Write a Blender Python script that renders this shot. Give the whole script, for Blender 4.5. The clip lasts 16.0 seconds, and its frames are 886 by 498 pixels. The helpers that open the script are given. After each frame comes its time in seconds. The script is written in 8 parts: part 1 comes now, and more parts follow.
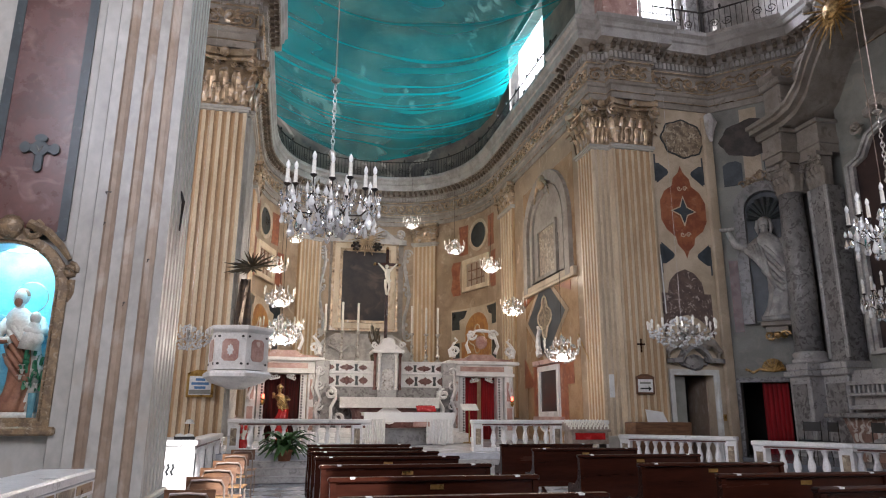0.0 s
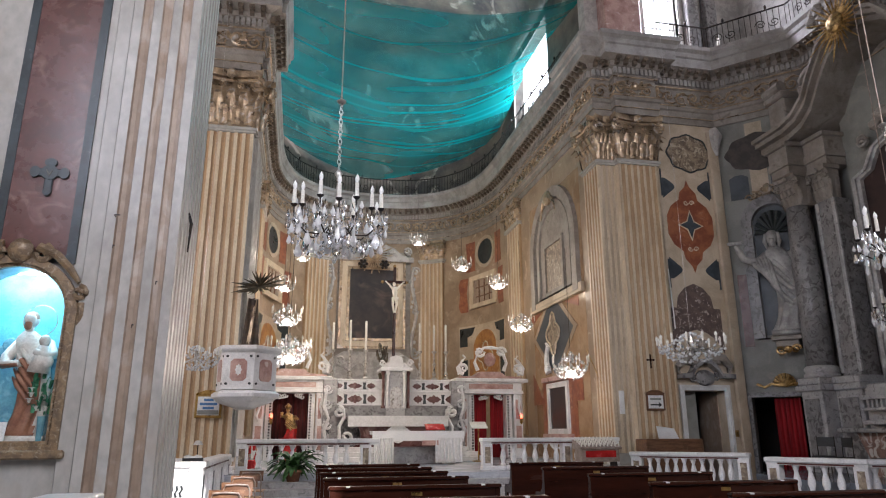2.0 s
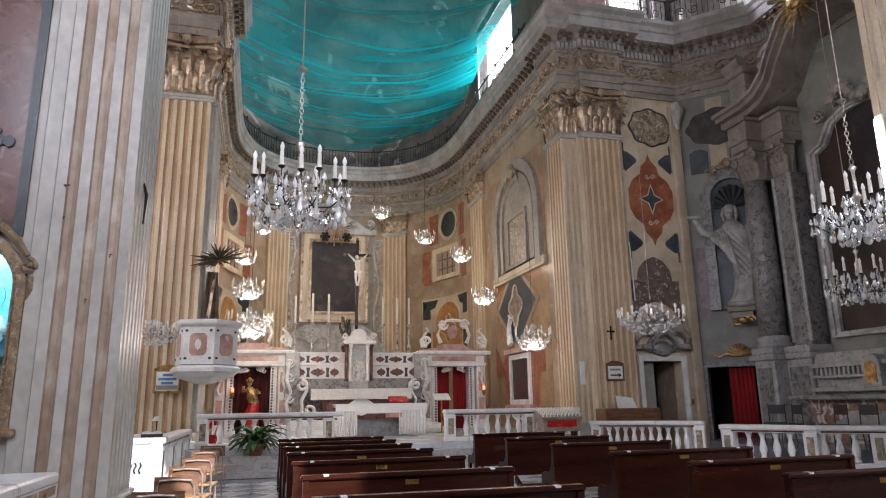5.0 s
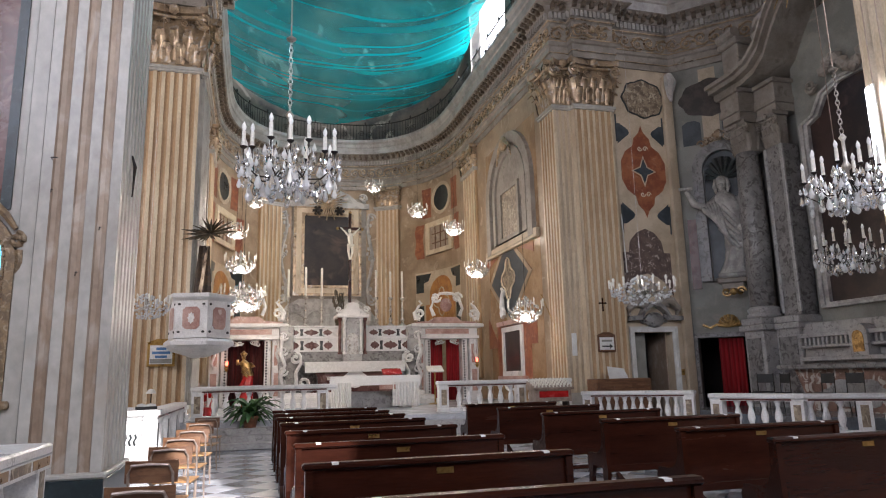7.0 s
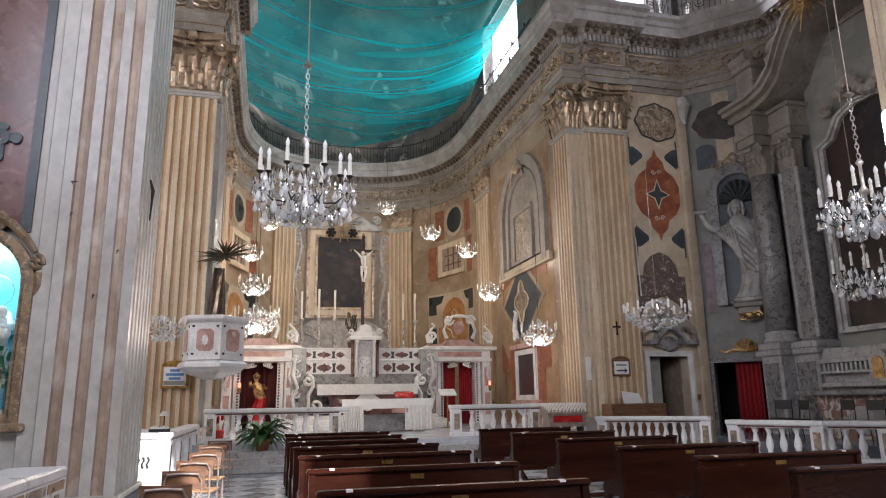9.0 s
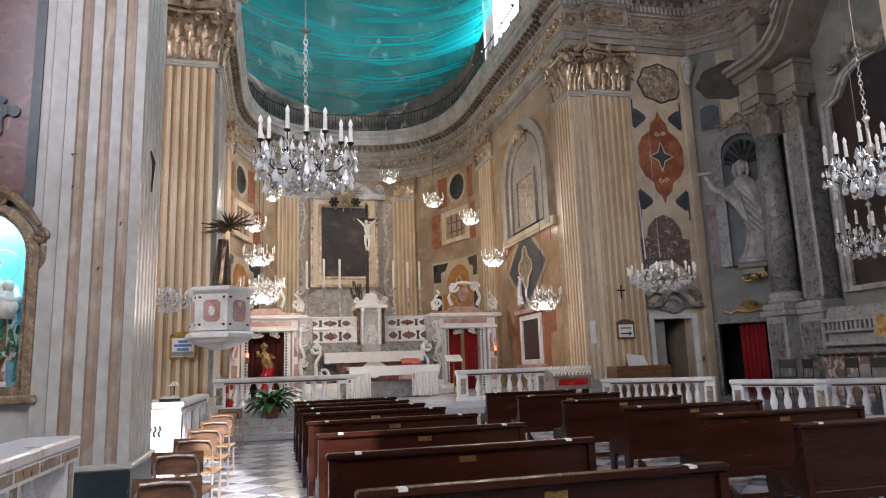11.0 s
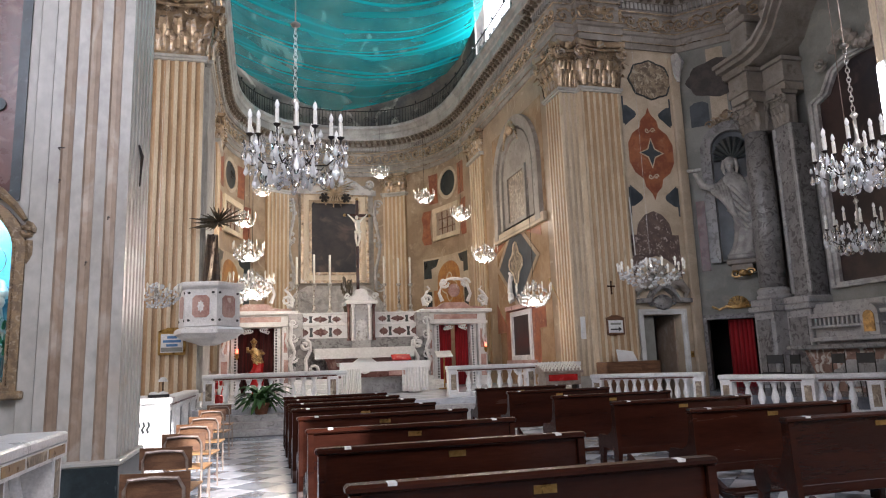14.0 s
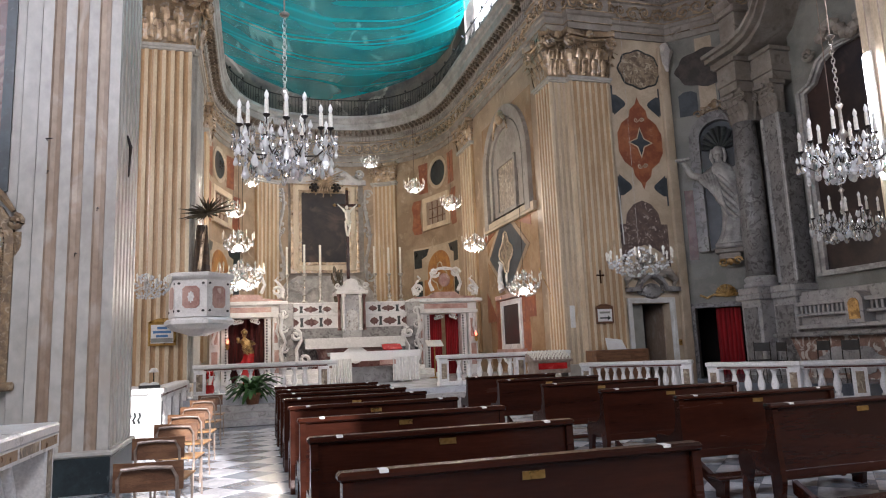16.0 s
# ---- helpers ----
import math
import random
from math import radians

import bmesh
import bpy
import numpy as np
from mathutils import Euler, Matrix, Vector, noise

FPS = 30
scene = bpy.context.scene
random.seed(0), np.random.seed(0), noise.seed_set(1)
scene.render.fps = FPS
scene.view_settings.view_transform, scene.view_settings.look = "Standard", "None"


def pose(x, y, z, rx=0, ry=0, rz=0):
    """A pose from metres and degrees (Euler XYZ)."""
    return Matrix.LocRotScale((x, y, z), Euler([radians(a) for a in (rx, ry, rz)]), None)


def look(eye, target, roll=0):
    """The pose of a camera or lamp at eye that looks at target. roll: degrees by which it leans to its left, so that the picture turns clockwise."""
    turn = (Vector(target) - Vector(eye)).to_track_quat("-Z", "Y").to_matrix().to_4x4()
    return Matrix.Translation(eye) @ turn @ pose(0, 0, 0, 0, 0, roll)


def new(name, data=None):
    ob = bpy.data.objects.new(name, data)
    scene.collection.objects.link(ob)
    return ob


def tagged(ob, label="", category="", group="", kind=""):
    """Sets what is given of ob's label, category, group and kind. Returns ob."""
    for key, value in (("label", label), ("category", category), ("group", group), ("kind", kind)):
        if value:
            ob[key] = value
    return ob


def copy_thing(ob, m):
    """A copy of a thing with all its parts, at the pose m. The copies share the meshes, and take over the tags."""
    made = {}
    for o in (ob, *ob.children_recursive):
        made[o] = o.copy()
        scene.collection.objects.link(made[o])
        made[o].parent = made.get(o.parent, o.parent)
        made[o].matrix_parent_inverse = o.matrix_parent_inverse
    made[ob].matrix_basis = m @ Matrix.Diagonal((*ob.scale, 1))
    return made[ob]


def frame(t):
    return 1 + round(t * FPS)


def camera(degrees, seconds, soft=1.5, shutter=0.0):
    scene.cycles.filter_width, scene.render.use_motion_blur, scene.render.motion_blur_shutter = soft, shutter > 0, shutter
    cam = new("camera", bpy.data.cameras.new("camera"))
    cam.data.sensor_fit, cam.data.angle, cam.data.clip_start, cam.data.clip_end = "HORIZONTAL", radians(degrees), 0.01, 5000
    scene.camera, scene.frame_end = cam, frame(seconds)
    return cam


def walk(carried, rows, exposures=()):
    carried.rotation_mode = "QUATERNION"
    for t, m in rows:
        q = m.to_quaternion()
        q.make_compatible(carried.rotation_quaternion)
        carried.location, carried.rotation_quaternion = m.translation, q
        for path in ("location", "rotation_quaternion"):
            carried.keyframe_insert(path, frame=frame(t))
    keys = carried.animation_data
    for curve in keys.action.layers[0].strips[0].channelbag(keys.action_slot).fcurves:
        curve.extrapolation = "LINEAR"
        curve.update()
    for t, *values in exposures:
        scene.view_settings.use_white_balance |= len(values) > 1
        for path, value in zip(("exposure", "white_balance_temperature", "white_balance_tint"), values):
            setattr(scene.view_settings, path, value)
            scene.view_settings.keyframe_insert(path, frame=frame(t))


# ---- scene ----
cam = camera(66.8, 16.0, 1.1)

EXPOSURES = [(0.0, 1.03, 6050, 17), (4.0, 1.02, 6050, 17), (6.5, 1.05, 6050, 17), (10.0, 1.08, 6050, 17), (12.5, 1.15, 6050, 17), (16.0, 1.14, 6050, 17)]
PATH = [
    (0, (0.126, 0.062, 1.429), (0.548, 1.957, 1.91), 0.3),
    (0.5, (0.134, 0.066, 1.421), (0.549, 1.964, 1.897), -0.2),
    (1, (0.136, 0.058, 1.421), (0.575, 1.958, 1.864), -0.9),
    (1.5, (0.133, 0.072, 1.429), (0.547, 1.976, 1.877), -0.7),
    (2, (0.126, 0.047, 1.457), (0.525, 1.935, 1.985), -0.2),
    (2.5, (0.096, 0.184, 1.5), (0.484, 2.072, 2.034), -0.1),
    (3, (0.102, 0.168, 1.498), (0.486, 2.054, 2.04), -0.2),
    (3.5, (0.105, 0.161, 1.486), (0.511, 2.044, 2.022), -0.4),
    (4, (0.105, 0.156, 1.487), (0.541, 2.038, 2.006), -0.5),
    (6.3, (0.147, 0.125, 1.448), (0.717, 2.005, 1.823), -1.3),
    (6.5, (0.149, 0.133, 1.444), (0.701, 2.019, 1.818), -1.4),
    (7, (0.149, 0.132, 1.441), (0.681, 2.023, 1.814), -1.3),
    (7.5, (0.144, 0.158, 1.442), (0.64, 2.059, 1.815), -1.0),
    (8, (0.128, 0.131, 1.457), (0.603, 2.02, 1.915), -1.1),
    (8.5, (0.131, 0.131, 1.467), (0.621, 2.014, 1.928), -0.9),
    (9, (0.126, 0.128, 1.469), (0.62, 2.016, 1.906), -0.9),
    (9.5, (0.119, 0.168, 1.45), (0.616, 2.061, 1.861), -1.6),
    (10, (0.13, 0.141, 1.447), (0.622, 2.044, 1.817), -1.8),
    (12.5, (0.135, 0.152, 1.434), (0.629, 2.061, 1.766), -2.3),
    (13, (0.14, 0.155, 1.433), (0.646, 2.062, 1.761), -2.2),
    (13.5, (0.135, 0.159, 1.433), (0.633, 2.067, 1.77), -2.3),
    (14, (0.139, 0.154, 1.433), (0.652, 2.059, 1.765), -2.0),
    (14.5, (0.136, 0.154, 1.432), (0.662, 2.056, 1.759), -1.9),
    (15, (0.138, 0.152, 1.432), (0.665, 2.054, 1.754), -1.9),
    (15.5, (0.135, 0.155, 1.434), (0.661, 2.058, 1.751), -2.2),
    (16, (0.129, 0.109, 1.433), (0.67, 2.011, 1.733), -2.3),
]
walk(cam, [(t, look(e, g, r)) for t, e, g, r in PATH], EXPOSURES)

AX = 3.65          # church axis
FLOOR_C = 0.55     # chancel floor

# ---- light ----
world = bpy.data.worlds.new("world")
scene.world = world
world.use_nodes = True
wn = world.node_tree.nodes
sky = wn.new("ShaderNodeTexSky")
sky.sky_type = 'NISHITA'
sky.sun_disc = False
sky.sun_elevation = radians(30)
sky.sun_rotation = radians(165)
world.node_tree.links.new(sky.outputs[0], wn["Background"].inputs[0])
wn["Background"].inputs[1].default_value = 0.15

sun = new("sun", bpy.data.lights.new("sun", 'SUN'))
sun.data.energy, sun.data.angle, sun.data.color = 5.0, radians(0.5), (1.0, 0.95, 0.86)
sun.matrix_world = look((5.0, -15, 13.5), (5.0 - 3.65, -1.5, 13.5 - 8.05))


def window_or_fill_light(eye, target, w, h, power, colour=(0.95, 0.95, 1.0)):
    lamp = bpy.data.lights.new("window_or_fill_light", 'AREA')
    lamp.shape, lamp.size, lamp.size_y, lamp.energy, lamp.color = 'RECTANGLE', w, h, power, colour
    ob = new("window_or_fill_light", lamp)
    ob.matrix_world = look(eye, target)
    return ob


window_or_fill_light((11.85, 18.64, 15.85), (11.85, 10, 15.0), 1.28, 3.45, 120)
# upper openings out of view, added to fill nave and transepts
window_or_fill_light((-4.55, 18.64, 15.85), (-4.55, 10, 15.0), 1.28, 3.45, 60)
window_or_fill_light((15.0, 13.25, 17.0), (5, 13.25, 15), 3.2, 3.1, 30)
window_or_fill_light((-7.7, 13.25, 17.0), (2, 13.25, 15), 3.2, 3.1, 30)
# added fill through an unseen left opening, brightens pulpit and pier
window_or_fill_light((-7.75, 13.3, 6.5), (7.5, 15.5, 5.5), 2.5, 3.9, 170, (1.0, 0.96, 0.92))
# nave side openings out of view, added as fill from behind
window_or_fill_light((12.3, -0.2, 9.0), (0, 12, 4), 5.4, 4.8, 150)
window_or_fill_light((-5.3, -0.2, 9.0), (4, 18, 3), 5.4, 4.8, 340)
# extra lamp in the back opening, added to lift the right pier's front
window_or_fill_light((4.0, -6.98, 10.5), (9.5, 18, 7.5), 1.3, 4.9, 520, (1.0, 0.97, 0.92))
window_or_fill_light((9.42, 25.2, 16.65), (2, 25.2, 16.5), 4.35, 3.05, 600)
window_or_fill_light((-2.1, 25.2, 16.65), (6, 25.2, 16.5), 4.35, 3.05, 12)

# ---- materials ----
MATS = {}


def mat(name, c1, c2=None, scale=1.2, rough=0.6, bump=0.15, metal=0.0, fine=40.0, contrast=0.5, spots=None, stretch=(1, 1, 1)):
    """A surface with large stains between two colours, fine grain in colour and relief."""
    m = bpy.data.materials.new(name)
    m.use_nodes = True
    n, l = m.node_tree.nodes, m.node_tree.links
    b = n["Principled BSDF"]
    geo = n.new("ShaderNodeNewGeometry")
    mp = n.new("ShaderNodeMapping")
    mp.inputs["Scale"].default_value = stretch
    l.new(geo.outputs["Position"], mp.inputs[0])
    big, small = n.new("ShaderNodeTexNoise"), n.new("ShaderNodeTexNoise")
    big.inputs["Scale"].default_value, big.inputs["Detail"].default_value = scale, 7
    big.inputs["Roughness"].default_value = 0.65
    small.inputs["Scale"].default_value, small.inputs["Detail"].default_value = fine, 4
    l.new(mp.outputs[0], big.inputs["Vector"])
    l.new(mp.outputs[0], small.inputs["Vector"])
    ramp = n.new("ShaderNodeValToRGB")
    w = 0.5 * (1 - contrast) * 0.5
    ramp.color_ramp.elements[0].position, ramp.color_ramp.elements[1].position = 0.3 + w, 0.7 - w
    c2 = c2 or tuple(v * 0.72 for v in c1)
    ramp.color_ramp.elements[0].color, ramp.color_ramp.elements[1].color = (*c2, 1), (*c1, 1)
    l.new(big.outputs["Fac"], ramp.inputs[0])
    mix = n.new("ShaderNodeMix")
    mix.data_type, mix.blend_type = 'RGBA', 'MULTIPLY'
    mix.inputs["Factor"].default_value = 0.35
    l.new(ramp.outputs[0], mix.inputs[6])
    grey = n.new("ShaderNodeMapRange")
    grey.inputs["From Min"].default_value, grey.inputs["From Max"].default_value = 0.3, 0.7
    grey.inputs["To Min"].default_value, grey.inputs["To Max"].default_value = 0.45, 1.1
    l.new(small.outputs["Fac"], grey.inputs[0])
    l.new(grey.outputs[0], mix.inputs[7])
    out = mix.outputs[2]
    if spots:
        col, sc, lo, hi = spots
        sp = n.new("ShaderNodeTexNoise")
        sp.inputs["Scale"].default_value, sp.inputs["Detail"].default_value = sc, 5
        sp.inputs["Distortion"].default_value = 1.2
        l.new(mp.outputs[0], sp.inputs["Vector"])
        mr = n.new("ShaderNodeMapRange")
        mr.inputs["From Min"].default_value, mr.inputs["From Max"].default_value = lo, hi
        l.new(sp.outputs["Fac"], mr.inputs[0])
        m2 = n.new("ShaderNodeMix")
        m2.data_type = 'RGBA'
        l.new(mr.outputs[0], m2.inputs["Factor"])
        l.new(out, m2.inputs[6])
        m2.inputs[7].default_value = (*col, 1)
        out = m2.outputs[2]
    l.new(out, b.inputs["Base Color"])
    b.inputs["Metallic"].default_value = metal
    rr = n.new("ShaderNodeMapRange")
    rr.inputs["To Min"].default_value, rr.inputs["To Max"].default_value = max(0.02, rough - 0.12), min(1, rough + 0.12)
    l.new(big.outputs["Fac"], rr.inputs[0])
    l.new(rr.outputs[0], b.inputs["Roughness"])
    if bump:
        bp = n.new("ShaderNodeBump")
        bp.inputs["Strength"].default_value, bp.inputs["Distance"].default_value = bump, 0.02
        l.new(small.outputs["Fac"], bp.inputs["Height"])
        l.new(bp.outputs[0], b.inputs["Normal"])
    MATS[name] = m
    return m


def glow(name, colour, strength):
    m = bpy.data.materials.new(name)
    m.use_nodes = True
    b = m.node_tree.nodes["Principled BSDF"]
    b.inputs["Base Color"].default_value = (*colour, 1)
    b.inputs["Emission Color"].default_value = (*colour, 1)
    b.inputs["Emission Strength"].default_value = strength
    return m


M_CREAM = mat("cream_plaster", (0.60, 0.50, 0.375), (0.46, 0.37, 0.265), 0.8, 0.55, 0.1, spots=((0.36, 0.29, 0.21), 2.2, 0.62, 0.8))
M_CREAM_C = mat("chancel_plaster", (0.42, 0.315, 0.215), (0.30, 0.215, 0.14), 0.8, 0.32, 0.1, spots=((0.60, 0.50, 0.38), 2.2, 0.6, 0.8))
M_OCHRE = mat("ochre_plaster", (0.42, 0.28, 0.165), (0.31, 0.195, 0.11), 0.9, 0.2, 0.05, spots=((0.52, 0.42, 0.31), 1.6, 0.6, 0.8))
M_FILLET = mat("fillet_cream", (0.70, 0.59, 0.43), (0.57, 0.455, 0.315), 1.5, 0.38, 0.1, stretch=(1, 1, 0.35), spots=((0.38, 0.27, 0.16), 3.0, 0.62, 0.8))
M_FLUTE = mat("flute_ochre", (0.53, 0.36, 0.205), (0.42, 0.27, 0.145), 1.5, 0.4, 0.1, stretch=(1, 1, 0.35), spots=((0.5, 0.38, 0.24), 3.0, 0.6, 0.8))
M_PIER_W = mat("pier_white", (0.49, 0.48, 0.445), (0.375, 0.36, 0.325), 0.7, 0.36, 0.05, fine=9.0, stretch=(1, 1, 0.7), spots=((0.40, 0.35, 0.29), 1.6, 0.58, 0.8))
M_PIER_T = mat("pier_tan", (0.42, 0.33, 0.255), (0.28, 0.205, 0.15), 2.2, 0.38, 0.1, fine=16.0, contrast=1.0, stretch=(1, 1, 0.6), spots=((0.50, 0.45, 0.40), 2.6, 0.52, 0.8))
M_STONE = mat("grey_stucco", (0.37, 0.335, 0.295), (0.235, 0.205, 0.175), 1.4, 0.55, 0.2, contrast=0.7, spots=((0.17, 0.14, 0.115), 2.8, 0.57, 0.75))
M_GREYW = mat("grey_wall", (0.30, 0.30, 0.27), (0.22, 0.22, 0.20), 0.9, 0.6, 0.12, spots=((0.36, 0.33, 0.27), 2.0, 0.6, 0.8))
M_GILT = mat("worn_gilt", (0.62, 0.47, 0.31), (0.20, 0.145, 0.095), 3.5, 0.3, 0.15, metal=0.45, contrast=0.8, spots=((0.5, 0.46, 0.42), 4.0, 0.56, 0.7))
# dirt plus the shade below the cornice, both put into this colour
M_STONE_D = mat("dirty_shaded_stucco", (0.20, 0.155, 0.115), (0.10, 0.075, 0.055), 2.4, 0.5, 0.2)
M_CORNICE = mat("pale_cornice", (0.43, 0.41, 0.385), (0.28, 0.26, 0.24), 1.1, 0.45, 0.12, spots=((0.2, 0.18, 0.16), 2.6, 0.62, 0.78))
M_MARBLE_M = mat("mottled_marble", (0.50, 0.49, 0.48), (0.33, 0.32, 0.315), 3.0, 0.35, 0.06, contrast=0.8, spots=((0.22, 0.21, 0.21), 7.0, 0.55, 0.66))
M_GOLD = mat("gold_leaf", (0.58, 0.38, 0.15), (0.24, 0.15, 0.06), 8.0, 0.35, 0.25, metal=0.8)
M_MARBLE = mat("white_marble", (0.86, 0.85, 0.84), (0.72, 0.71, 0.70), 1.6, 0.3, 0.04, spots=((0.45, 0.44, 0.45), 3.2, 0.63, 0.72))
M_MARBLE_G = mat("grey_marble", (0.34, 0.33, 0.32), (0.17, 0.165, 0.165), 3.4, 0.35, 0.08, contrast=0.9, spots=((0.11, 0.10, 0.10), 6.5, 0.52, 0.6))
M_MARBLE_R = mat("red_marble", (0.16, 0.060, 0.049), (0.085, 0.036, 0.031), 2.0, 0.28, 0.03, fine=14.0, contrast=1.0, spots=((0.32, 0.20, 0.17), 3.2, 0.56, 0.82))
M_MARBLE_P = mat("pink_marble", (0.55, 0.36, 0.31), (0.40, 0.23, 0.20), 2.5, 0.3, 0.05, spots=((0.7, 0.6, 0.55), 5, 0.6, 0.75))
M_MARBLE_D = mat("dark_green_marble", (0.035, 0.045, 0.045), (0.02, 0.024, 0.026), 2.0, 0.3, 0.05, spots=((0.12, 0.14, 0.13), 6, 0.64, 0.74))
M_INLAY_O = mat("orange_scagliola", (0.50, 0.24, 0.07), (0.36, 0.15, 0.05), 2.4, 0.35, 0.05, spots=((0.56, 0.38, 0.2), 4.0, 0.62, 0.75))
M_INLAY_R = mat("russet_scagliola", (0.36, 0.13, 0.06), (0.24, 0.075, 0.04), 2.4, 0.4, 0.05, spots=((0.45, 0.24, 0.15), 4.0, 0.62, 0.75))
M_INLAY_B = mat("breccia_brown", (0.33, 0.26, 0.18), (0.15, 0.11, 0.08), 5.0, 0.4, 0.08, spots=((0.46, 0.39, 0.29), 7.0, 0.55, 0.62))
M_INLAY_S = mat("slate_inlay", (0.07, 0.085, 0.10), (0.04, 0.05, 0.06), 2.0, 0.4, 0.05)
M_WOOD = mat("dark_pew_wood", (0.044, 0.0115, 0.0055), (0.014, 0.0042, 0.0028), 1.3, 0.24, 0.04, contrast=1.0, stretch=(0.35, 3, 3), fine=24)
M_WOOD.node_tree.nodes["Principled BSDF"].inputs["Specular IOR Level"].default_value = 0.3
M_WOODB = mat("brown_wood", (0.20, 0.10, 0.05), (0.12, 0.055, 0.028), 3.0, 0.45, 0.15, stretch=(1, 5, 5))
M_WOODL = mat("beech_wood", (0.52, 0.30, 0.14), (0.40, 0.21, 0.09), 4.0, 0.35, 0.08, stretch=(1, 5, 1))
M_IRON = mat("black_iron", (0.028, 0.027, 0.028), (0.05, 0.035, 0.025), 9.0, 0.5, 0.15, metal=0.6)
M_STEEL = mat("chair_tube", (0.40, 0.32, 0.27), (0.27, 0.21, 0.17), 9.0, 0.35, 0.03, metal=0.35)
M_WHITE = mat("white_cloth", (0.88, 0.88, 0.87), (0.84, 0.84, 0.84), 3.0, 0.8, 0.2)
M_LACE = mat("lace_cloth", (0.84, 0.83, 0.82), (0.74, 0.73, 0.72), 14.0, 0.9, 0.25, fine=90)
M_PLASTER_W = mat("white_stucco", (0.56, 0.54, 0.51), (0.38, 0.36, 0.34), 2.5, 0.6, 0.2)
M_STATUE = mat("statue_stucco", (0.52, 0.51, 0.49), (0.30, 0.29, 0.28), 2.5, 0.5, 0.1, fine=16.0)
M_CURTAIN = mat("red_curtain", (0.40, 0.012, 0.018), (0.24, 0.006, 0.010), 2.0, 0.85, 0.25, stretch=(8, 8, 0.4))
# copy of the red curtain with the doorway's shade in its colour
M_CURTAIN_D = mat("shaded_curtain", (0.10, 0.008, 0.008), (0.04, 0.005, 0.005), 2.0, 0.85, 0.25, stretch=(8, 8, 0.4))
M_BACKDROP = glow("bright_sky", (0.93, 0.97, 1.0), 3.0)
# an unlit room's shade, put into the wall colour
M_ROOM_SHADE = mat("room_shade", (0.018, 0.015, 0.013), (0.009, 0.008, 0.008), 2.0, 0.8, 0.1)
M_CANVAS = mat("dark_canvas", (0.040, 0.031, 0.030), (0.012, 0.012, 0.016), 0.9, 0.6, 0.05, contrast=0.6, spots=((0.13, 0.085, 0.07), 0.9, 0.56, 0.8))
M_CANVAS_R = mat("brown_canvas", (0.05, 0.028, 0.025), (0.018, 0.011, 0.012), 0.9, 0.35, 0.08, spots=((0.10, 0.06, 0.05), 1.6, 0.6, 0.8))
M_FRESCO = mat("fresco_vault", (0.24, 0.205, 0.165), (0.07, 0.065, 0.065), 0.45, 0.7, 0.1, contrast=0.7, spots=((0.42, 0.37, 0.31), 0.7, 0.6, 0.66))
M_PAINT_W = mat("white_paint", (0.74, 0.74, 0.72), (0.62, 0.61, 0.58), 2.0, 0.45, 0.05)
M_WAX = mat("candle_wax", (0.85, 0.83, 0.76), (0.8, 0.77, 0.68), 5.0, 0.4, 0.03)
M_SILVER = mat("tarnished_silver", (0.62, 0.60, 0.56), (0.4, 0.37, 0.33), 9.0, 0.3, 0.1, metal=0.9)
M_TERRA = mat("terracotta", (0.34, 0.15, 0.08), (0.25, 0.1, 0.05), 8, 0.7, 0.2)
M_LEAF = mat("green_leaf", (0.05, 0.135, 0.028), (0.022, 0.07, 0.014), 9, 0.55, 0.1)
M_PALMLEAF = mat("dried_palm", (0.11, 0.085, 0.05), (0.05, 0.04, 0.025), 9, 0.6, 0.1)
M_TAPE = mat("white_tape", (0.8, 0.8, 0.8), (0.7, 0.7, 0.7), 9, 0.4, 0.02)
M_BRASS = mat("brass", (0.55, 0.36, 0.12), (0.36, 0.22, 0.07), 9, 0.3, 0.05, metal=0.9)
M_PLINTH = mat("blue_grey_plinth", (0.030, 0.048, 0.055), (0.016, 0.026, 0.031), 3.0, 0.35, 0.05, spots=((0.09, 0.11, 0.11), 7, 0.64, 0.75))
M_SIGN_W = mat("sign_white", (0.8, 0.81, 0.8), (0.74, 0.74, 0.73), 4, 0.5, 0.0)
M_BLACK = mat("black_paint", (0.02, 0.02, 0.02), (0.03, 0.03, 0.03), 4, 0.5, 0.0)
M_BLUE = mat("blue_ink", (0.10, 0.25, 0.50), (0.08, 0.2, 0.42), 4, 0.5, 0.0)
M_REDPL = mat("red_glass_cup", (0.5, 0.02, 0.02), (0.35, 0.01, 0.01), 4, 0.25, 0.0)
M_TILE_W = mat("tile_white", (0.64, 0.66, 0.70), (0.50, 0.52, 0.56), 1.7, 0.2, 0.02, spots=((0.34, 0.36, 0.40), 3.0, 0.6, 0.75))
M_TILE_G = mat("tile_grey", (0.27, 0.30, 0.345), (0.17, 0.19, 0.225), 1.7, 0.2, 0.02, spots=((0.4, 0.43, 0.47), 4, 0.62, 0.75))
M_BULB = glow("bulb", (1.0, 0.93, 0.8), 12.0)
M_TUBE = glow("tube_light", (0.95, 0.98, 1.0), 14.0)

M_CRYSTAL = bpy.data.materials.new("cut_crystal")
M_CRYSTAL.use_nodes = True
b_ = M_CRYSTAL.node_tree.nodes["Principled BSDF"]
b_.inputs["Base Color"].default_value = (0.90, 0.91, 0.91, 1)
b_.inputs["Roughness"].default_value = 0.04
b_.inputs["Transmission Weight"].default_value = 0.35
b_.inputs["IOR"].default_value = 1.62

M_CRYSTAL_CLEAR = bpy.data.materials.new("clear_crystal")
M_CRYSTAL_CLEAR.use_nodes = True
b_ = M_CRYSTAL_CLEAR.node_tree.nodes["Principled BSDF"]
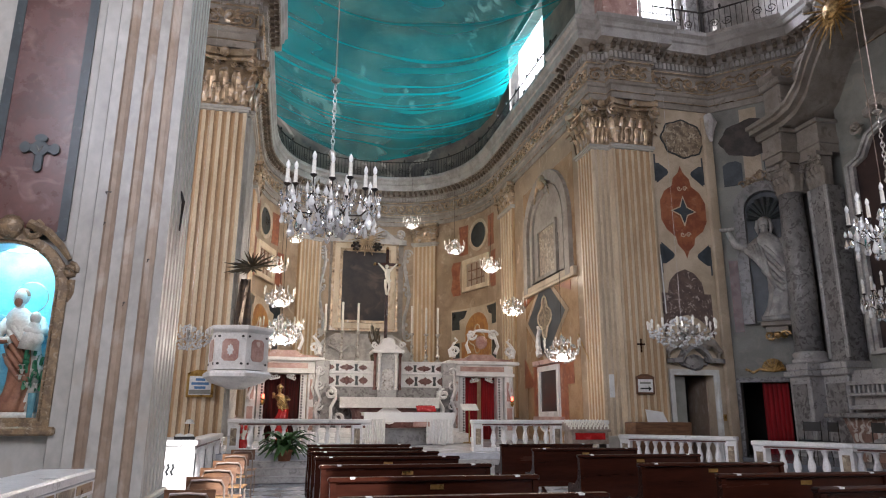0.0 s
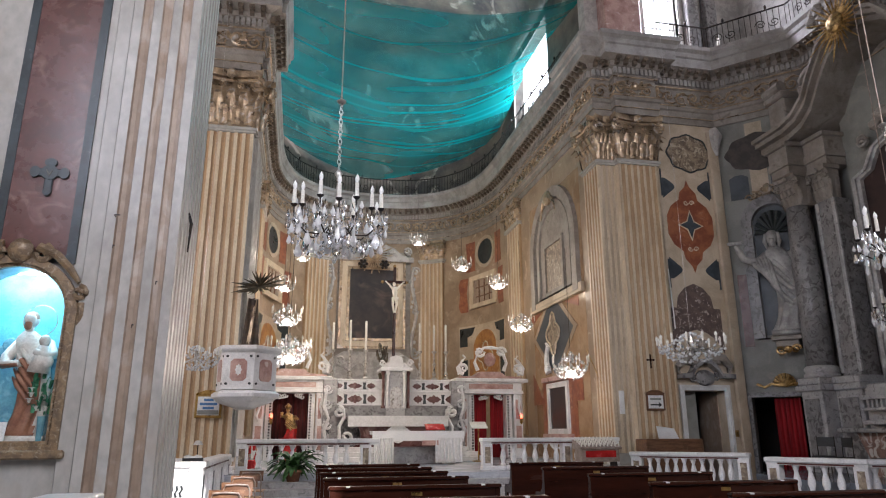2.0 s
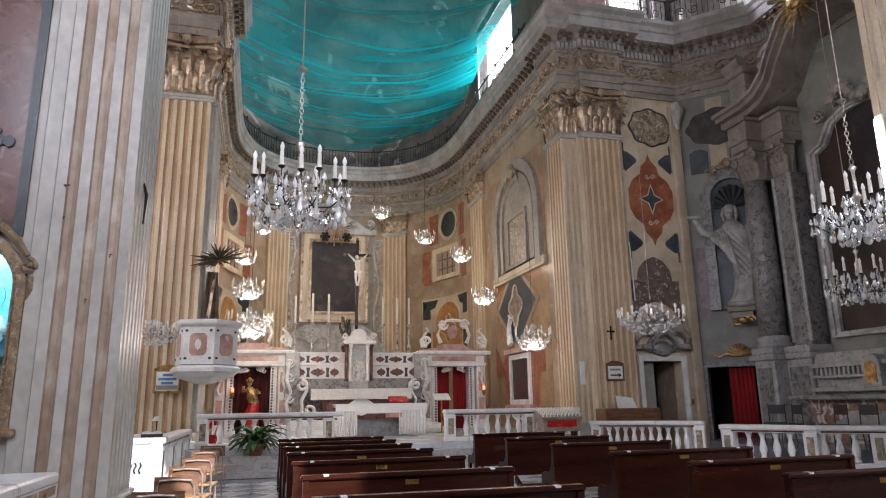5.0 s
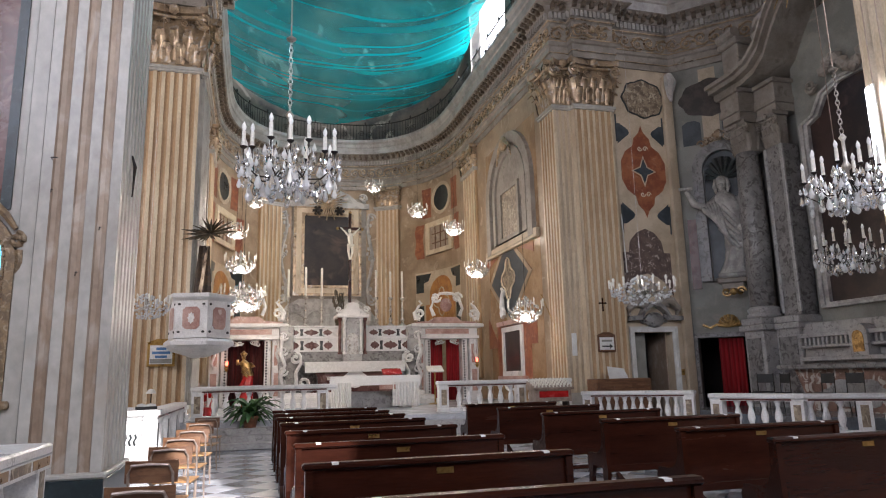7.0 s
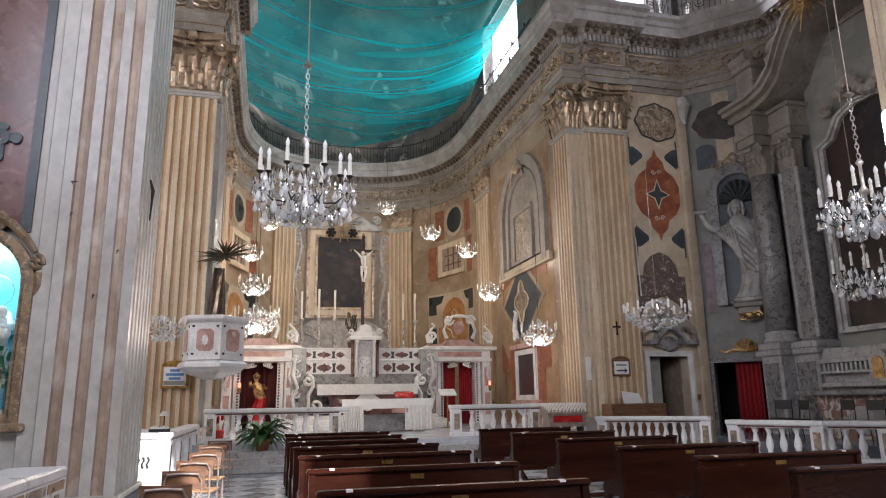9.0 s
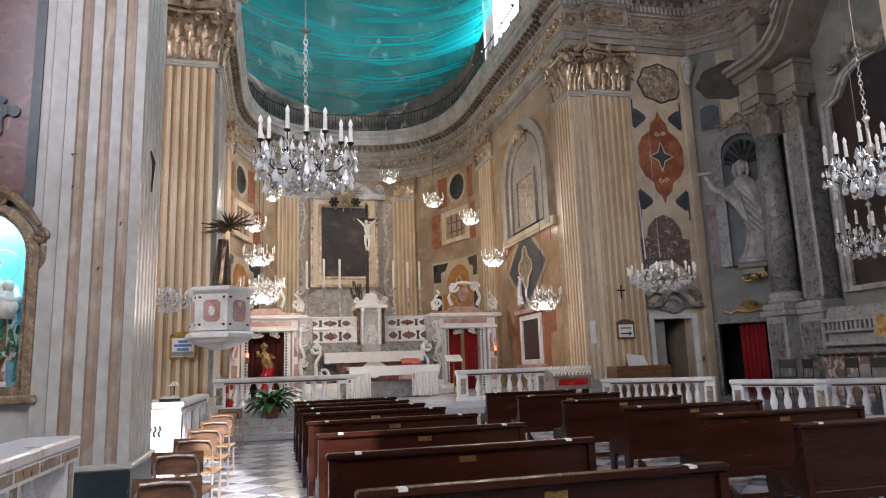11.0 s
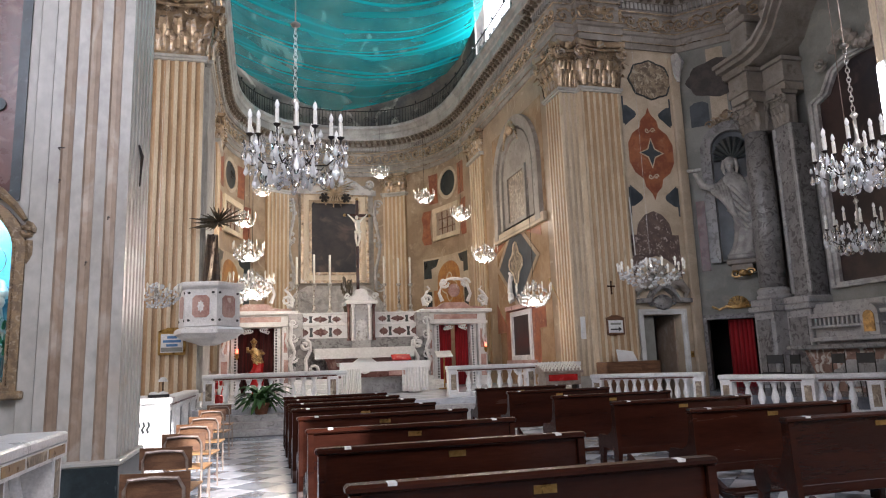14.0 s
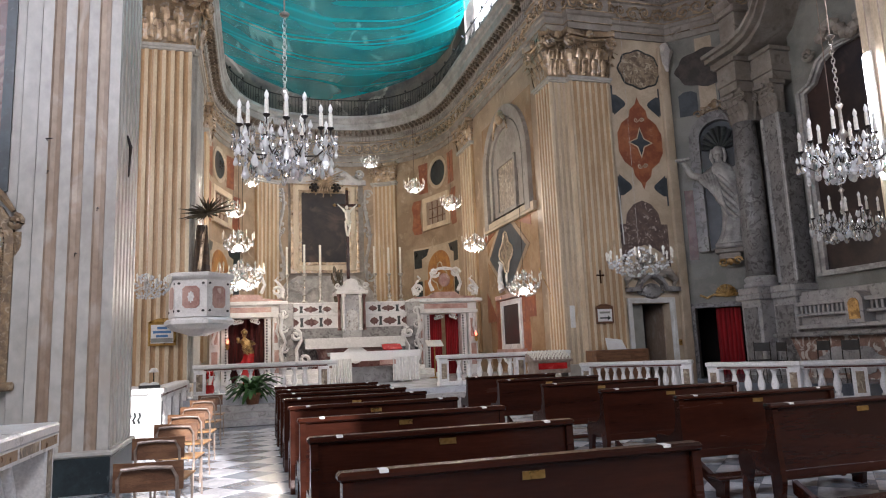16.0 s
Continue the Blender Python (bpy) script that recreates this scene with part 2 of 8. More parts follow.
b_.inputs["Base Color"].default_value = (0.97, 0.98, 0.98, 1)
b_.inputs["Roughness"].default_value = 0.0
b_.inputs["Transmission Weight"].default_value = 1.0
b_.inputs["IOR"].default_value = 1.62

# clear crystal made metallic, to stand in for its inner reflections and sparkle
M_CRYSTAL_MIRROR = bpy.data.materials.new("mirror_crystal")
M_CRYSTAL_MIRROR.use_nodes = True
b_ = M_CRYSTAL_MIRROR.node_tree.nodes["Principled BSDF"]
b_.inputs["Base Color"].default_value = (0.93, 0.94, 0.95, 1)
b_.inputs["Roughness"].default_value = 0.08
b_.inputs["Metallic"].default_value = 0.85

M_GLASS = bpy.data.materials.new("window_glass")
M_GLASS.use_nodes = True
b_ = M_GLASS.node_tree.nodes["Principled BSDF"]
b_.inputs["Base Color"].default_value = (0.9, 0.95, 0.95, 1)
b_.inputs["Roughness"].default_value = 0.03
b_.inputs["Transmission Weight"].default_value = 1.0

# green safety net: threads over holes, lets light through
M_NET = bpy.data.materials.new("green_net")
M_NET.use_nodes = True
n_, l_ = M_NET.node_tree.nodes, M_NET.node_tree.links
n_.remove(n_["Principled BSDF"])
dif, tra, hole = n_.new("ShaderNodeBsdfDiffuse"), n_.new("ShaderNodeBsdfTranslucent"), n_.new("ShaderNodeBsdfTransparent")
dif.inputs[0].default_value = (0.005, 0.10, 0.10, 1)
tra.inputs[0].default_value = (0.003, 0.50, 0.52, 1)
hole.inputs[0].default_value = (0.72, 0.95, 0.93, 1)
m1, m2 = n_.new("ShaderNodeMixShader"), n_.new("ShaderNodeMixShader")
m1.inputs[0].default_value = 0.6
l_.new(dif.outputs[0], m1.inputs[1])
l_.new(tra.outputs[0], m1.inputs[2])
uvn = n_.new("ShaderNodeAttribute")
uvn.attribute_name = "weave"
l_.new(uvn.outputs["Fac"], m2.inputs[0])
l_.new(hole.outputs[0], m2.inputs[1])
l_.new(m1.outputs[0], m2.inputs[2])
l_.new(m2.outputs[0], n_["Material Output"].inputs[0])

# ---- building helpers ----


def part(name, bm, material, parent=None, label="", smooth=False, loc=None):
    """Link a bmesh as one mesh object, under a thing or a part if given."""
    me = bpy.data.meshes.new(name)
    bmesh.ops.recalc_face_normals(bm, faces=bm.faces)
    if smooth:
        for f in bm.faces:
            f.smooth = True
    bm.to_mesh(me)
    bm.free()
    for m in (material if isinstance(material, (list, tuple)) else (material,)):
        me.materials.append(m)
    ob = new(name, me)
    if parent is not None:
        ob.parent = parent
    if loc is not None:
        ob.matrix_basis = loc if isinstance(loc, Matrix) else Matrix.Translation(loc)
    if label:
        ob["label"] = label
    return ob


def again(ob, m, parent=None):
    """Another object on the same mesh."""
    o = new(ob.name.split(".")[0], ob.data)
    o.parent = parent if parent is not None else ob.parent
    o.matrix_basis = m
    return o


def thing(name, label, category, m=None, group="", kind=""):
    ob = new(name)
    ob.empty_display_size = 0.1
    if m is not None:
        ob.matrix_basis = m if isinstance(m, Matrix) else Matrix.Translation(m)
    return tagged(ob, label, category, group, kind)


def single(name, bm, material, label, category, m=None, group="", kind="", smooth=False):
    return tagged(part(name, bm, material, None, "", smooth, m), label, category, group, kind)


def BM():
    return bmesh.new()


def box(bm, x0, y0, z0, x1, y1, z1, bev=0.0, mi=0):
    vs = [bm.verts.new(p) for p in ((x0, y0, z0), (x1, y0, z0), (x1, y1, z0), (x0, y1, z0), (x0, y0, z1), (x1, y0, z1), (x1, y1, z1), (x0, y1, z1))]
    fs = [bm.faces.new([vs[i] for i in q]) for q in ((3, 2, 1, 0), (4, 5, 6, 7), (0, 1, 5, 4), (1, 2, 6, 5), (2, 3, 7, 6), (3, 0, 4, 7))]
    for f in fs:
        f.material_index = mi
    if bev:
        es = {e for f in fs for e in f.edges}
        r = bmesh.ops.bevel(bm, geom=list(es), offset=bev, segments=1, affect='EDGES')
        for f in r["faces"]:
            f.material_index = mi
    return bm


def lathe(bm, profile, seg=16, at=(0, 0, 0), mi=0, cap=True):
    """Turn (radius, height) pairs round the z axis."""
    rings = []
    for r, z in profile:
        rings.append([bm.verts.new((at[0] + r * math.cos(2 * math.pi * i / seg), at[1] + r * math.sin(2 * math.pi * i / seg), at[2] + z)) for i in range(seg)])
    for a, b in zip(rings, rings[1:]):
        for i in range(seg):
            f = bm.faces.new((a[i], a[(i + 1) % seg], b[(i + 1) % seg], b[i]))
            f.material_index = mi
    if cap:
        for ring in (rings[0][::-1], rings[-1]):
            f = bm.faces.new(ring)
            f.material_index = mi
    return bm


def prism(bm, outline, y0, y1, mi=0, frame_of=None):
    """A flat outline of (x, z) pairs, made thick from y0 to y1."""
    g = frame_of or (lambda x, y, z: (x, y, z))
    a = [bm.verts.new(g(x, y0, z)) for x, z in outline]
    b = [bm.verts.new(g(x, y1, z)) for x, z in outline]
    n = len(outline)
    fs = [bm.faces.new(a), bm.faces.new(b[::-1])]
    for i in range(n):
        fs.append(bm.faces.new((a[i], b[i], b[(i + 1) % n], a[(i + 1) % n])))
    for f in fs:
        f.material_index = mi
    return bm


def tube(bm, pts, r, seg=6, mi=0, closed=False):
    """A round rod along points; r may be a list."""
    pts = [Vector(p) for p in pts]
    n = len(pts)
    rings = []
    for i, p in enumerate(pts):
        d = (pts[(i + 1) % n] - pts[i - 1]) if closed else (pts[min(i + 1, n - 1)] - pts[max(i - 1, 0)])
        d = d.normalized() if d.length > 1e-9 else Vector((0, 0, 1))
        u = d.cross(Vector((0, 0, 1)) if abs(d.z) < 0.9 else Vector((1, 0, 0))).normalized()
        v = d.cross(u)
        rr = r[i] if isinstance(r, (list, tuple)) else r
        rings.append([bm.verts.new(p + rr * (u * math.cos(2 * math.pi * k / seg) + v * math.sin(2 * math.pi * k / seg))) for k in range(seg)])
    for i in range(n if closed else n - 1):
        a, b = rings[i], rings[(i + 1) % n]
        for k in range(seg):
            f = bm.faces.new((a[k], a[(k + 1) % seg], b[(k + 1) % seg], b[k]))
            f.material_index = mi
    if not closed:
        for ring in (rings[0][::-1], rings[-1]):
            f = bm.faces.new(ring)
            f.material_index = mi
    return bm


def spiral(cx, cz, r0, turns, y=0.0, a0=0.0, n=22, flip=1, r1=0.15):
    """Points of a scroll in the x z plane."""
    out = []
    for i in range(n):
        s = i / (n - 1)
        r = r0 * (1 - s * (1 - r1))
        a = a0 + flip * s * turns * 2 * math.pi
        out.append((cx + r * math.cos(a), y, cz + r * math.sin(a)))
    return out


def blob(bm, c, s, sub=1, mi=0):
    r = bmesh.ops.create_icosphere(bm, subdivisions=sub, radius=1.0, matrix=Matrix.Translation(c) @ Matrix.Diagonal((*s, 1)))
    for v in r["verts"]:
        for f in v.link_faces:
            f.material_index = mi
    return bm


def sweep(bm, path, profile, closed=False, mi=0):
    """A moulding: (out, z) profile carried along plan points; out is measured to the left of the way."""
    n = len(path)
    P = [Vector((p[0], p[1])) for p in path]
    rows = []
    for i in range(n):
        d0 = (P[i] - P[i - 1]) if (closed or i > 0) else (P[1] - P[0])
        d1 = (P[(i + 1) % n] - P[i]) if (closed or i < n - 1) else (P[i] - P[i - 1])
        n0, n1 = Vector((-d0.y, d0.x)).normalized(), Vector((-d1.y, d1.x)).normalized()
        m = n0 + n1
        m = m / max(m.length_squared / 2, 0.35)
        rows.append([bm.verts.new((P[i].x + m.x * o, P[i].y + m.y * o, z)) for o, z in profile])
    k = len(profile)
    for i in range(n if closed else n - 1):
        a, b = rows[i], rows[(i + 1) % n]
        for j in range(k - 1):
            f = bm.faces.new((a[j], b[j], b[j + 1], a[j + 1]))
            f.material_index = mi
    if not closed:
        for row in (rows[0], rows[-1][::-1]):
            if k > 3:
                bm.faces.new(row[:-1] if profile[0] == profile[-1] else row)
    return bm


def mirror_x(p):
    return (2 * AX - p[0], p[1])


def apse_half(a=5.4, b=6.6, yc=27.5, n=2.5, steps=18):
    """Plan of the chancel end, from the right side wall round to the left one."""
    out = []
    for i in range(steps * 2 + 1):
        th = math.pi * i / (steps * 2)
        c, s = math.cos(th), math.sin(th)
        out.append((AX + a * math.copysign(abs(c) ** (2 / n), c), yc + b * abs(s) ** (2 / n)))
    return out


def wall_run(name, path, z0, z1, thick, material, kind="structure"):
    """A wall along plan points (room on the left of the way)."""
    bm = BM()
    sweep(bm, path, [(0, z0), (0, z1), (-thick, z1), (-thick, z0), (0, z0)])
    ob = part(name, bm, material)
    ob["kind"] = kind
    return ob


def fluted(bm, p0, p1, z0, z1, n, depth=0.05, fil=0.42, back=0.0):
    """Flutes between two plan points; material 0 for fillets, 1 for hollows; outward is to the right of p0 -> p1."""
    p0, p1 = Vector(p0), Vector(p1)
    d = (p1 - p0)
    L = d.length
    d /= L
    nr = Vector((d.y, -d.x))
    pitch = L / (n + fil * 1.0)
    fw = pitch * fil
    line = []
    u = 0.0
    for i in range(n + 1):
        line += [(u, 0.0, 0), (u + fw, 0.0, 1)]
        if i < n:
            w = pitch - fw
            for k in (0.12, 0.5, 0.88):
                line.append((u + fw + w * k, -depth * (0.75 if k != 0.5 else 1.0), 1))
        u += pitch
    lo = [bm.verts.new((*(p0 + d * a + nr * o), z0)) for a, o, _ in line]
    hi = [bm.verts.new((*(p0 + d * a + nr * o), z1)) for a, o, _ in line]
    for i in range(len(line) - 1):
        f = bm.faces.new((lo[i], lo[i + 1], hi[i + 1], hi[i]))
        f.material_index = 0 if line[i][2] == 0 else 1
    return bm


# ---- shell ----
APSE = apse_half()
RIGHT_LOW = [(12.2, -7.0), (12.2, 6.6), (9.3, 6.6), (9.3, 7.87), (13.0, 7.87), (15.0, 10.0), (15.0, 16.1), (13.05, 18.05), (9.05, 18.05), (9.05, 18.4)]
LEFT_LOW = [(-1.75, 18.05), (-5.75, 18.05), (-7.7, 16.1), (-7.7, 10.6), (-5.7, 10.2), (-2.36, 10.2), (-2.36, 9.36), (-5.2, 8.95), (-5.2, -7.0)]


def build_shell():
    ground = BM()
    box(ground, -9, -8, -0.3, 17, 36, -0.006)
    f = part("floor", ground, M_TILE_G)
    tagged(f, "grey and white marble church floor", "floor", kind="structure")
    # right side walls, with a doorway in the flat wall and one in the slanting one
    # the openings in both nave walls are added for the fill lamps
    for nm, x0, x1 in (("wall_nave_right", 12.2, 12.7), ("wall_nave_left", -5.7, -5.2)):
        b = BM()
        top = 6.6 if x0 > 0 else 8.95
        for y0, y1, z0, z1 in ((-7, -3.0, 0, 13.9), (2.6, top, 0, 13.9), (-3.0, 2.6, 0, 6.5), (-3.0, 2.6, 11.5, 13.9)):
            box(b, x0, y0, z0, x1, y1, z1)
        w = part(nm, b, M_CREAM)
        w["kind"] = "structure"
    wall_run("wall_near_right", RIGHT_LOW[1:5], 0, 13.9, 0.5, M_CREAM)
    wall_run("wall_transept_right", RIGHT_LOW[4:7], 0, 13.9, 0.5, M_GREYW)
    b = BM()
    for x0, x1, z0, z1 in ((9.46, 11.05, 0, 13.9), (12.35, 13.06, 0, 13.9), (11.05, 12.35, 2.62, 13.9)):
        box(b, x0, 18.05, z0, x1, 18.5, z1)
    w = part("wall_door_right", b, M_CREAM)
    w["kind"] = "structure"
    # slanting wall with doorway
    b = BM()
    L = math.hypot(1.95, 1.95)
    for u0, u1, z0, z1 in ((0, 0.16, 0, 13.9), (1.55, L + 0.2, 0, 13.9), (0.16, 1.55, 2.42, 13.9)):
        box(b, u0, 0, z0, u1, 0.45, z1)
    w = part("wall_slant_right", b, M_GREYW, loc=pose(13.05, 18.05, 0, 0, 0, -45))
    w["kind"] = "structure"
    wall_run("wall_left_far", LEFT_LOW[:3], 0, 13.9, 0.5, M_CREAM)
    # left chapel wall; its opening is added to let the fill in
    b = BM()
    for y0, y1, z0, z1 in ((10.2, 12.0, 0, 13.9), (14.6, 16.3, 0, 13.9), (12.0, 14.6, 0, 4.5), (12.0, 14.6, 8.5, 13.9)):
        box(b, -8.2, y0, z0, -7.7, y1, z1)
    w = part("wall_left_chapel", b, M_CREAM)
    w["kind"] = "structure"
    wall_run("wall_left_near", LEFT_LOW[3:7], 0, 13.9, 0.12, M_CREAM)
    b = BM()
    box(b, -5.7, 8.95, 0, -3.87, 9.35, 13.9)
    box(b, -2.69, 8.95, 0, -2.36, 9.35, 13.9)
    box(b, -3.87, 8.95, 0, -2.69, 9.35, 1.36)
    arch = [(-3.87, 13.9), (-3.87, 2.9)] + [(-3.28 + 0.59 * math.cos(a), 2.9 + 0.56 * math.sin(a)) for a in [math.pi - math.pi * i / 12 for i in range(13)]] + [(-2.69, 13.9)]
    prism(b, arch, 8.95, 9.35)
    w = part("wall_niche_left", b, M_PIER_W)
    w["kind"] = "structure"
    # back wall, with its high window
    b = BM()
    box(b, -5.7, -7.5, 0, 12.7, -7.0, 8.0)
    box(b, -5.7, -7.5, 8.0, 3.36, -7.0, 13.0)
    box(b, 4.7, -7.5, 8.0, 12.7, -7.0, 13.0)
    box(b, -8.3, -7.5, 13.0, 15.6, -7.0, 22.5)
    box(b, 12.2, -7.0, 13.9, 15.1, 7.9, 14.1)
    box(b, -7.8, -7.0, 13.9, -5.2, 10.5, 14.1)
    w = part("wall_back", b, M_CREAM)
    w["kind"] = "structure"
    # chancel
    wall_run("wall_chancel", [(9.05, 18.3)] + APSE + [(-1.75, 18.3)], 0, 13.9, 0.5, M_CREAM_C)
    # upper storey of the nave, with its right window and added openings out of view
    b = BM()
    for (x0, x1) in ((9.0, 11.2), (12.5, 15.5)):
        box(b, x0, 18.6, 13.9, x1, 19.1, 22.5)
    box(b, 11.2, 18.6, 13.9, 12.5, 19.1, 14.1)
    box(b, 11.2, 18.6, 17.6, 12.5, 19.1, 22.5)
    w = part("wall_upper_right", b, M_PLASTER_W)
    w["kind"] = "structure"
    b = BM()
    for (x0, x1) in ((-1.7, -3.9), (-5.2, -8.2)):
        box(b, x1, 18.6, 13.9, x0, 19.1, 22.5)
    box(b, -5.2, 18.6, 17.6, -3.9, 19.1, 22.5)
    box(b, -5.2, 18.6, 13.9, -3.9, 19.1, 14.1)
    w = part("wall_upper_left", b, M_PLASTER_W)
    w["kind"] = "structure"
    b = BM()
    for x in (15.05, -8.25):
        for y0, y1, z0, z1 in ((-7, 11.6, 13.9, 22.5), (14.9, 19.1, 13.9, 22.5), (11.6, 14.9, 13.9, 15.4), (11.6, 14.9, 18.6, 22.5)):
            box(b, x, y0, z0, x + 0.5, y1, z1)
    w = part("wall_upper_sides", b, M_PLASTER_W)
    w["kind"] = "structure"
    b = BM()
    box(b, -8.3, -7.5, 22.5, 15.6, 19.1, 22.9)
    tagged(part("ceiling", b, M_FRESCO), "painted nave vault", "ceiling", kind="structure")
    # wall over the chancel arch and the chancel's upper walls
    b = BM()
    arch = [(-1.7, 22.9), (-1.7, 18.6)] + [(AX + 5.35 * math.cos(a), 18.6 + 3.4 * math.sin(a)) for a in [math.pi - math.pi * i / 16 for i in range(17)]] + [(9.0, 22.9)]
    prism(b, arch, 18.6, 19.1)
    w = part("wall_arch", b, M_PLASTER_W)
    w["kind"] = "structure"
    b = BM()
    for x in (9.35, -2.55):
        for y0, y1, z0, z1 in ((19.1, 23.0, 13.9, 18.7), (27.4, 28.0, 13.9, 18.7), (23.0, 27.4, 13.9, 15.1), (23.0, 27.4, 18.2, 18.7)):
            box(b, x, y0, z0, x + 0.5, y1, z1)
    w = part("wall_chancel_upper", b, M_FRESCO)
    w["kind"] = "structure"
    wall_run("wall_apse_upper", apse_half(5.7, 6.9), 13.9, 18.7, 0.5, M_FRESCO)
    # chancel vault
    rows = []
    bm = BM()
    ys = [19.0 + 0.5 * i for i in range(18)] + [27.5 + 6.9 * math.sin(math.pi / 2 * i / 10) for i in range(1, 11)]
    for y in ys:
        r = 5.72 if y <= 27.5 else 5.72 * max(0.0, 1 - ((y - 27.5) / 6.95) ** 2.5) ** 0.4
        h = 3.5 if y <= 27.5 else 3.5 * math.sqrt(max(0, 1 - ((y - 27.5) / 6.95) ** 2))
        rows.append([bm.verts.new((AX + r * math.cos(math.pi * k / 20), y, 18.6 + h * math.sin(math.pi * k / 20))) for k in range(21)])
    for a, c in zip(rows, rows[1:]):
        for k in range(20):
            bm.faces.new((a[k], a[k + 1], c[k + 1], c[k]))
    bm.faces.new(rows[-1])
    v = part("ceiling_chancel", bm, M_FRESCO, smooth=True)
    sol = v.modifiers.new("thickness", 'SOLIDIFY')
    sol.thickness, sol.offset = 0.3, 0
    tagged(v, "frescoed chancel vault", "ceiling", kind="structure")
    # bright overcast sky outside the windows in view
    for nm, q in (("backdrop_1", (10.9, 21.0, 14.0, 10.95, 34.0, 24.0)), ("backdrop_2", (10.2, 20.0, 13.0, 14.6, 20.05, 21.5))):
        b = BM()
        box(b, *q)
        o = part(nm, b, M_BACKDROP)
        o["kind"] = "structure"
    # raised floor of the side chapel
    b = BM()
    pts = [(11.15, 13.3), (12.75, 10.75), (14.99, 10.3), (14.99, 16.05), (13.3, 17.75), (11.75, 16.2)]
    prism(b, pts, 0.0, 0.42, frame_of=lambda x, y, z: (x, z, y))
    tagged(part("floor_chapel", b, M_TILE_G), "raised grey marble floor of the side chapel", "floor", kind="structure")
    # chancel floor and its steps
    b = BM()
    box(b, -1.75, 16.55, 0, 9.05, 34.2, FLOOR_C)
    tagged(part("floor_chancel", b, M_TILE_W), "raised grey marble chancel floor", "floor", kind="structure")
    # white treads given grey marble, standing in for the shadow lines between them
    for i in range(3):
        b = BM()
        z = 0.55 - 0.14 * (i + 1)
        box(b, -1.3, 16.55 - 0.33 * (i + 1), 0, 8.7, 16.545, z + 0.0, 0.012)
        tagged(part("step", b, M_MARBLE_M), "worn marble altar step, toned grey in place of shadow lines", "step", group="chancel steps", kind="structure")


build_shell()

# ---- entablature ----
ENT = [(15.0, 10.0), (15.0, 16.1), (13.05, 18.05), (10.8, 18.05), (10.8, 17.7), (9.46, 17.7), (9.46, 18.0), (8.84, 18.0), (8.84, 19.25), (9.05, 19.25)] + APSE + [
    (-1.75, 19.9), (-1.3, 19.9), (-1.3, 17.68), (-1.42, 17.68), (-1.42, 17.36), (-2.75, 17.36), (-2.75, 18.05), (-5.75, 18.05), (-7.7, 16.1), (-7.7, 10.6)]
PROFILE = [(0, 11.1), (0.06, 11.1), (0.06, 11.3), (0.09, 11.32), (0.09, 11.52), (0.14, 11.56), (0.15, 11.66), (0.04, 11.7), (0.04, 12.3), (0.08, 12.34),
           (0.11, 12.42), (0.11, 12.62), (0.22, 12.66), (0.26, 12.8), (0.54, 12.9), (0.55, 13.2), (0.6, 13.24), (0.62, 13.38), (0.7, 13.48), (0.7, 13.62), (0, 13.64), (0, 13.9), (-0.1, 13.9)]


def offset_path(path, o):
    bm = BM()
    sweep(bm, path, [(o, 0), (o, 1)])
    pts = [(v.co.x, v.co.y) for v in bm.verts if v.co.z < 0.5]
    bm.free()
    return pts


def along(path, step, start=0.0):
    """Evenly spaced points on a plan line, with the way's direction."""
    left = start
    for a, c in zip(path, path[1:]):
        a, c = Vector(a), Vector(c)
        L = (c - a).length
        if L < 1e-6:
            continue
        d = (c - a) / L
        while left < L:
            yield a + d * left, d
            left += step
        left -= L


def plan_block(bm, p, d, half, o0, o1, z0, z1):
    """A block on a plan line: half its width along the way, from o0 to o1 into the room."""
    nr = Vector((-d.y, d.x))
    q = [p + d * half + nr * o0, p - d * half + nr * o0, p - d * half + nr * o1, p + d * half + nr * o1]
    lo = [bm.verts.new((v.x, v.y, z0)) for v in q]
    hi = [bm.verts.new((v.x, v.y, z1)) for v in q]
    bm.faces.new(lo)
    bm.faces.new(hi[::-1])
    for i in range(4):
        bm.faces.new((lo[i], lo[(i + 1) % 4], hi[(i + 1) % 4], hi[i]))


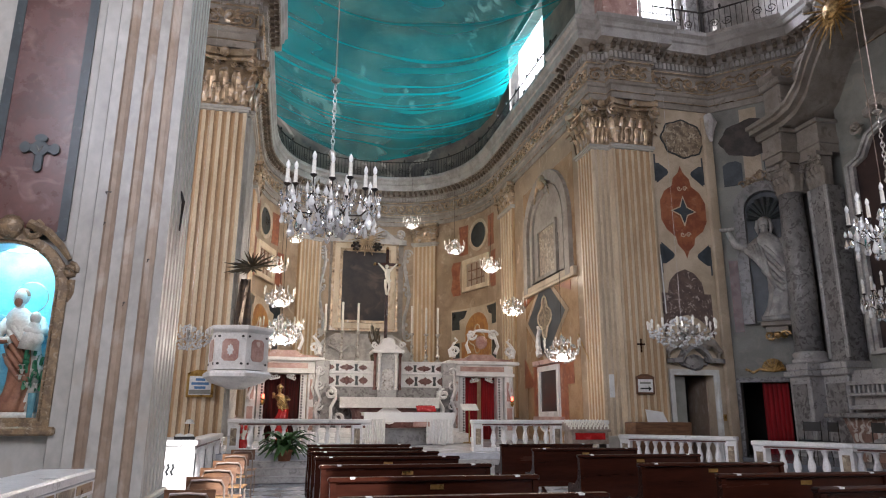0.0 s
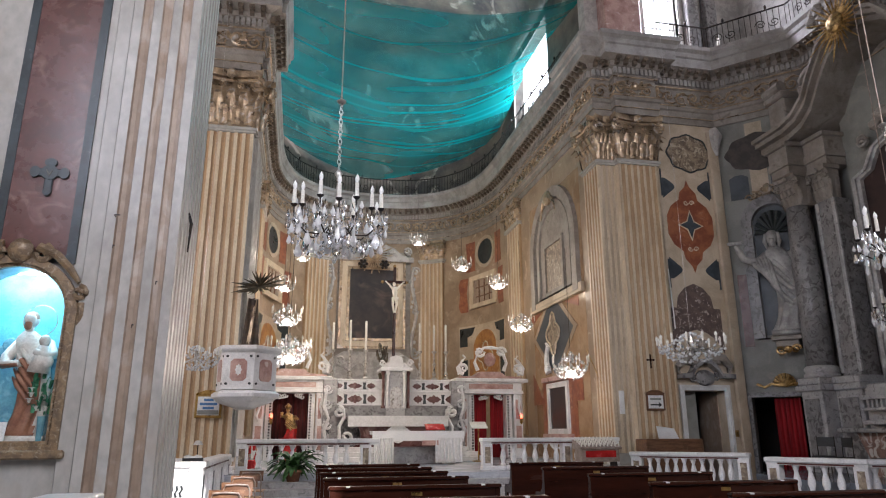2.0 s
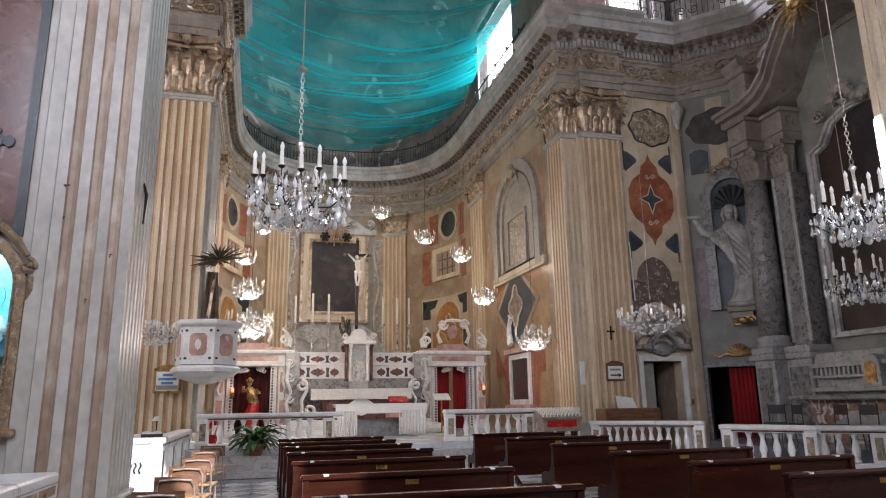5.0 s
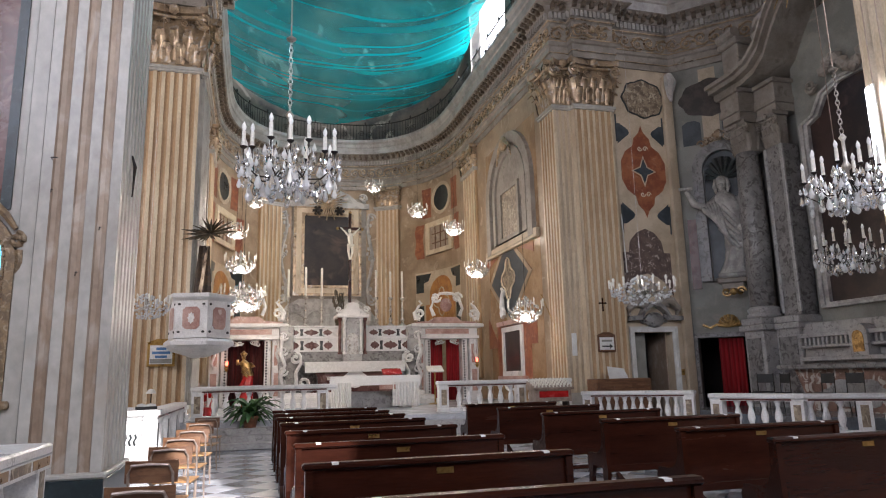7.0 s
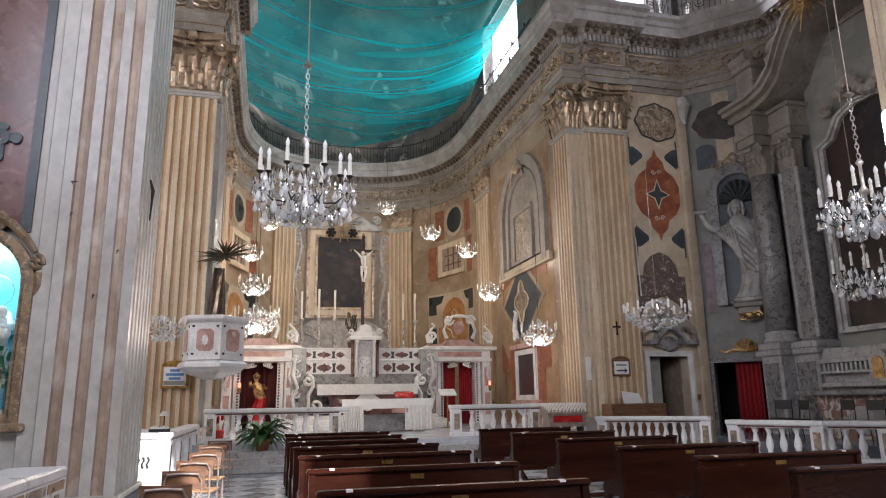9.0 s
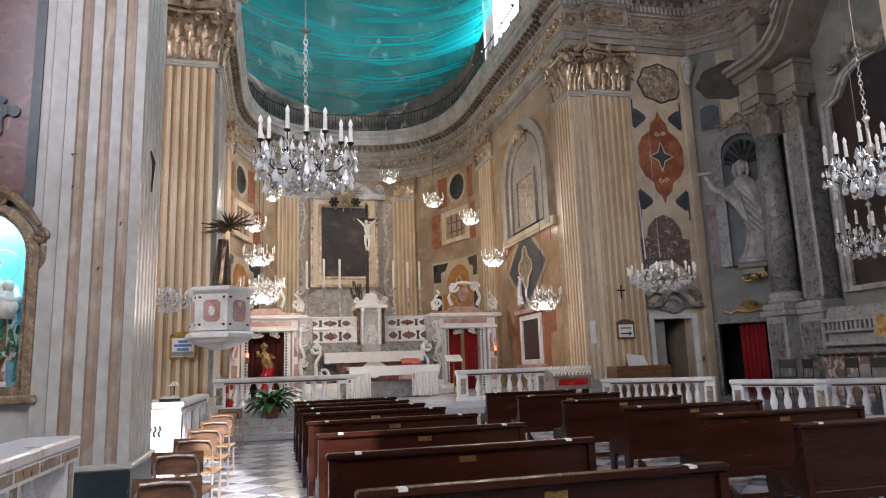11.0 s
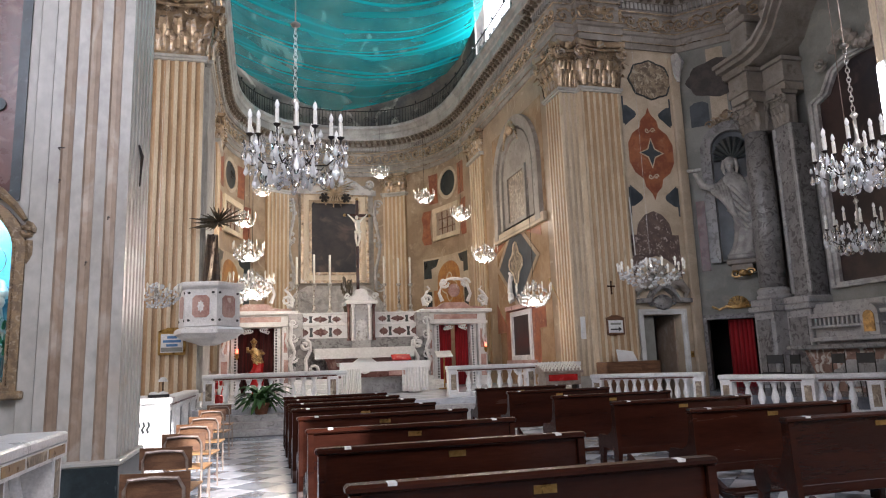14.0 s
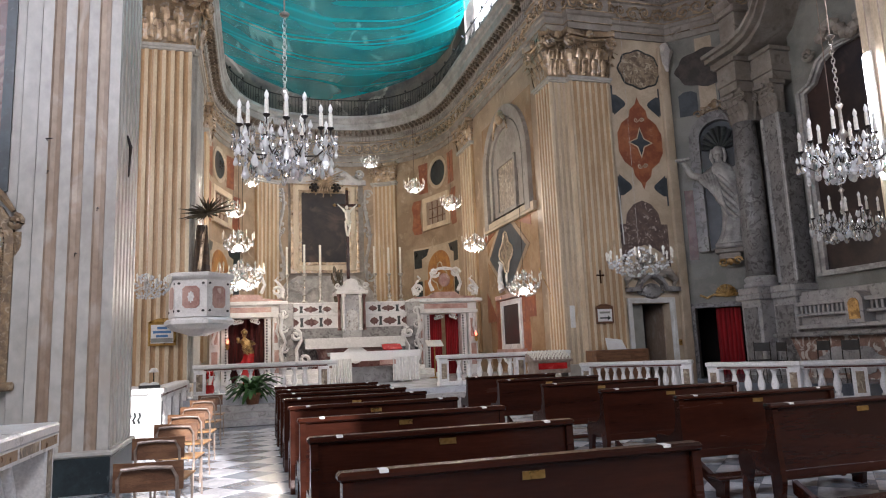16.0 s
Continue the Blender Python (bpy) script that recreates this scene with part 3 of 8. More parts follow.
def build_entablature():
    e = thing("entablature", "carved grey stucco entablature with dentils and worn gilt frieze", "cornice", kind="structure")
    k = PROFILE.index((0.54, 12.9))
    bm = BM()
    sweep(bm, ENT, PROFILE[:k + 1])
    part("moulding", bm, M_STONE, e)
    bm = BM()
    sweep(bm, ENT, PROFILE[k:])
    part("cornice", bm, M_CORNICE, e, "pale stepped cornice")
    # thin gilt beads on the architrave and under the frieze
    for o, z, r in ((0.16, 11.68, 0.022), (0.1, 12.36, 0.025), (0.1, 11.31, 0.016)):
        bm = BM()
        tube(bm, [(x, y, z) for x, y in offset_path(ENT, o)], r, 5)
        part("bead", bm, M_GILT, e, "worn gilt bead")
    bm = BM()
    for p, d in along(offset_path(ENT, 0.1), 0.15, 0.08):
        plan_block(bm, p, d, 0.048, 0.0, 0.1, 12.43, 12.64)
    o = part("dentils", bm, M_CORNICE, e)
    o["kind"] = "stuff"
    # brackets under the corona, their brown holding dirt and the shade there
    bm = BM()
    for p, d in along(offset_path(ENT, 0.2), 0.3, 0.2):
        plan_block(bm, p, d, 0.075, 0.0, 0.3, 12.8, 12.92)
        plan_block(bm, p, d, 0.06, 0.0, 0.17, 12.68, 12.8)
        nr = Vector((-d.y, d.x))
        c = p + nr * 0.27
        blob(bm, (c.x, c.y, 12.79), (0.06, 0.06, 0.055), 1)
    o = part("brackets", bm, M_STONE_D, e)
    o["kind"] = "stuff"
    # scrollwork and leaves on the frieze
    bm = BM()
    rnd = random.Random(4)
    for n, (p, d) in enumerate(along(offset_path(ENT, 0.04), 0.44, 0.25)):
        nr = Vector((-d.y, d.x))
        fl = 1 if n % 2 else -1
        g = lambda a, o, z: (p.x + d.x * a + nr.x * o, p.y + d.y * a + nr.y * o, z)
        pts = spiral(0, 12.0 + 0.05 * fl, 0.21, 1.5, 0, -1.57 * fl, 14, fl)
        tube(bm, [g(a, 0.035, z) for a, _, z in pts], [0.045 - 0.002 * i for i in range(14)], 4)
        tube(bm, [g(-0.26, 0.03, 12.0 - 0.12 * fl), g(-0.1, 0.05, 12.0 - 0.2 * fl), g(0.16, 0.03, 12.0 - 0.16 * fl)], [0.02, 0.045, 0.015], 4)
        blob(bm, g(0, 0.04, 12.0 + 0.05 * fl), (0.06, 0.06, 0.06), 1)
        for _ in range(3):
            a, z = rnd.uniform(-0.22, 0.22), rnd.uniform(11.8, 12.22)
            blob(bm, g(a, 0.02, z), (0.05, 0.05, 0.045), 1)
    o = part("frieze_scrolls", bm, M_GILT, e)
    o["kind"] = "stuff"
    # winged heads on the blocks over the piers
    for x, y in ((10.1, 17.66), (-2.085, 17.32)):
        bm = BM()
        blob(bm, (x, y - 0.08, 12.05), (0.12, 0.11, 0.13), 2)
        for s in (-1, 1):
            for i in range(4):
                tube(bm, [(x + s * 0.1, y - 0.03, 12.0 + 0.03 * i), (x + s * (0.3 - 0.02 * i), y - 0.06, 11.98 + 0.08 * i), (x + s * (0.52 - 0.07 * i), y - 0.02, 12.06 + 0.07 * i)], [0.03, 0.04, 0.01], 5)
        part("winged_head", bm, M_GILT, e, "gilt winged cherub head")


build_entablature()


# ---- pilasters ----
def leaf(bm, x, z, w, h, out, yaw=0.0, y=0.0):
    """An acanthus leaf that curls forward at its tip; front is -y."""
    rows = []
    for i in range(6):
        s = i / 5
        ww = w * (0.55 + 0.9 * s - 1.15 * s * s) if i < 5 else w * 0.18
        zz = z + h * (s if s < 0.8 else 0.8 + (s - 0.8) * 0.2 - max(0, s - 0.8) * 0.9)
        yy = -out * (0.15 + 0.25 * s + 0.6 * s ** 4)
        r = []
        for k, (u, bulge) in enumerate(((-1, 0.35), (-0.5, -0.2), (0, -0.5), (0.5, -0.2), (1, 0.35))):
            px, py = u * ww / 2 * (1.12 if i % 2 else 0.94), yy + bulge * 0.12 * w
            r.append(bm.verts.new((x + px * math.cos(yaw) - py * math.sin(yaw), y + px * math.sin(yaw) + py * math.cos(yaw), zz)))
        rows.append(r)
    for a, c in zip(rows, rows[1:]):
        for k in range(4):
            bm.faces.new((a[k], a[k + 1], c[k + 1], c[k]))


def capital(w, h, d, parent, m, name="capital"):
    """A composite capital for a pilaster of that width and depth; its back lies on y = 0."""
    bm = BM()
    a, c = w / 2, w / 2 * 1.1
    lo = [bm.verts.new(p) for p in ((-a, 0, 0), (a, 0, 0), (a, -d, 0), (-a, -d, 0))]
    hi = [bm.verts.new(p) for p in ((-c, 0, h * 0.86), (c, 0, h * 0.86), (c, -d * 1.2, h * 0.86), (-c, -d * 1.2, h * 0.86))]
    bm.faces.new(lo)
    for i in range(4):
        bm.faces.new((lo[i], lo[(i + 1) % 4], hi[(i + 1) % 4], hi[i]))
    n = 4
    for i in range(n):
        leaf(bm, -w / 2 + w * (i + 0.5) / n, 0.02 * h, w / n * 1.05, h * 0.42, h * 0.20, 0, -d)
    for i in range(n - 1):
        leaf(bm, -w / 2 + w * (i + 1) / n, 0.08 * h, w / n * 1.05, h * 0.62, h * 0.24, 0, -d)
    for s in (-1, 1):
        leaf(bm, s * w * 0.48, 0.08 * h, w / n * 0.9, h * 0.6, h * 0.26, s * 0.78, -d)
        leaf(bm, s * w * 0.5, 0.02 * h, w / n, h * 0.42, h * 0.2, s * 1.57, -d * 0.5)
        leaf(bm, s * w * 0.5, 0.08 * h, w / n, h * 0.62, h * 0.22, s * 1.57, -d * 0.5)
        pts = spiral(s * w * 0.52, h * 0.72, h * 0.135, 1.8, -d - h * 0.16, math.pi / 2, 20, -s)
        tube(bm, pts, [0.035 * h * 1.1] * len(pts), 5)
        pts = spiral(s * w * 0.2, h * 0.72, h * 0.07, 1.5, -d - h * 0.08, math.pi / 2, 14, s)
        tube(bm, pts, 0.018 * h, 4)
    # egg band and sagging abacus
    tube(bm, [(-w * 0.5 + w * i / 8, -d - h * 0.12 - 0.02 * math.sin(math.pi * i / 8), h * 0.83 - 0.05 * h * math.sin(math.pi * i / 8)) for i in range(9)], h * 0.03, 5)
    ab = [(-w * 0.62, 0.02), (-w * 0.62, -d - h * 0.22)] + [(-w * 0.56 + w * 1.12 * i / 6, -d - h * 0.18 + h * 0.09 * math.sin(math.pi * i / 6)) for i in range(7)] + [(w * 0.62, -d - h * 0.22), (w * 0.62, 0.02)]
    loa = [bm.verts.new((x, y, h * 0.88)) for x, y in ab]
    hia = [bm.verts.new((x, y, h)) for x, y in ab]
    bm.faces.new(loa)
    bm.faces.new(hia[::-1])
    for i in range(len(ab)):
        bm.faces.new((loa[i], loa[(i + 1) % len(ab)], hia[(i + 1) % len(ab)], hia[i]))
    blob(bm, (0, -d - h * 0.16, h * 0.9), (h * 0.1, h * 0.07, h * 0.11), 1)
    return part(name, bm, M_GILT, parent, "worn gilt acanthus capital", loc=m)


def neck_and_base(pil, x0, x1, y, d, zb, zt, facing_m=None, mat_=None):
    """Astragal under the capital and a stepped attic base, on a front strip."""
    bm = BM()
    for (o, z0, z1) in ((0.05, zt - 0.16, zt - 0.1), (0.09, zt - 0.1, zt - 0.02), (0.04, zt - 0.02, zt)):
        box(bm, x0 - o, y - o, z0, x1 + o, y + d, z1)
    part("astragal", bm, mat_ or M_PIER_W, pil)
    bm = BM()
    for (o, z0, z1) in ((0.14, zb - 0.5, zb - 0.3), (0.11, zb - 0.3, zb - 0.2), (0.05, zb - 0.2, zb - 0.1), (0.08, zb - 0.1, zb)):
        box(bm, x0 - o, y - o, z0, x1 + o, y + d, z1, 0.015)
    part("base", bm, M_MARBLE, pil)


def build_pier_right():
    p = thing("pilaster", "tall ochre and cream fluted chancel pier with gilt capital", "pilaster", kind="structure", group="chancel piers")
    bm = BM()
    box(bm, 9.51, 17.96, 0, 10.74, 18.05, 11.1)
    box(bm, 8.92, 18.17, 0, 9.46, 19.2, 11.1)
    part("core", bm, M_FILLET, p)
    bm = BM()
    fluted(bm, (9.46, 17.9), (10.78, 17.9), 0.9, 9.52, 6, 0.05)
    box(bm, 10.76, 17.9, 0.9, 10.785, 18.05, 9.52)
    part("shaft", bm, (M_FILLET, M_FLUTE), p)
    bm = BM()
    fluted(bm, (8.86, 18.12), (9.47, 18.12), 0.9, 9.52, 3, 0.04, 0.5)
    box(bm, 9.455, 17.9, 0.9, 9.475, 18.12, 9.52)
    part("shaft", bm, (M_FILLET, M_CREAM), p, "pale fluted corner strip")
    bm = BM()
    fluted(bm, (8.86, 19.2), (8.86, 18.12), 0.9, 9.52, 5, 0.05)
    part("shaft", bm, (M_FILLET, M_FLUTE), p)
    neck_and_base(p, 9.46, 10.78, 17.9, 0.14, 0.9, 9.66)
    bm = BM()
    for (o, z0, z1) in ((0.05, 9.5, 9.56), (0.09, 9.56, 9.64), (0.04, 9.64, 9.66)):
        box(bm, 8.86 - o, 18.12 - o, z0, 9.44, 19.2 + o, z1)
    for (o, z0, z1) in ((0.14, 0.4, 0.6), (0.08, 0.6, 0.9)):
        box(bm, 8.86 - o, 18.12 - o, z0, 9.44, 19.2 + o, z1, 0.015)
    part("astragal", bm, M_PIER_W, p)
    capital(1.32, 1.44, 0.14, p, pose(10.12, 18.03, 9.66))
    capital(0.6, 1.44, 0.1, p, pose(9.15, 18.2, 9.66))
    capital(1.05, 1.44, 0.12, p, pose(8.98, 18.66, 9.66, 0, 0, -90))


def build_pier_left():
    p = thing("pilaster", "tall ochre and cream fluted chancel pier behind the pulpit", "pilaster", kind="structure", group="chancel piers")
    bm = BM()
    box(bm, -2.7, 17.56, 0, -1.47, 18.05, 11.1)
    box(bm, -1.74, 17.8, 0, -1.35, 19.9, 11.1)
    part("core", bm, M_FILLET, p)
    bm = BM()
    fluted(bm, (-2.75, 17.5), (-1.42, 17.5), 0.9, 9.3, 6, 0.05)
    part("shaft", bm, (M_FILLET, M_FLUTE), p)
    bm = BM()
    fluted(bm, (-1.42, 17.5), (-1.42, 17.76), 0.9, 9.3, 1, 0.03, 0.5)
    fluted(bm, (-1.42, 17.76), (-1.3, 17.76), 0.9, 9.3, 1, 0.02, 0.6)
    fluted(bm, (-1.3, 17.76), (-1.3, 19.9), 0.9, 9.3, 7, 0.05)
    part("shaft", bm, (M_PIER_W, M_PIER_W), p, "pale fluted corner strip")
    neck_and_base(p, -2.75, -1.42, 17.5, 0.5, 0.9, 9.46)
    capital(1.33, 1.6, 0.14, p, pose(-2.085, 17.64, 9.48))
    capital(0.5, 1.6, 0.14, p, pose(-1.44, 18.1, 9.48, 0, 0, 90))
    bm = BM()
    for (o, z0, z1) in ((0.05, 9.3, 9.36), (0.09, 9.36, 9.46)):
        box(bm, -1.5, 17.76 - o, z0, -1.3 + o, 19.9, z1)
    part("astragal", bm, M_PIER_W, p)


def build_near_pier():
    p = thing("pilaster", "near stone pier with broad worn tan flutes and dark plinth", "pilaster", kind="structure", group="nave piers")
    bm = BM()
    box(bm, -2.37, 8.88, 0.42, -1.54, 10.15, 13.9)
    part("core", bm, M_PIER_W, p)
    bm = BM()
    fluted(bm, (-2.36, 8.8), (-1.48, 8.8), 0.46, 13.9, 3, 0.045, 0.47)
    part("shaft", bm, (M_PIER_W, M_PIER_T), p)
    bm = BM()
    fluted(bm, (-1.48, 8.8), (-1.48, 10.25), 0.46, 13.9, 6, 0.04, 0.5)
    part("shaft", bm, (M_PIER_W, M_PIER_W), p, "side face with narrow flutes")
    bm = BM()
    box(bm, -2.56, 8.86, 0.42, -2.375, 8.96, 13.9, 0.01)
    part("strip", bm, M_PIER_W, p)
    bm = BM()
    box(bm, -2.3, 8.74, 0.0, -1.44, 10.3, 0.4, 0.012)
    part("plinth", bm, M_PLINTH, p, "dark blue-grey marble plinth")
    bm = BM()
    box(bm, -2.5, 8.745, 0.40, -1.42, 10.3, 0.47, 0.02)
    part("base", bm, M_PIER_W, p)
    # nails and holes left in the face
    bm = BM()
    tube(bm, [(-1.48, 9.4, 4.4), (-1.44, 9.42, 4.25), (-1.45, 9.45, 4.1), (-1.46, 9.45, 3.85)], [0.012, 0.024, 0.016, 0.01], 5)
    part("hook", bm, M_IRON, p, "rusty iron hook")
    bm = BM()
    tube(bm, [(-2.25, 8.86, 4.1), (-2.25, 8.74, 4.11), (-2.18, 8.73, 4.11)], 0.008, 4)
    part("nail", bm, M_IRON, p, "bent iron nail")
    for x, z in ((-2.23, 3.74), (-1.68, 3.3), (-1.9, 2.75)):
        bm = BM()
        tube(bm, [(x, 8.86, z), (x, 8.78, z - 0.01), (x, 8.765, z - 0.05)], 0.008, 4)
        part("nail", bm, M_IRON, p, "rusty iron nail")
    q = thing("pilaster", "pale fluted nave pier at the side chapel", "pilaster", kind="structure", group="nave piers")
    bm = BM()
    fluted(bm, (9.28, 7.87), (9.28, 6.58), 0.46, 13.9, 5, 0.04, 0.5)
    fluted(bm, (9.28, 6.58), (10.6, 6.58), 0.46, 13.9, 5, 0.04, 0.5)
    part("shaft", bm, (M_FILLET, M_PIER_T), q)
    bm = BM()
    box(bm, 9.22, 6.52, 0, 10.7, 6.59, 0.45, 0.01)
    box(bm, 9.22, 6.6, 0, 9.29, 7.9, 0.45, 0.01)
    part("plinth", bm, M_PLINTH, q)


build_pier_right()
build_pier_left()
build_near_pier()


# ---- pews ----
PEW_L = 1.88


def pew(label):
    t = thing("pew", label, "pew", group="pews in the nave")
    bm = BM()
    box(bm, 0.03, 0.0, 0.3, PEW_L - 0.03, 0.03, 0.86)
    box(bm, 0.03, -0.012, 0.3, PEW_L - 0.03, -0.001, 0.38, 0.004)
    part("backrest", bm, M_WOOD, t)
    bm = BM()
    box(bm, -0.02, -0.035, 0.86, PEW_L + 0.02, 0.065, 0.905, 0.014)
    part("top_rail", bm, M_WOOD, t)
    bm = BM()
    box(bm, 0.03, 0.02, 0.43, PEW_L - 0.03, 0.42, 0.465, 0.012)
    part("seat", bm, M_WOOD, t)
    end = [(-0.06, 0.0), (0.12, 0.0), (0.09, 0.08), (0.06, 0.18), (0.07, 0.34), (0.3, 0.36), (0.34, 0.2), (0.31, 0.05), (0.31, 0.0), (0.45, 0.0), (0.43, 0.1), (0.41, 0.25), (0.44, 0.42), (0.4, 0.5), (0.2, 0.5), (0.1, 0.56), (0.06, 0.66), (0.055, 0.86), (-0.03, 0.86), (-0.035, 0.55), (-0.055, 0.3), (-0.02, 0.14)]
    for x in (0.0, PEW_L - 0.05):
        bm = BM()
        prism(bm, [(y, z) for y, z in end], 0, 0.05, frame_of=lambda a, b, c, x=x: (x + b, a, c))
        part("end_panel", bm, M_WOOD, t)
    bm = BM()
    box(bm, 0.06, -0.47, 0.17, PEW_L - 0.06, -0.27, 0.20, 0.008)
    part("kneeler", bm, M_WOOD, t)
    for x in (0.12, PEW_L - 0.18):
        bm = BM()
        prism(bm, [(-0.42, 0), (-0.3, 0), (-0.3, 0.06), (-0.02, 0.2), (-0.02, 0.3), (-0.28, 0.17), (-0.45, 0.17)], 0, 0.05, frame_of=lambda a, b, c, x=x: (x + b, a, c))
        part("kneeler_bracket", bm, M_WOOD, t)
    for x in (0.17, PEW_L - 0.22):
        bm2 = BM()
        box(bm2, x, -0.036, 0.892, x + 0.042, 0.03, 0.9065)
        part("tape_mark", bm2, M_TAPE, t, "strip of white marking tape")
    bm = BM()
    box(bm, 0.88, -0.006, 0.795, 1.0, -0.001, 0.835)
    part("name_plate", bm, M_BRASS, t, "small brass plate")
    return t


def build_pews():
    first = pew("dark polished wooden pew with kneeler and white tape marks")
    rows_l = [3.3, 4.75, 6.2, 7.72, 9.2, 10.5, 11.75, 13.0]
    rows_r = [4.78, 6.01, 7.5, 9.25, 11.1, 12.9]
    rnd = random.Random(2)
    done = False
    for x, rows in ((0.5, rows_l), (4.14, rows_r)):
        for y in rows:
            m = pose(x + rnd.uniform(-0.015, 0.015), y, 0, 0, 0, rnd.uniform(-0.25, 0.25))
            if not done:
                first.matrix_basis, done = m, True
            else:
                copy_thing(first, m)


build_pews()


# ---- shapes laid on walls ----
def rect(w, h, cx=0.0, cz=0.0):
    return [(cx - w / 2, cz - h / 2), (cx + w / 2, cz - h / 2), (cx + w / 2, cz + h / 2), (cx - w / 2, cz + h / 2)]


def oval(rx, rz, cx=0.0, cz=0.0, n=24, lobes=0, depth=0.0):
    return [(cx + rx * (1 + depth * math.cos(lobes * a)) * math.cos(a), cz + rz * (1 + depth * math.cos(lobes * a)) * math.sin(a)) for a in [2 * math.pi * i / n for i in range(n)]]


def arched(w, h, cx=0.0, z0=0.0, n=12, rise=0.5):
    r = w / 2
    return [(cx - r, z0), (cx + r, z0)] + [(cx + r * math.cos(a), z0 + h - w * rise + w * rise * math.sin(a)) for a in [math.pi * i / n for i in range(n + 1)]]


def ogee(w, h, cx=0.0, cz=0.0):
    """A long lozenge with waisted shoulders and points above and below."""
    q = [(0.0, 1.0), (0.10, 0.86), (0.36, 0.72), (0.42, 0.56), (0.78, 0.42), (1.0, 0.2), (1.0, -0.2), (0.78, -0.42), (0.42, -0.56), (0.36, -0.72), (0.10, -0.86), (0.0, -1.0)]
    pts = q + [(-a, c) for a, c in q[-2:0:-1]]
    return [(cx + a * w / 2, cz + c * h / 2) for a, c in pts]


def star4(r, cx=0.0, cz=0.0, k=0.32, sz=1.0):
    return [(cx + (r if i % 2 == 0 else r * k) * math.cos(math.pi / 4 * i), cz + sz * (r if i % 2 == 0 else r * k) * math.sin(math.pi / 4 * i)) for i in range(8)]


def ring(bm, outer, inner, y0, y1, g=None, mi=0):
    """A flat band between two outlines of as many points."""
    g = g or (lambda x, y, z: (x, y, z))
    n = len(outer)
    V = [[bm.verts.new(g(x, y, z)) for x, z in o] for o, y in ((outer, y0), (outer, y1), (inner, y1), (inner, y0))]
    for a, c in zip(V, V[1:] + V[:1]):
        for i in range(n):
            f = bm.faces.new((a[i], a[(i + 1) % n], c[(i + 1) % n], c[i]))
            f.material_index = mi
    return bm


def grown(outline, k):
    """The outline enlarged by k metres about its middle."""
    cx = sum(p[0] for p in outline) / len(outline)
    cz = sum(p[1] for p in outline) / len(outline)
    rx = max(abs(p[0] - cx) for p in outline)
    rz = max(abs(p[1] - cz) for p in outline)
    return [(cx + (x - cx) * (1 + k / rx), cz + (z - cz) * (1 + k / rz)) for x, z in outline]


CH = [(9.05, 18.3)] + [p for p in apse_half(steps=60)] + [(-1.75, 18.3)]
CH_S = [0.0]
for a_, c_ in zip(CH, CH[1:]):
    CH_S.append(CH_S[-1] + math.dist(a_, c_))
CH_L = CH_S[-1]


def chancel_s(x, y):
    i = min(range(len(CH)), key=lambda k: math.dist(CH[k], (x, y)))
    if i in (0, 1) or y < 27.5:
        return (y - 18.3) if x > AX else CH_L - (y - 18.3)
    return CH_S[i]


def chancel_at(s, out, z):
    """A place on the chancel wall s metres along it, that far into the room."""
    i = max(0, min(len(CH) - 2, int(np.searchsorted(CH_S, s)) - 1))
    a, c = Vector(CH[i]), Vector(CH[i + 1])
    d = (c - a).normalized()
    p = a + d * (s - CH_S[i])
    return (p.x - d.y * out, p.y + d.x * out, z)


def chancel_panel(name, outline, s0, o0, o1, material, parent, label=""):
    """An outline of (u, z) bent onto the chancel wall, u growing to a viewer's left."""
    bm = BM()
    f = bm.faces.new([bm.verts.new((u, 0, z)) for u, z in outline])
    us = [u for u, _ in outline]
    k = math.ceil(min(us) / 0.3) * 0.3
    while k < max(us):
        bmesh.ops.bisect_plane(bm, geom=bm.verts[:] + bm.edges[:] + bm.faces[:], plane_co=(k + 0.001, 0, 0), plane_no=(1, 0, 0))
        k += 0.3
    r = bmesh.ops.extrude_face_region(bm, geom=bm.faces[:])
    for v in r["geom"]:
        if isinstance(v, bmesh.types.BMVert):
            v.co.y = 1
    for v in bm.verts:
        v.co = chancel_at(s0 + v.co.x, o1 if v.co.y > 0.5 else o0, v.co.z)
    return part(name, bm, material, parent, label)


def chancel_ring(name, outer, inner, s0, o0, o1, material, parent, label=""):
    bm = BM()
    ring(bm, outer, inner, o0, o1, lambda u, y, z: chancel_at(s0 + u, y, z))
    return part(name, bm, material, parent, label)


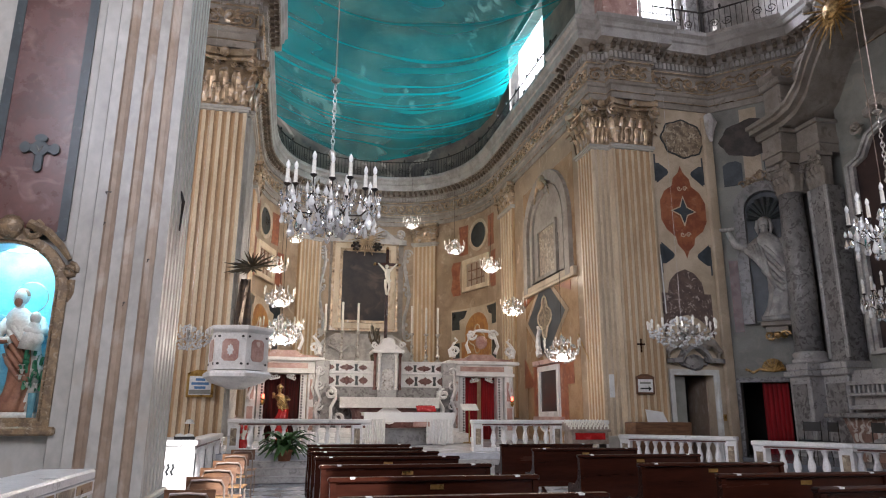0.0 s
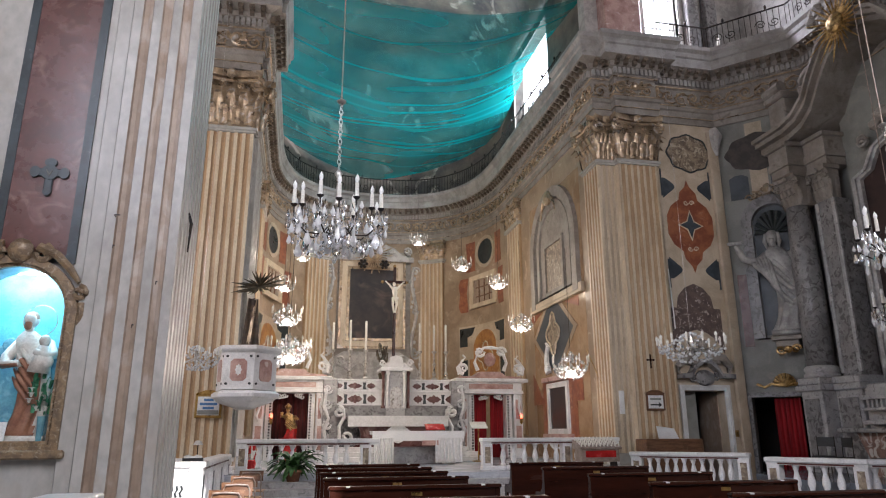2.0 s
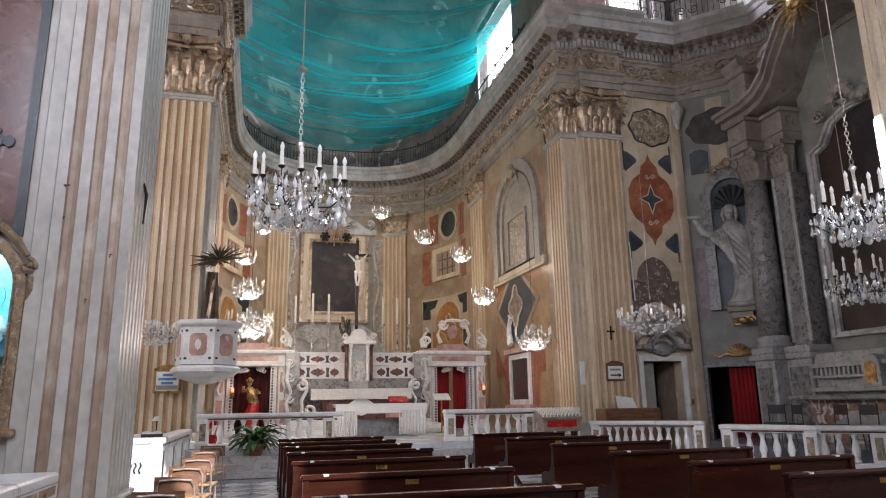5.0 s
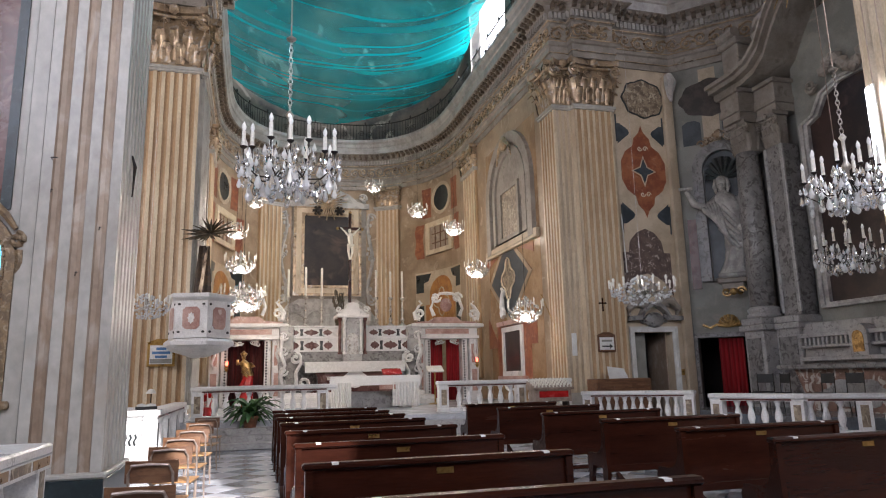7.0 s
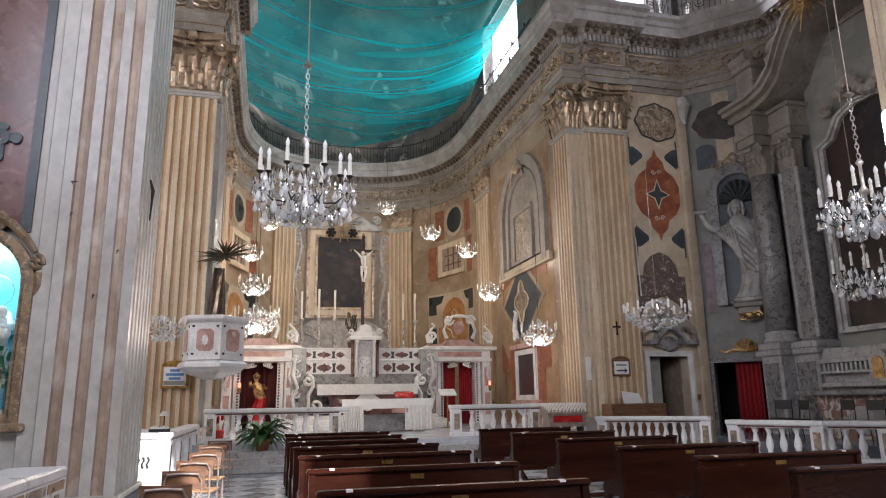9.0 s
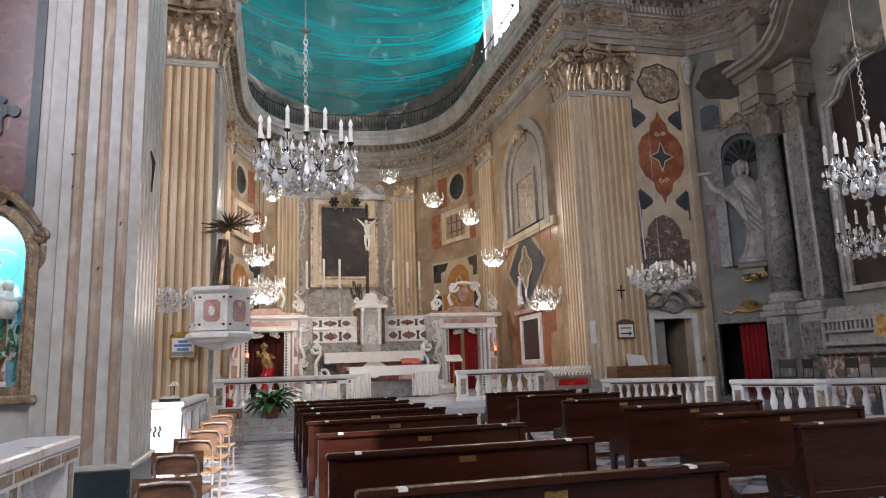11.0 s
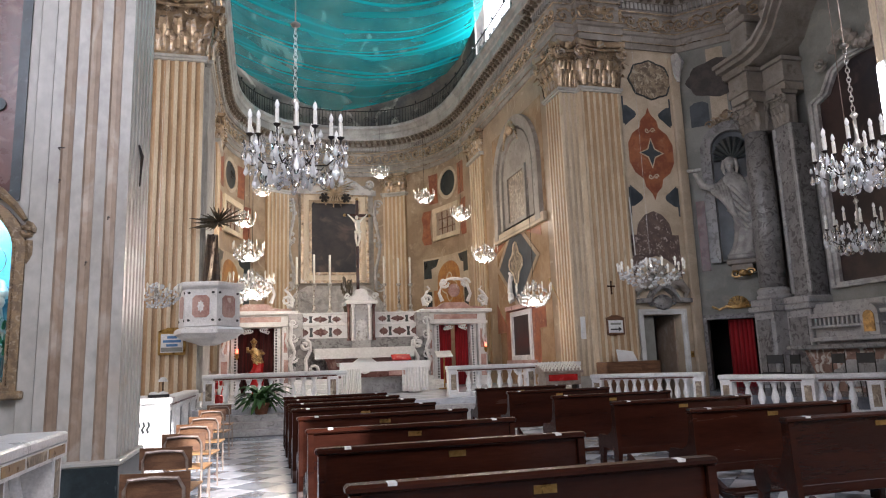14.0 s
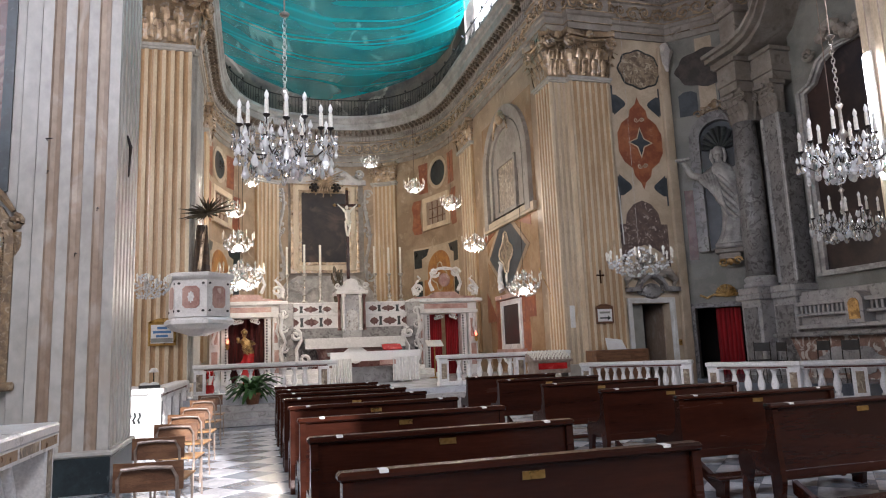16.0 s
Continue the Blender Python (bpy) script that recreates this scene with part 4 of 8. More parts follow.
def build_chancel_walls():
    for side in (1, -1):
        S = (lambda x, y: chancel_s(x, y)) if side == 1 else (lambda x, y: CH_L - chancel_s(x, y))
        w = thing("wall_decoration", "inlaid scagliola panels on the cream chancel wall", "wall panels", kind="structure")
        s = S(8.72, 30.5)
        chancel_panel("oval_panel", oval(0.68, 0.62, 0, 10.0), s, 0.004, 0.03, M_MARBLE_D, w, "dark green oval")
        chancel_ring("oval_frame", oval(0.86, 0.8, 0, 10.0), oval(0.69, 0.63, 0, 10.0), s, 0.004, 0.06, M_CREAM, w)
        for u in (-1.25, 1.25):
            chancel_panel("inlay", [(u - 0.32, 9.2), (u + 0.32, 9.2), (u + 0.28, 9.9), (u + 0.34, 10.7), (u - 0.34, 10.7), (u - 0.28, 9.9)], s, 0.004, 0.02, M_INLAY_R, w, "russet inlay")
        # window
        s = S(8.65, 30.7)
        chancel_ring("window_surround", rect(2.3, 1.6, 0, 8.1), rect(1.75, 1.15, 0, 8.1), s, 0.004, 0.1, M_FILLET, w, "cream moulded window surround")
        chancel_panel("window_pane", rect(1.75, 1.15, 0, 8.1), s, 0.004, 0.03, M_PIER_T, w)
        for u in (-0.45, 0, 0.45):
            chancel_panel("glazing_bar", rect(0.05, 1.1, u, 8.1), s, 0.03, 0.06, M_WOODB, w)
        for z in (7.85, 8.3):
            chancel_panel("glazing_bar", rect(1.4, 0.05, 0, z), s, 0.032, 0.062, M_WOODB, w)
        for u in (-1.62, 1.62):
            chancel_panel("inlay", [(u - 0.3, 7.2), (u + 0.2, 7.2), (u + 0.34, 7.5), (u + 0.24, 8.1), (u + 0.34, 8.6), (u + 0.2, 8.9), (u - 0.3, 8.9), (u - 0.2, 8.1)], s, 0.004, 0.02, M_INLAY_R, w, "russet inlay")
        # arched panel over the side door
        chancel_panel("field", [(-1.95, 3.3), (1.95, 3.3), (1.95, 6.5), (-1.95, 6.5)], s, 0.003, 0.008, M_CREAM, w)
        chancel_panel("arch_panel", arched(1.95, 2.9, 0, 3.3, 12, 0.45), s, 0.009, 0.03, M_INLAY_O, w, "orange arched panel")
        for u in (-1.08, 1.08):
            chancel_panel("arch_shoulder", rect(0.36, 1.15, u, 4.3), s, 0.009, 0.028, M_INLAY_O, w)
        bm = BM()
        pts = [chancel_at(s + 0.55 * math.cos(a) * (1 + 0.25 * math.cos(4 * a)), 0.04, 4.95 + 0.55 * math.sin(a) * (1 + 0.25 * math.cos(4 * a))) for a in [2 * math.pi * i / 28 for i in range(28)]]
        tube(bm, pts, 0.035, 4, closed=True)
        part("cartouche_band", bm, M_CREAM, w)
        for u in (-1.62, 1.62):
            k = 1 if u > 0 else -1
            chancel_panel("inlay", [(u - 0.22 * k, 5.5), (u + 0.28 * k, 5.5), (u + 0.28 * k, 6.4), (u - 0.75 * k, 6.4), (u - 0.55 * k, 6.05), (u - 0.2 * k, 5.95)], s, 0.009, 0.025, M_MARBLE_D, w, "black inlay")
            chancel_panel("inlay", rect(0.42, 1.3, u, 4.2), s, 0.009, 0.025, M_MARBLE_D, w, "black inlay")
        # pilaster between the curved end and the side wall
        p = thing("pilaster", "ochre chancel pilaster with gilt capital", "pilaster", kind="structure", group="chancel pilasters")
        s = S(9.05, 27.0)
        for k in range(5):
            chancel_panel("strip", rect(0.13, 8.6, -0.7 + 0.35 * k, 5.7), s, 0.1, 0.14, M_FILLET, p)
        chancel_panel("shaft", rect(1.7, 8.7, 0, 5.7), s, 0.004, 0.1, M_FLUTE, p)
        chancel_panel("astragal", rect(1.9, 0.14, 0, 10.1), s, 0.004, 0.22, M_PIER_W, p)
        x, y, _ = chancel_at(s, 0.0, 0)
        capital(1.6, 1.0, 0.16, p, pose(x, y, 10.17, 0, 0, -90 * side))
        # pilasters flanking the altarpiece
        p = thing("pilaster", "ochre fluted pilaster beside the altarpiece, gilt capital", "pilaster", kind="structure", group="chancel pilasters")
        s = S(6.66, 33.42)
        for k in range(6):
            chancel_panel("strip", rect(0.09, 7.0, -0.57 + 0.228 * k, 6.55), s, 0.16, 0.2, M_FILLET, p)
        chancel_panel("shaft", rect(1.26, 7.1, 0, 6.5), s, 0.004, 0.16, M_FLUTE, p)
        for dz, ww in ((9.98, 1.36), (10.08, 1.5)):
            chancel_panel("astragal", rect(ww, 0.09, 0, dz), s, 0.004, 0.2 + (ww - 1.2) * 0.3, M_PIER_W, p)
        x, y, _ = chancel_at(s, 0.0, 0)
        capital(1.2, 1.0, 0.2, p, pose(x, y, 10.13, 0, 0, -32 * side))
        # side wall: blind arch, lozenge, framed picture
        w = thing("wall_decoration", "ochre chancel side wall with blind arch and lozenge inlay", "wall panels", kind="structure")
        s = S(9.05, 22.5)
        chancel_panel("field", rect(5.0, 9.6, 0.0, 5.4), s, 0.003, 0.006, M_OCHRE, w)
        chancel_ring("blind_arch", arched(4.5, 4.3, 0, 6.0, 16), arched(3.7, 3.9, 0, 6.0, 16), s, 0.006, 0.16, M_STONE, w, "grey stucco arch moulding")
        chancel_ring("blind_arch", arched(3.3, 3.5, 0, 6.3, 16), arched(2.8, 3.2, 0, 6.3, 16), s, 0.006, 0.1, M_STONE, w, "grey stucco arch moulding")
        chancel_panel("arch_field", arched(3.7, 3.9, 0, 6.0, 16), s, 0.006, 0.012, M_STONE, w)
        chancel_ring("grille_frame", rect(1.9, 2.0, 0, 7.3), rect(1.6, 1.7, 0, 7.3), s, 0.012, 0.09, M_STONE, w)
        chancel_panel("grille", rect(1.6, 1.7, 0, 7.3), s, 0.012, 0.03, M_INLAY_B, w)
        chancel_panel("string_course", rect(5.0, 0.3, 0, 6.05), s, 0.006, 0.14, M_CREAM, w)
        bm = BM()
        x, y, z = chancel_at(s, 0.2, 9.9)
        blob(bm, (x, y, z), (0.14, 0.32, 0.3), 2)
        for k in (-1, 1):
            tube(bm, [(x, y + k * (0.2 + 0.09 * i), z - 0.03 * i * i * 0.6) for i in range(7)], [0.1 - 0.012 * i for i in range(7)], 6)
        part("keystone", bm, M_GILT, w, "carved gilt keystone")
        dia = [(0, -1.45), (1.85, 0), (0, 1.45), (-1.85, 0)]
        s2 = S(9.05, 22.9)
        chancel_ring("lozenge_frame", [(u * 1.16, 4.9 + z * 1.16) for u, z in dia], [(u, 4.9 + z) for u, z in dia], s2, 0.006, 0.03, M_CREAM_C, w)
        chancel_panel("lozenge", [(u, 4.9 + z) for u, z in dia], s2, 0.006, 0.03, M_INLAY_S, w, "dark lozenge inlay")
        chancel_panel("cartouche", oval(0.5, 0.6, 0, 4.9, 28, 4, 0.16), s2, 0.03, 0.045, M_INLAY_B, w, "brown cartouche")
        bm = BM()
        tube(bm, [chancel_at(s2 + u, 0.06, z) for u, z in oval(0.55, 0.64, 0, 4.9, 28, 4, 0.22)], 0.035, 4, closed=True)
        part("cartouche_band", bm, M_FILLET, w)
        for u in (-2.05, 2.05):
            for z in (3.2, 5.9):
                q = [(u - math.copysign(0.9, u), z + math.copysign(0.75, z - 4.5)), (u + math.copysign(0.3, u), z + math.copysign(0.75, z - 4.5)), (u + math.copysign(0.3, u), z - math.copysign(0.4, z - 4.5))]
                if z > 5:
                    q = [(a, min(c, 5.85)) for a, c in q]
                if abs(q[0][1] - q[2][1]) > 0.2:
                    chancel_panel("inlay", q, s2, 0.006, 0.022, M_INLAY_R, w, "russet inlay")
        pic = thing("wall_frame", "white marble framed dark panel in the chancel side wall", "framed panel", kind="structure")
        s3 = S(9.05, 22.7)
        chancel_ring("frame", rect(1.95, 1.75, 0, 2.28), rect(1.6, 1.4, 0, 2.28), s3, 0.007, 0.1, M_MARBLE, pic)
        chancel_panel("panel", rect(1.6, 1.4, 0, 2.28), s3, 0.007, 0.03, M_CANVAS_R, pic)
        chancel_panel("sill", rect(2.5, 0.14, 0, 1.34), s3, 0.007, 0.2, M_MARBLE_P, pic)
        chancel_panel("cornice", rect(2.3, 0.16, 0, 3.28), s3, 0.007, 0.22, M_MARBLE_P, pic)
        chancel_panel("surround", rect(3.2, 2.1, 0, 2.25), s3, 0.006, 0.02, M_INLAY_R, pic, "russet surround")
        bm = BM()
        for k in (-1, 1):
            tube(bm, [chancel_at(s3 + k * u, 0.12, z) for u, _, z in spiral(0.45, 1.08, 0.16, 1.4, 0, math.pi / 2, 14, -1)], 0.04, 5)
            tube(bm, [chancel_at(s3 + k * u, 0.12, z) for u, z in ((0.1, 0.95), (0.3, 0.9), (0.6, 1.0), (0.85, 1.2))], 0.05, 5)
        part("apron_scroll", bm, M_MARBLE, pic)
        if side == 1:
            bm = BM()
            tube(bm, [chancel_at(s3 + 0.6 + u, 0.15, z) for u, _, z in spiral(0, 3.7, 0.2, 1.2, 0, -1.2, 14, 1)] , 0.07, 6)
            tube(bm, [chancel_at(s3 + 0.6 + u, 0.15, z) for u, z in ((-0.1, 3.55), (0.1, 3.9), (0.05, 4.25), (-0.1, 4.45), (0.1, 4.6))], [0.1, 0.1, 0.08, 0.09, 0.05], 6)
            part("scroll", bm, M_MARBLE, pic, "white broken pediment scroll")


build_chancel_walls()


# ---- altarpiece on the end wall ----
def build_altarpiece():
    t = thing("altarpiece", "tall dark oil painting in a grey and gilt stucco frame", "painting", pose(AX - 0.08, 34.0, 0))
    bm = BM()
    box(bm, -1.16, -0.16, 6.05, 1.16, -0.12, 9.6)
    part("canvas", bm, M_CANVAS, t)
    for (a, c, y, m_, nm) in ((1.3, 1.16, -0.24, M_GILT, "inner_frame"), (1.56, 1.305, -0.2, M_FILLET, "middle_frame"), (1.7, 1.565, -0.27, M_GILT, "outer_frame")):
        bm = BM()
        ring(bm, rect(a * 2, 3.55 + 2 * (a - 1.16), 0, 7.825), rect(c * 2, 3.55 + 2 * (c - 1.16), 0, 7.825), -0.1, y)
        part(nm, bm, m_, t)
    bm = BM()
    box(bm, -2.45, -0.1, 4.0, 2.45, 0.02, 10.6)
    part("back_board", bm, M_STONE, t)
    for s in (-1, 1):
        bm = BM()
        pts = [(s * (2.15 + 0.12 * math.sin(z * 1.9)), -0.2, z) for z in [5.2 + 0.2 * i for i in range(24)]]
        tube(bm, pts, 0.09, 6)
        for z, r, f in ((9.6, 0.24, 1), (7.5, 0.18, -1), (5.3, 0.26, -1)):
            tube(bm, spiral(s * 2.22, z, r, 1.4, -0.22, 0, 16, s * f), 0.06, 5)
        rnd = random.Random(3)
        for i in range(14):
            blob(bm, (s * (2.1 + rnd.uniform(-0.15, 0.2)), -0.2, rnd.uniform(5.2, 9.8)), (0.09, 0.06, 0.12), 1)
        part("side_scrollwork", bm, M_PLASTER_W, t, "pale stucco scrollwork")
    bm = BM()
    arch = [(-2.1, 10.05), (2.1, 10.05), (2.1, 10.3), (1.5, 10.4), (1.1, 10.75), (0.5, 11.0), (0, 11.05), (-0.5, 11.0), (-1.1, 10.75), (-1.5, 10.4), (-2.1, 10.3)]
    prism(bm, arch, -0.3, 0)
    for s in (-1, 1):
        tube(bm, spiral(s * 1.75, 10.6, 0.24, 1.4, -0.34, -1.57, 16, s), 0.08, 6)
        blob(bm, (s * 0.9, -0.34, 10.55), (0.25, 0.12, 0.16), 1)
    part("pediment", bm, M_PLASTER_W, t)
    bm = BM()
    rnd = random.Random(5)
    for i in range(30):
        a = 2 * math.pi * i / 30
        r = 0.7 if i % 2 else 0.98
        tube(bm, [(0.18 * math.cos(a), -0.45, 10.3 + 0.18 * math.sin(a)), (r * math.cos(a), -0.5, 10.3 + r * math.sin(a))], [0.03, 0.03], 4)
    blob(bm, (0, -0.46, 10.3), (0.2, 0.1, 0.18), 2)
    part("sunburst", bm, M_GILT, t, "gilt sunburst with rays")
    for s in (-1, 1):
        bm = BM()
        blob(bm, (s * 0.55, -0.5, 9.82), (0.16, 0.12, 0.16), 1)
        for k in range(6):
            a = k * 1.05
            blob(bm, (s * 0.55 + 0.18 * math.cos(a), -0.5, 9.82 + 0.18 * math.sin(a)), (0.09, 0.07, 0.09), 1)
        part("rosette", bm, M_IRON, t, "dark carved rosette")
    bm = BM()
    prism(bm, [(-2.4, 3.3), (2.4, 3.3), (2.4, 4.4), (2.0, 5.0), (1.4, 5.35), (-1.4, 5.35), (-2.0, 5.0), (-2.4, 4.4)], -0.4, 0)
    for s in (-1, 1):
        tube(bm, spiral(s * 1.5, 4.9, 0.3, 1.5, -0.44, 0, 18, s), 0.07, 5)
        tube(bm, [(s * (0.3 + 0.2 * i), -0.44, 4.6 + 0.18 * math.sin(i * 1.2)) for i in range(7)], 0.06, 5)
        blob(bm, (s * 2.0, -0.45, 4.4), (0.3, 0.1, 0.4), 1)
    part("predella", bm, M_PLASTER_W, t, "grey stucco base with scrolls")


build_altarpiece()


# ---- high altar ----
def inlay_row(parent, y, z, h):
    """Long red lozenges and narrow dark cartouches by turns, either side of the tabernacle."""
    for k in (-1, 1):
        for x, w, dark in ((0.84, 0.17, False), (1.08, 0.065, True), (1.42, 0.27, False), (1.76, 0.065, True), (2.03, 0.18, False), (2.26, 0.06, True)):
            bm = BM()
            if dark:
                out = [(-w, -0.5), (w, -0.5), (w * 0.6, 0), (w, 0.5), (-w, 0.5), (-w * 0.6, 0)]
            else:
                out = [(-w, 0), (-w * 0.5, -0.32), (-w * 0.25, -0.3), (0, -0.5), (w * 0.25, -0.3), (w * 0.5, -0.32), (w, 0), (w * 0.5, 0.32), (w * 0.25, 0.3), (0, 0.5), (-w * 0.25, 0.3), (-w * 0.5, 0.32)]
            prism(bm, [(k * (x + a), z + c * h) for a, c in out], y - 0.012, y + 0.01)
            part("inlay", bm, M_MARBLE_D if dark else M_MARBLE_R, parent)


def build_high_altar():
    t = thing("high_altar", "white marble baroque high altar with coloured inlays", "altar", pose(AX - 0.13, 25.0, FLOOR_C))
    for i in range(3):
        bm = BM()
        w = 2.9 - 0.25 * i
        box(bm, -w, -2.3 + 0.33 * i, 0.15 * i, w, 0.6, 0.15 * (i + 1), 0.01)
        part("step", bm, M_MARBLE, t)
    z0 = 0.45
    bm = BM()
    box(bm, -2.3, -0.6, z0, 2.3, 0.8, 1.85)
    part("body", bm, M_MARBLE_G, t)
    for i, (za, zb, y) in enumerate(((1.85, 2.30, -0.45), (2.38, 2.72, -0.2))):
        bm = BM()
        box(bm, -2.5, y, za, 2.5, 0.8, zb, 0.01)
        part("gradine", bm, M_MARBLE, t)
        bm = BM()
        box(bm, -2.56, y - 0.06, zb, 2.56, 0.8, zb + 0.075, 0.015)
        part("gradine_cornice", bm, M_MARBLE, t)
        inlay_row(t, y, (za + zb) / 2, (zb - za) * 0.72)
    # table
    bm = BM()
    box(bm, -1.7, -1.5, 1.32, 1.7, -0.45, 1.46, 0.03)
    part("mensa", bm, M_MARBLE, t)
    bm = BM()
    prism(bm, [(-1.5, z0), (1.5, z0), (1.25, 0.7), (1.3, 1.0), (1.55, 1.32), (-1.55, 1.32), (-1.3, 1.0), (-1.25, 0.7)], -1.35, -0.6)
    part("altar_front", bm, M_MARBLE_R, t, "veined red and grey marble front")
    bm = BM()
    prism(bm, oval(0.4, 0.3, 0, 0.9, 20, 4, 0.1), -1.38, -1.34)
    part("altar_medallion", bm, M_MARBLE, t)
    for s in (-1, 1):
        bm = BM()
        top = spiral(s * 2.0, 1.62, 0.2, 1.3, 0, 1.57, 16, s)
        low = spiral(s * 1.72, 0.78, 0.26, 1.4, 0, 0.4 if s > 0 else 2.74, 18, -s)
        curve = [q for q in reversed(low)] + [(s * 1.98, 0, 1.12), (s * 1.82, 0, 1.42), (s * 1.84, 0, 1.7)] + top
        for yo in (-0.98, -0.86, -0.74):
            tube(bm, [(x, yo, z) for x, _, z in curve], 0.06, 6)
        part("volute", bm, M_MARBLE, t, "white marble scroll bracket")
        bm = BM()
        box(bm, s * 2.3 - 0.25, -0.55, z0 - 0.3, s * 2.3 + 0.25, 0.5, 2.75, 0.02)
        part("end_pier", bm, M_MARBLE_M, t)
        bm = BM()
        tube(bm, [(s * 2.4, -0.62, 0.6), (s * 2.5, -0.66, 1.0), (s * 2.34, -0.7, 1.4), (s * 2.5, -0.66, 1.8), (s * 2.42, -0.62, 2.5)], [0.06, 0.08, 0.055, 0.075, 0.05], 7)
        for zc in (1.2, 1.9, 2.4):
            tube(bm, spiral(s * 2.4, zc, 0.17, 1.5, -0.64, 0, 16, s), [0.05 - 0.0018 * i for i in range(16)], 5)
        part("scroll", bm, M_MARBLE, t)
        bm = BM()
        prism(bm, oval(0.17, 0.3, s * 2.3, 1.2, 16, 4, 0.08), -0.575, -0.54)
        part("inlay", bm, M_MARBLE_D, t)
    # tabernacle
    bm = BM()
    box(bm, -0.34, -0.65, 1.46, 0.34, 0.3, 3.05, 0.02)
    part("tabernacle", bm, M_MARBLE_M, t)
    for s in (-1, 1):
        for dx in (0.3, 0.45):
            bm = BM()
            lathe(bm, [(0.075, 0), (0.075, 0.06), (0.05, 0.09), (0.055, 0.6), (0.046, 1.15), (0.08, 1.22), (0.08, 1.3)], 12, (s * dx, -0.72 + (dx - 0.3) * 0.6, 1.75))
            part("colonnette", bm, M_MARBLE if dx < 0.4 else M_MARBLE_R, t)
    bm = BM()
    prism(bm, arched(0.42, 0.75, 0, 1.75, 10), -0.68, -0.64)
    part("tabernacle_door", bm, M_SILVER, t, "embossed silver door")
    bm = BM()
    box(bm, -0.58, -0.82, 3.05, 0.58, 0.3, 3.17, 0.02)
    prism(bm, [(-0.52, 3.17), (0.52, 3.17), (0.44, 3.26), (0.25, 3.38), (0.2, 3.55), (0, 3.62), (-0.2, 3.55), (-0.25, 3.38), (-0.44, 3.26)], -0.7, 0.2)
    for s in (-1, 1):
        tube(bm, spiral(s * 0.5, 3.34, 0.12, 1.3, -0.74, 0, 14, s), 0.04, 5)
    part("tabernacle_pediment", bm, M_MARBLE, t)
    # frontal cloth on the table
    c = BM()
    box(c, -1.72, -1.53, 1.462, 1.72, -0.5, 1.475)
    box(c, -1.72, -1.535, 1.12, 1.72, -1.52, 1.475)
    single("altar_cloth", c, M_LACE, "white lace cloth over the high altar table", "cloth", pose(AX - 0.13, 25.0, FLOOR_C))


build_high_altar()


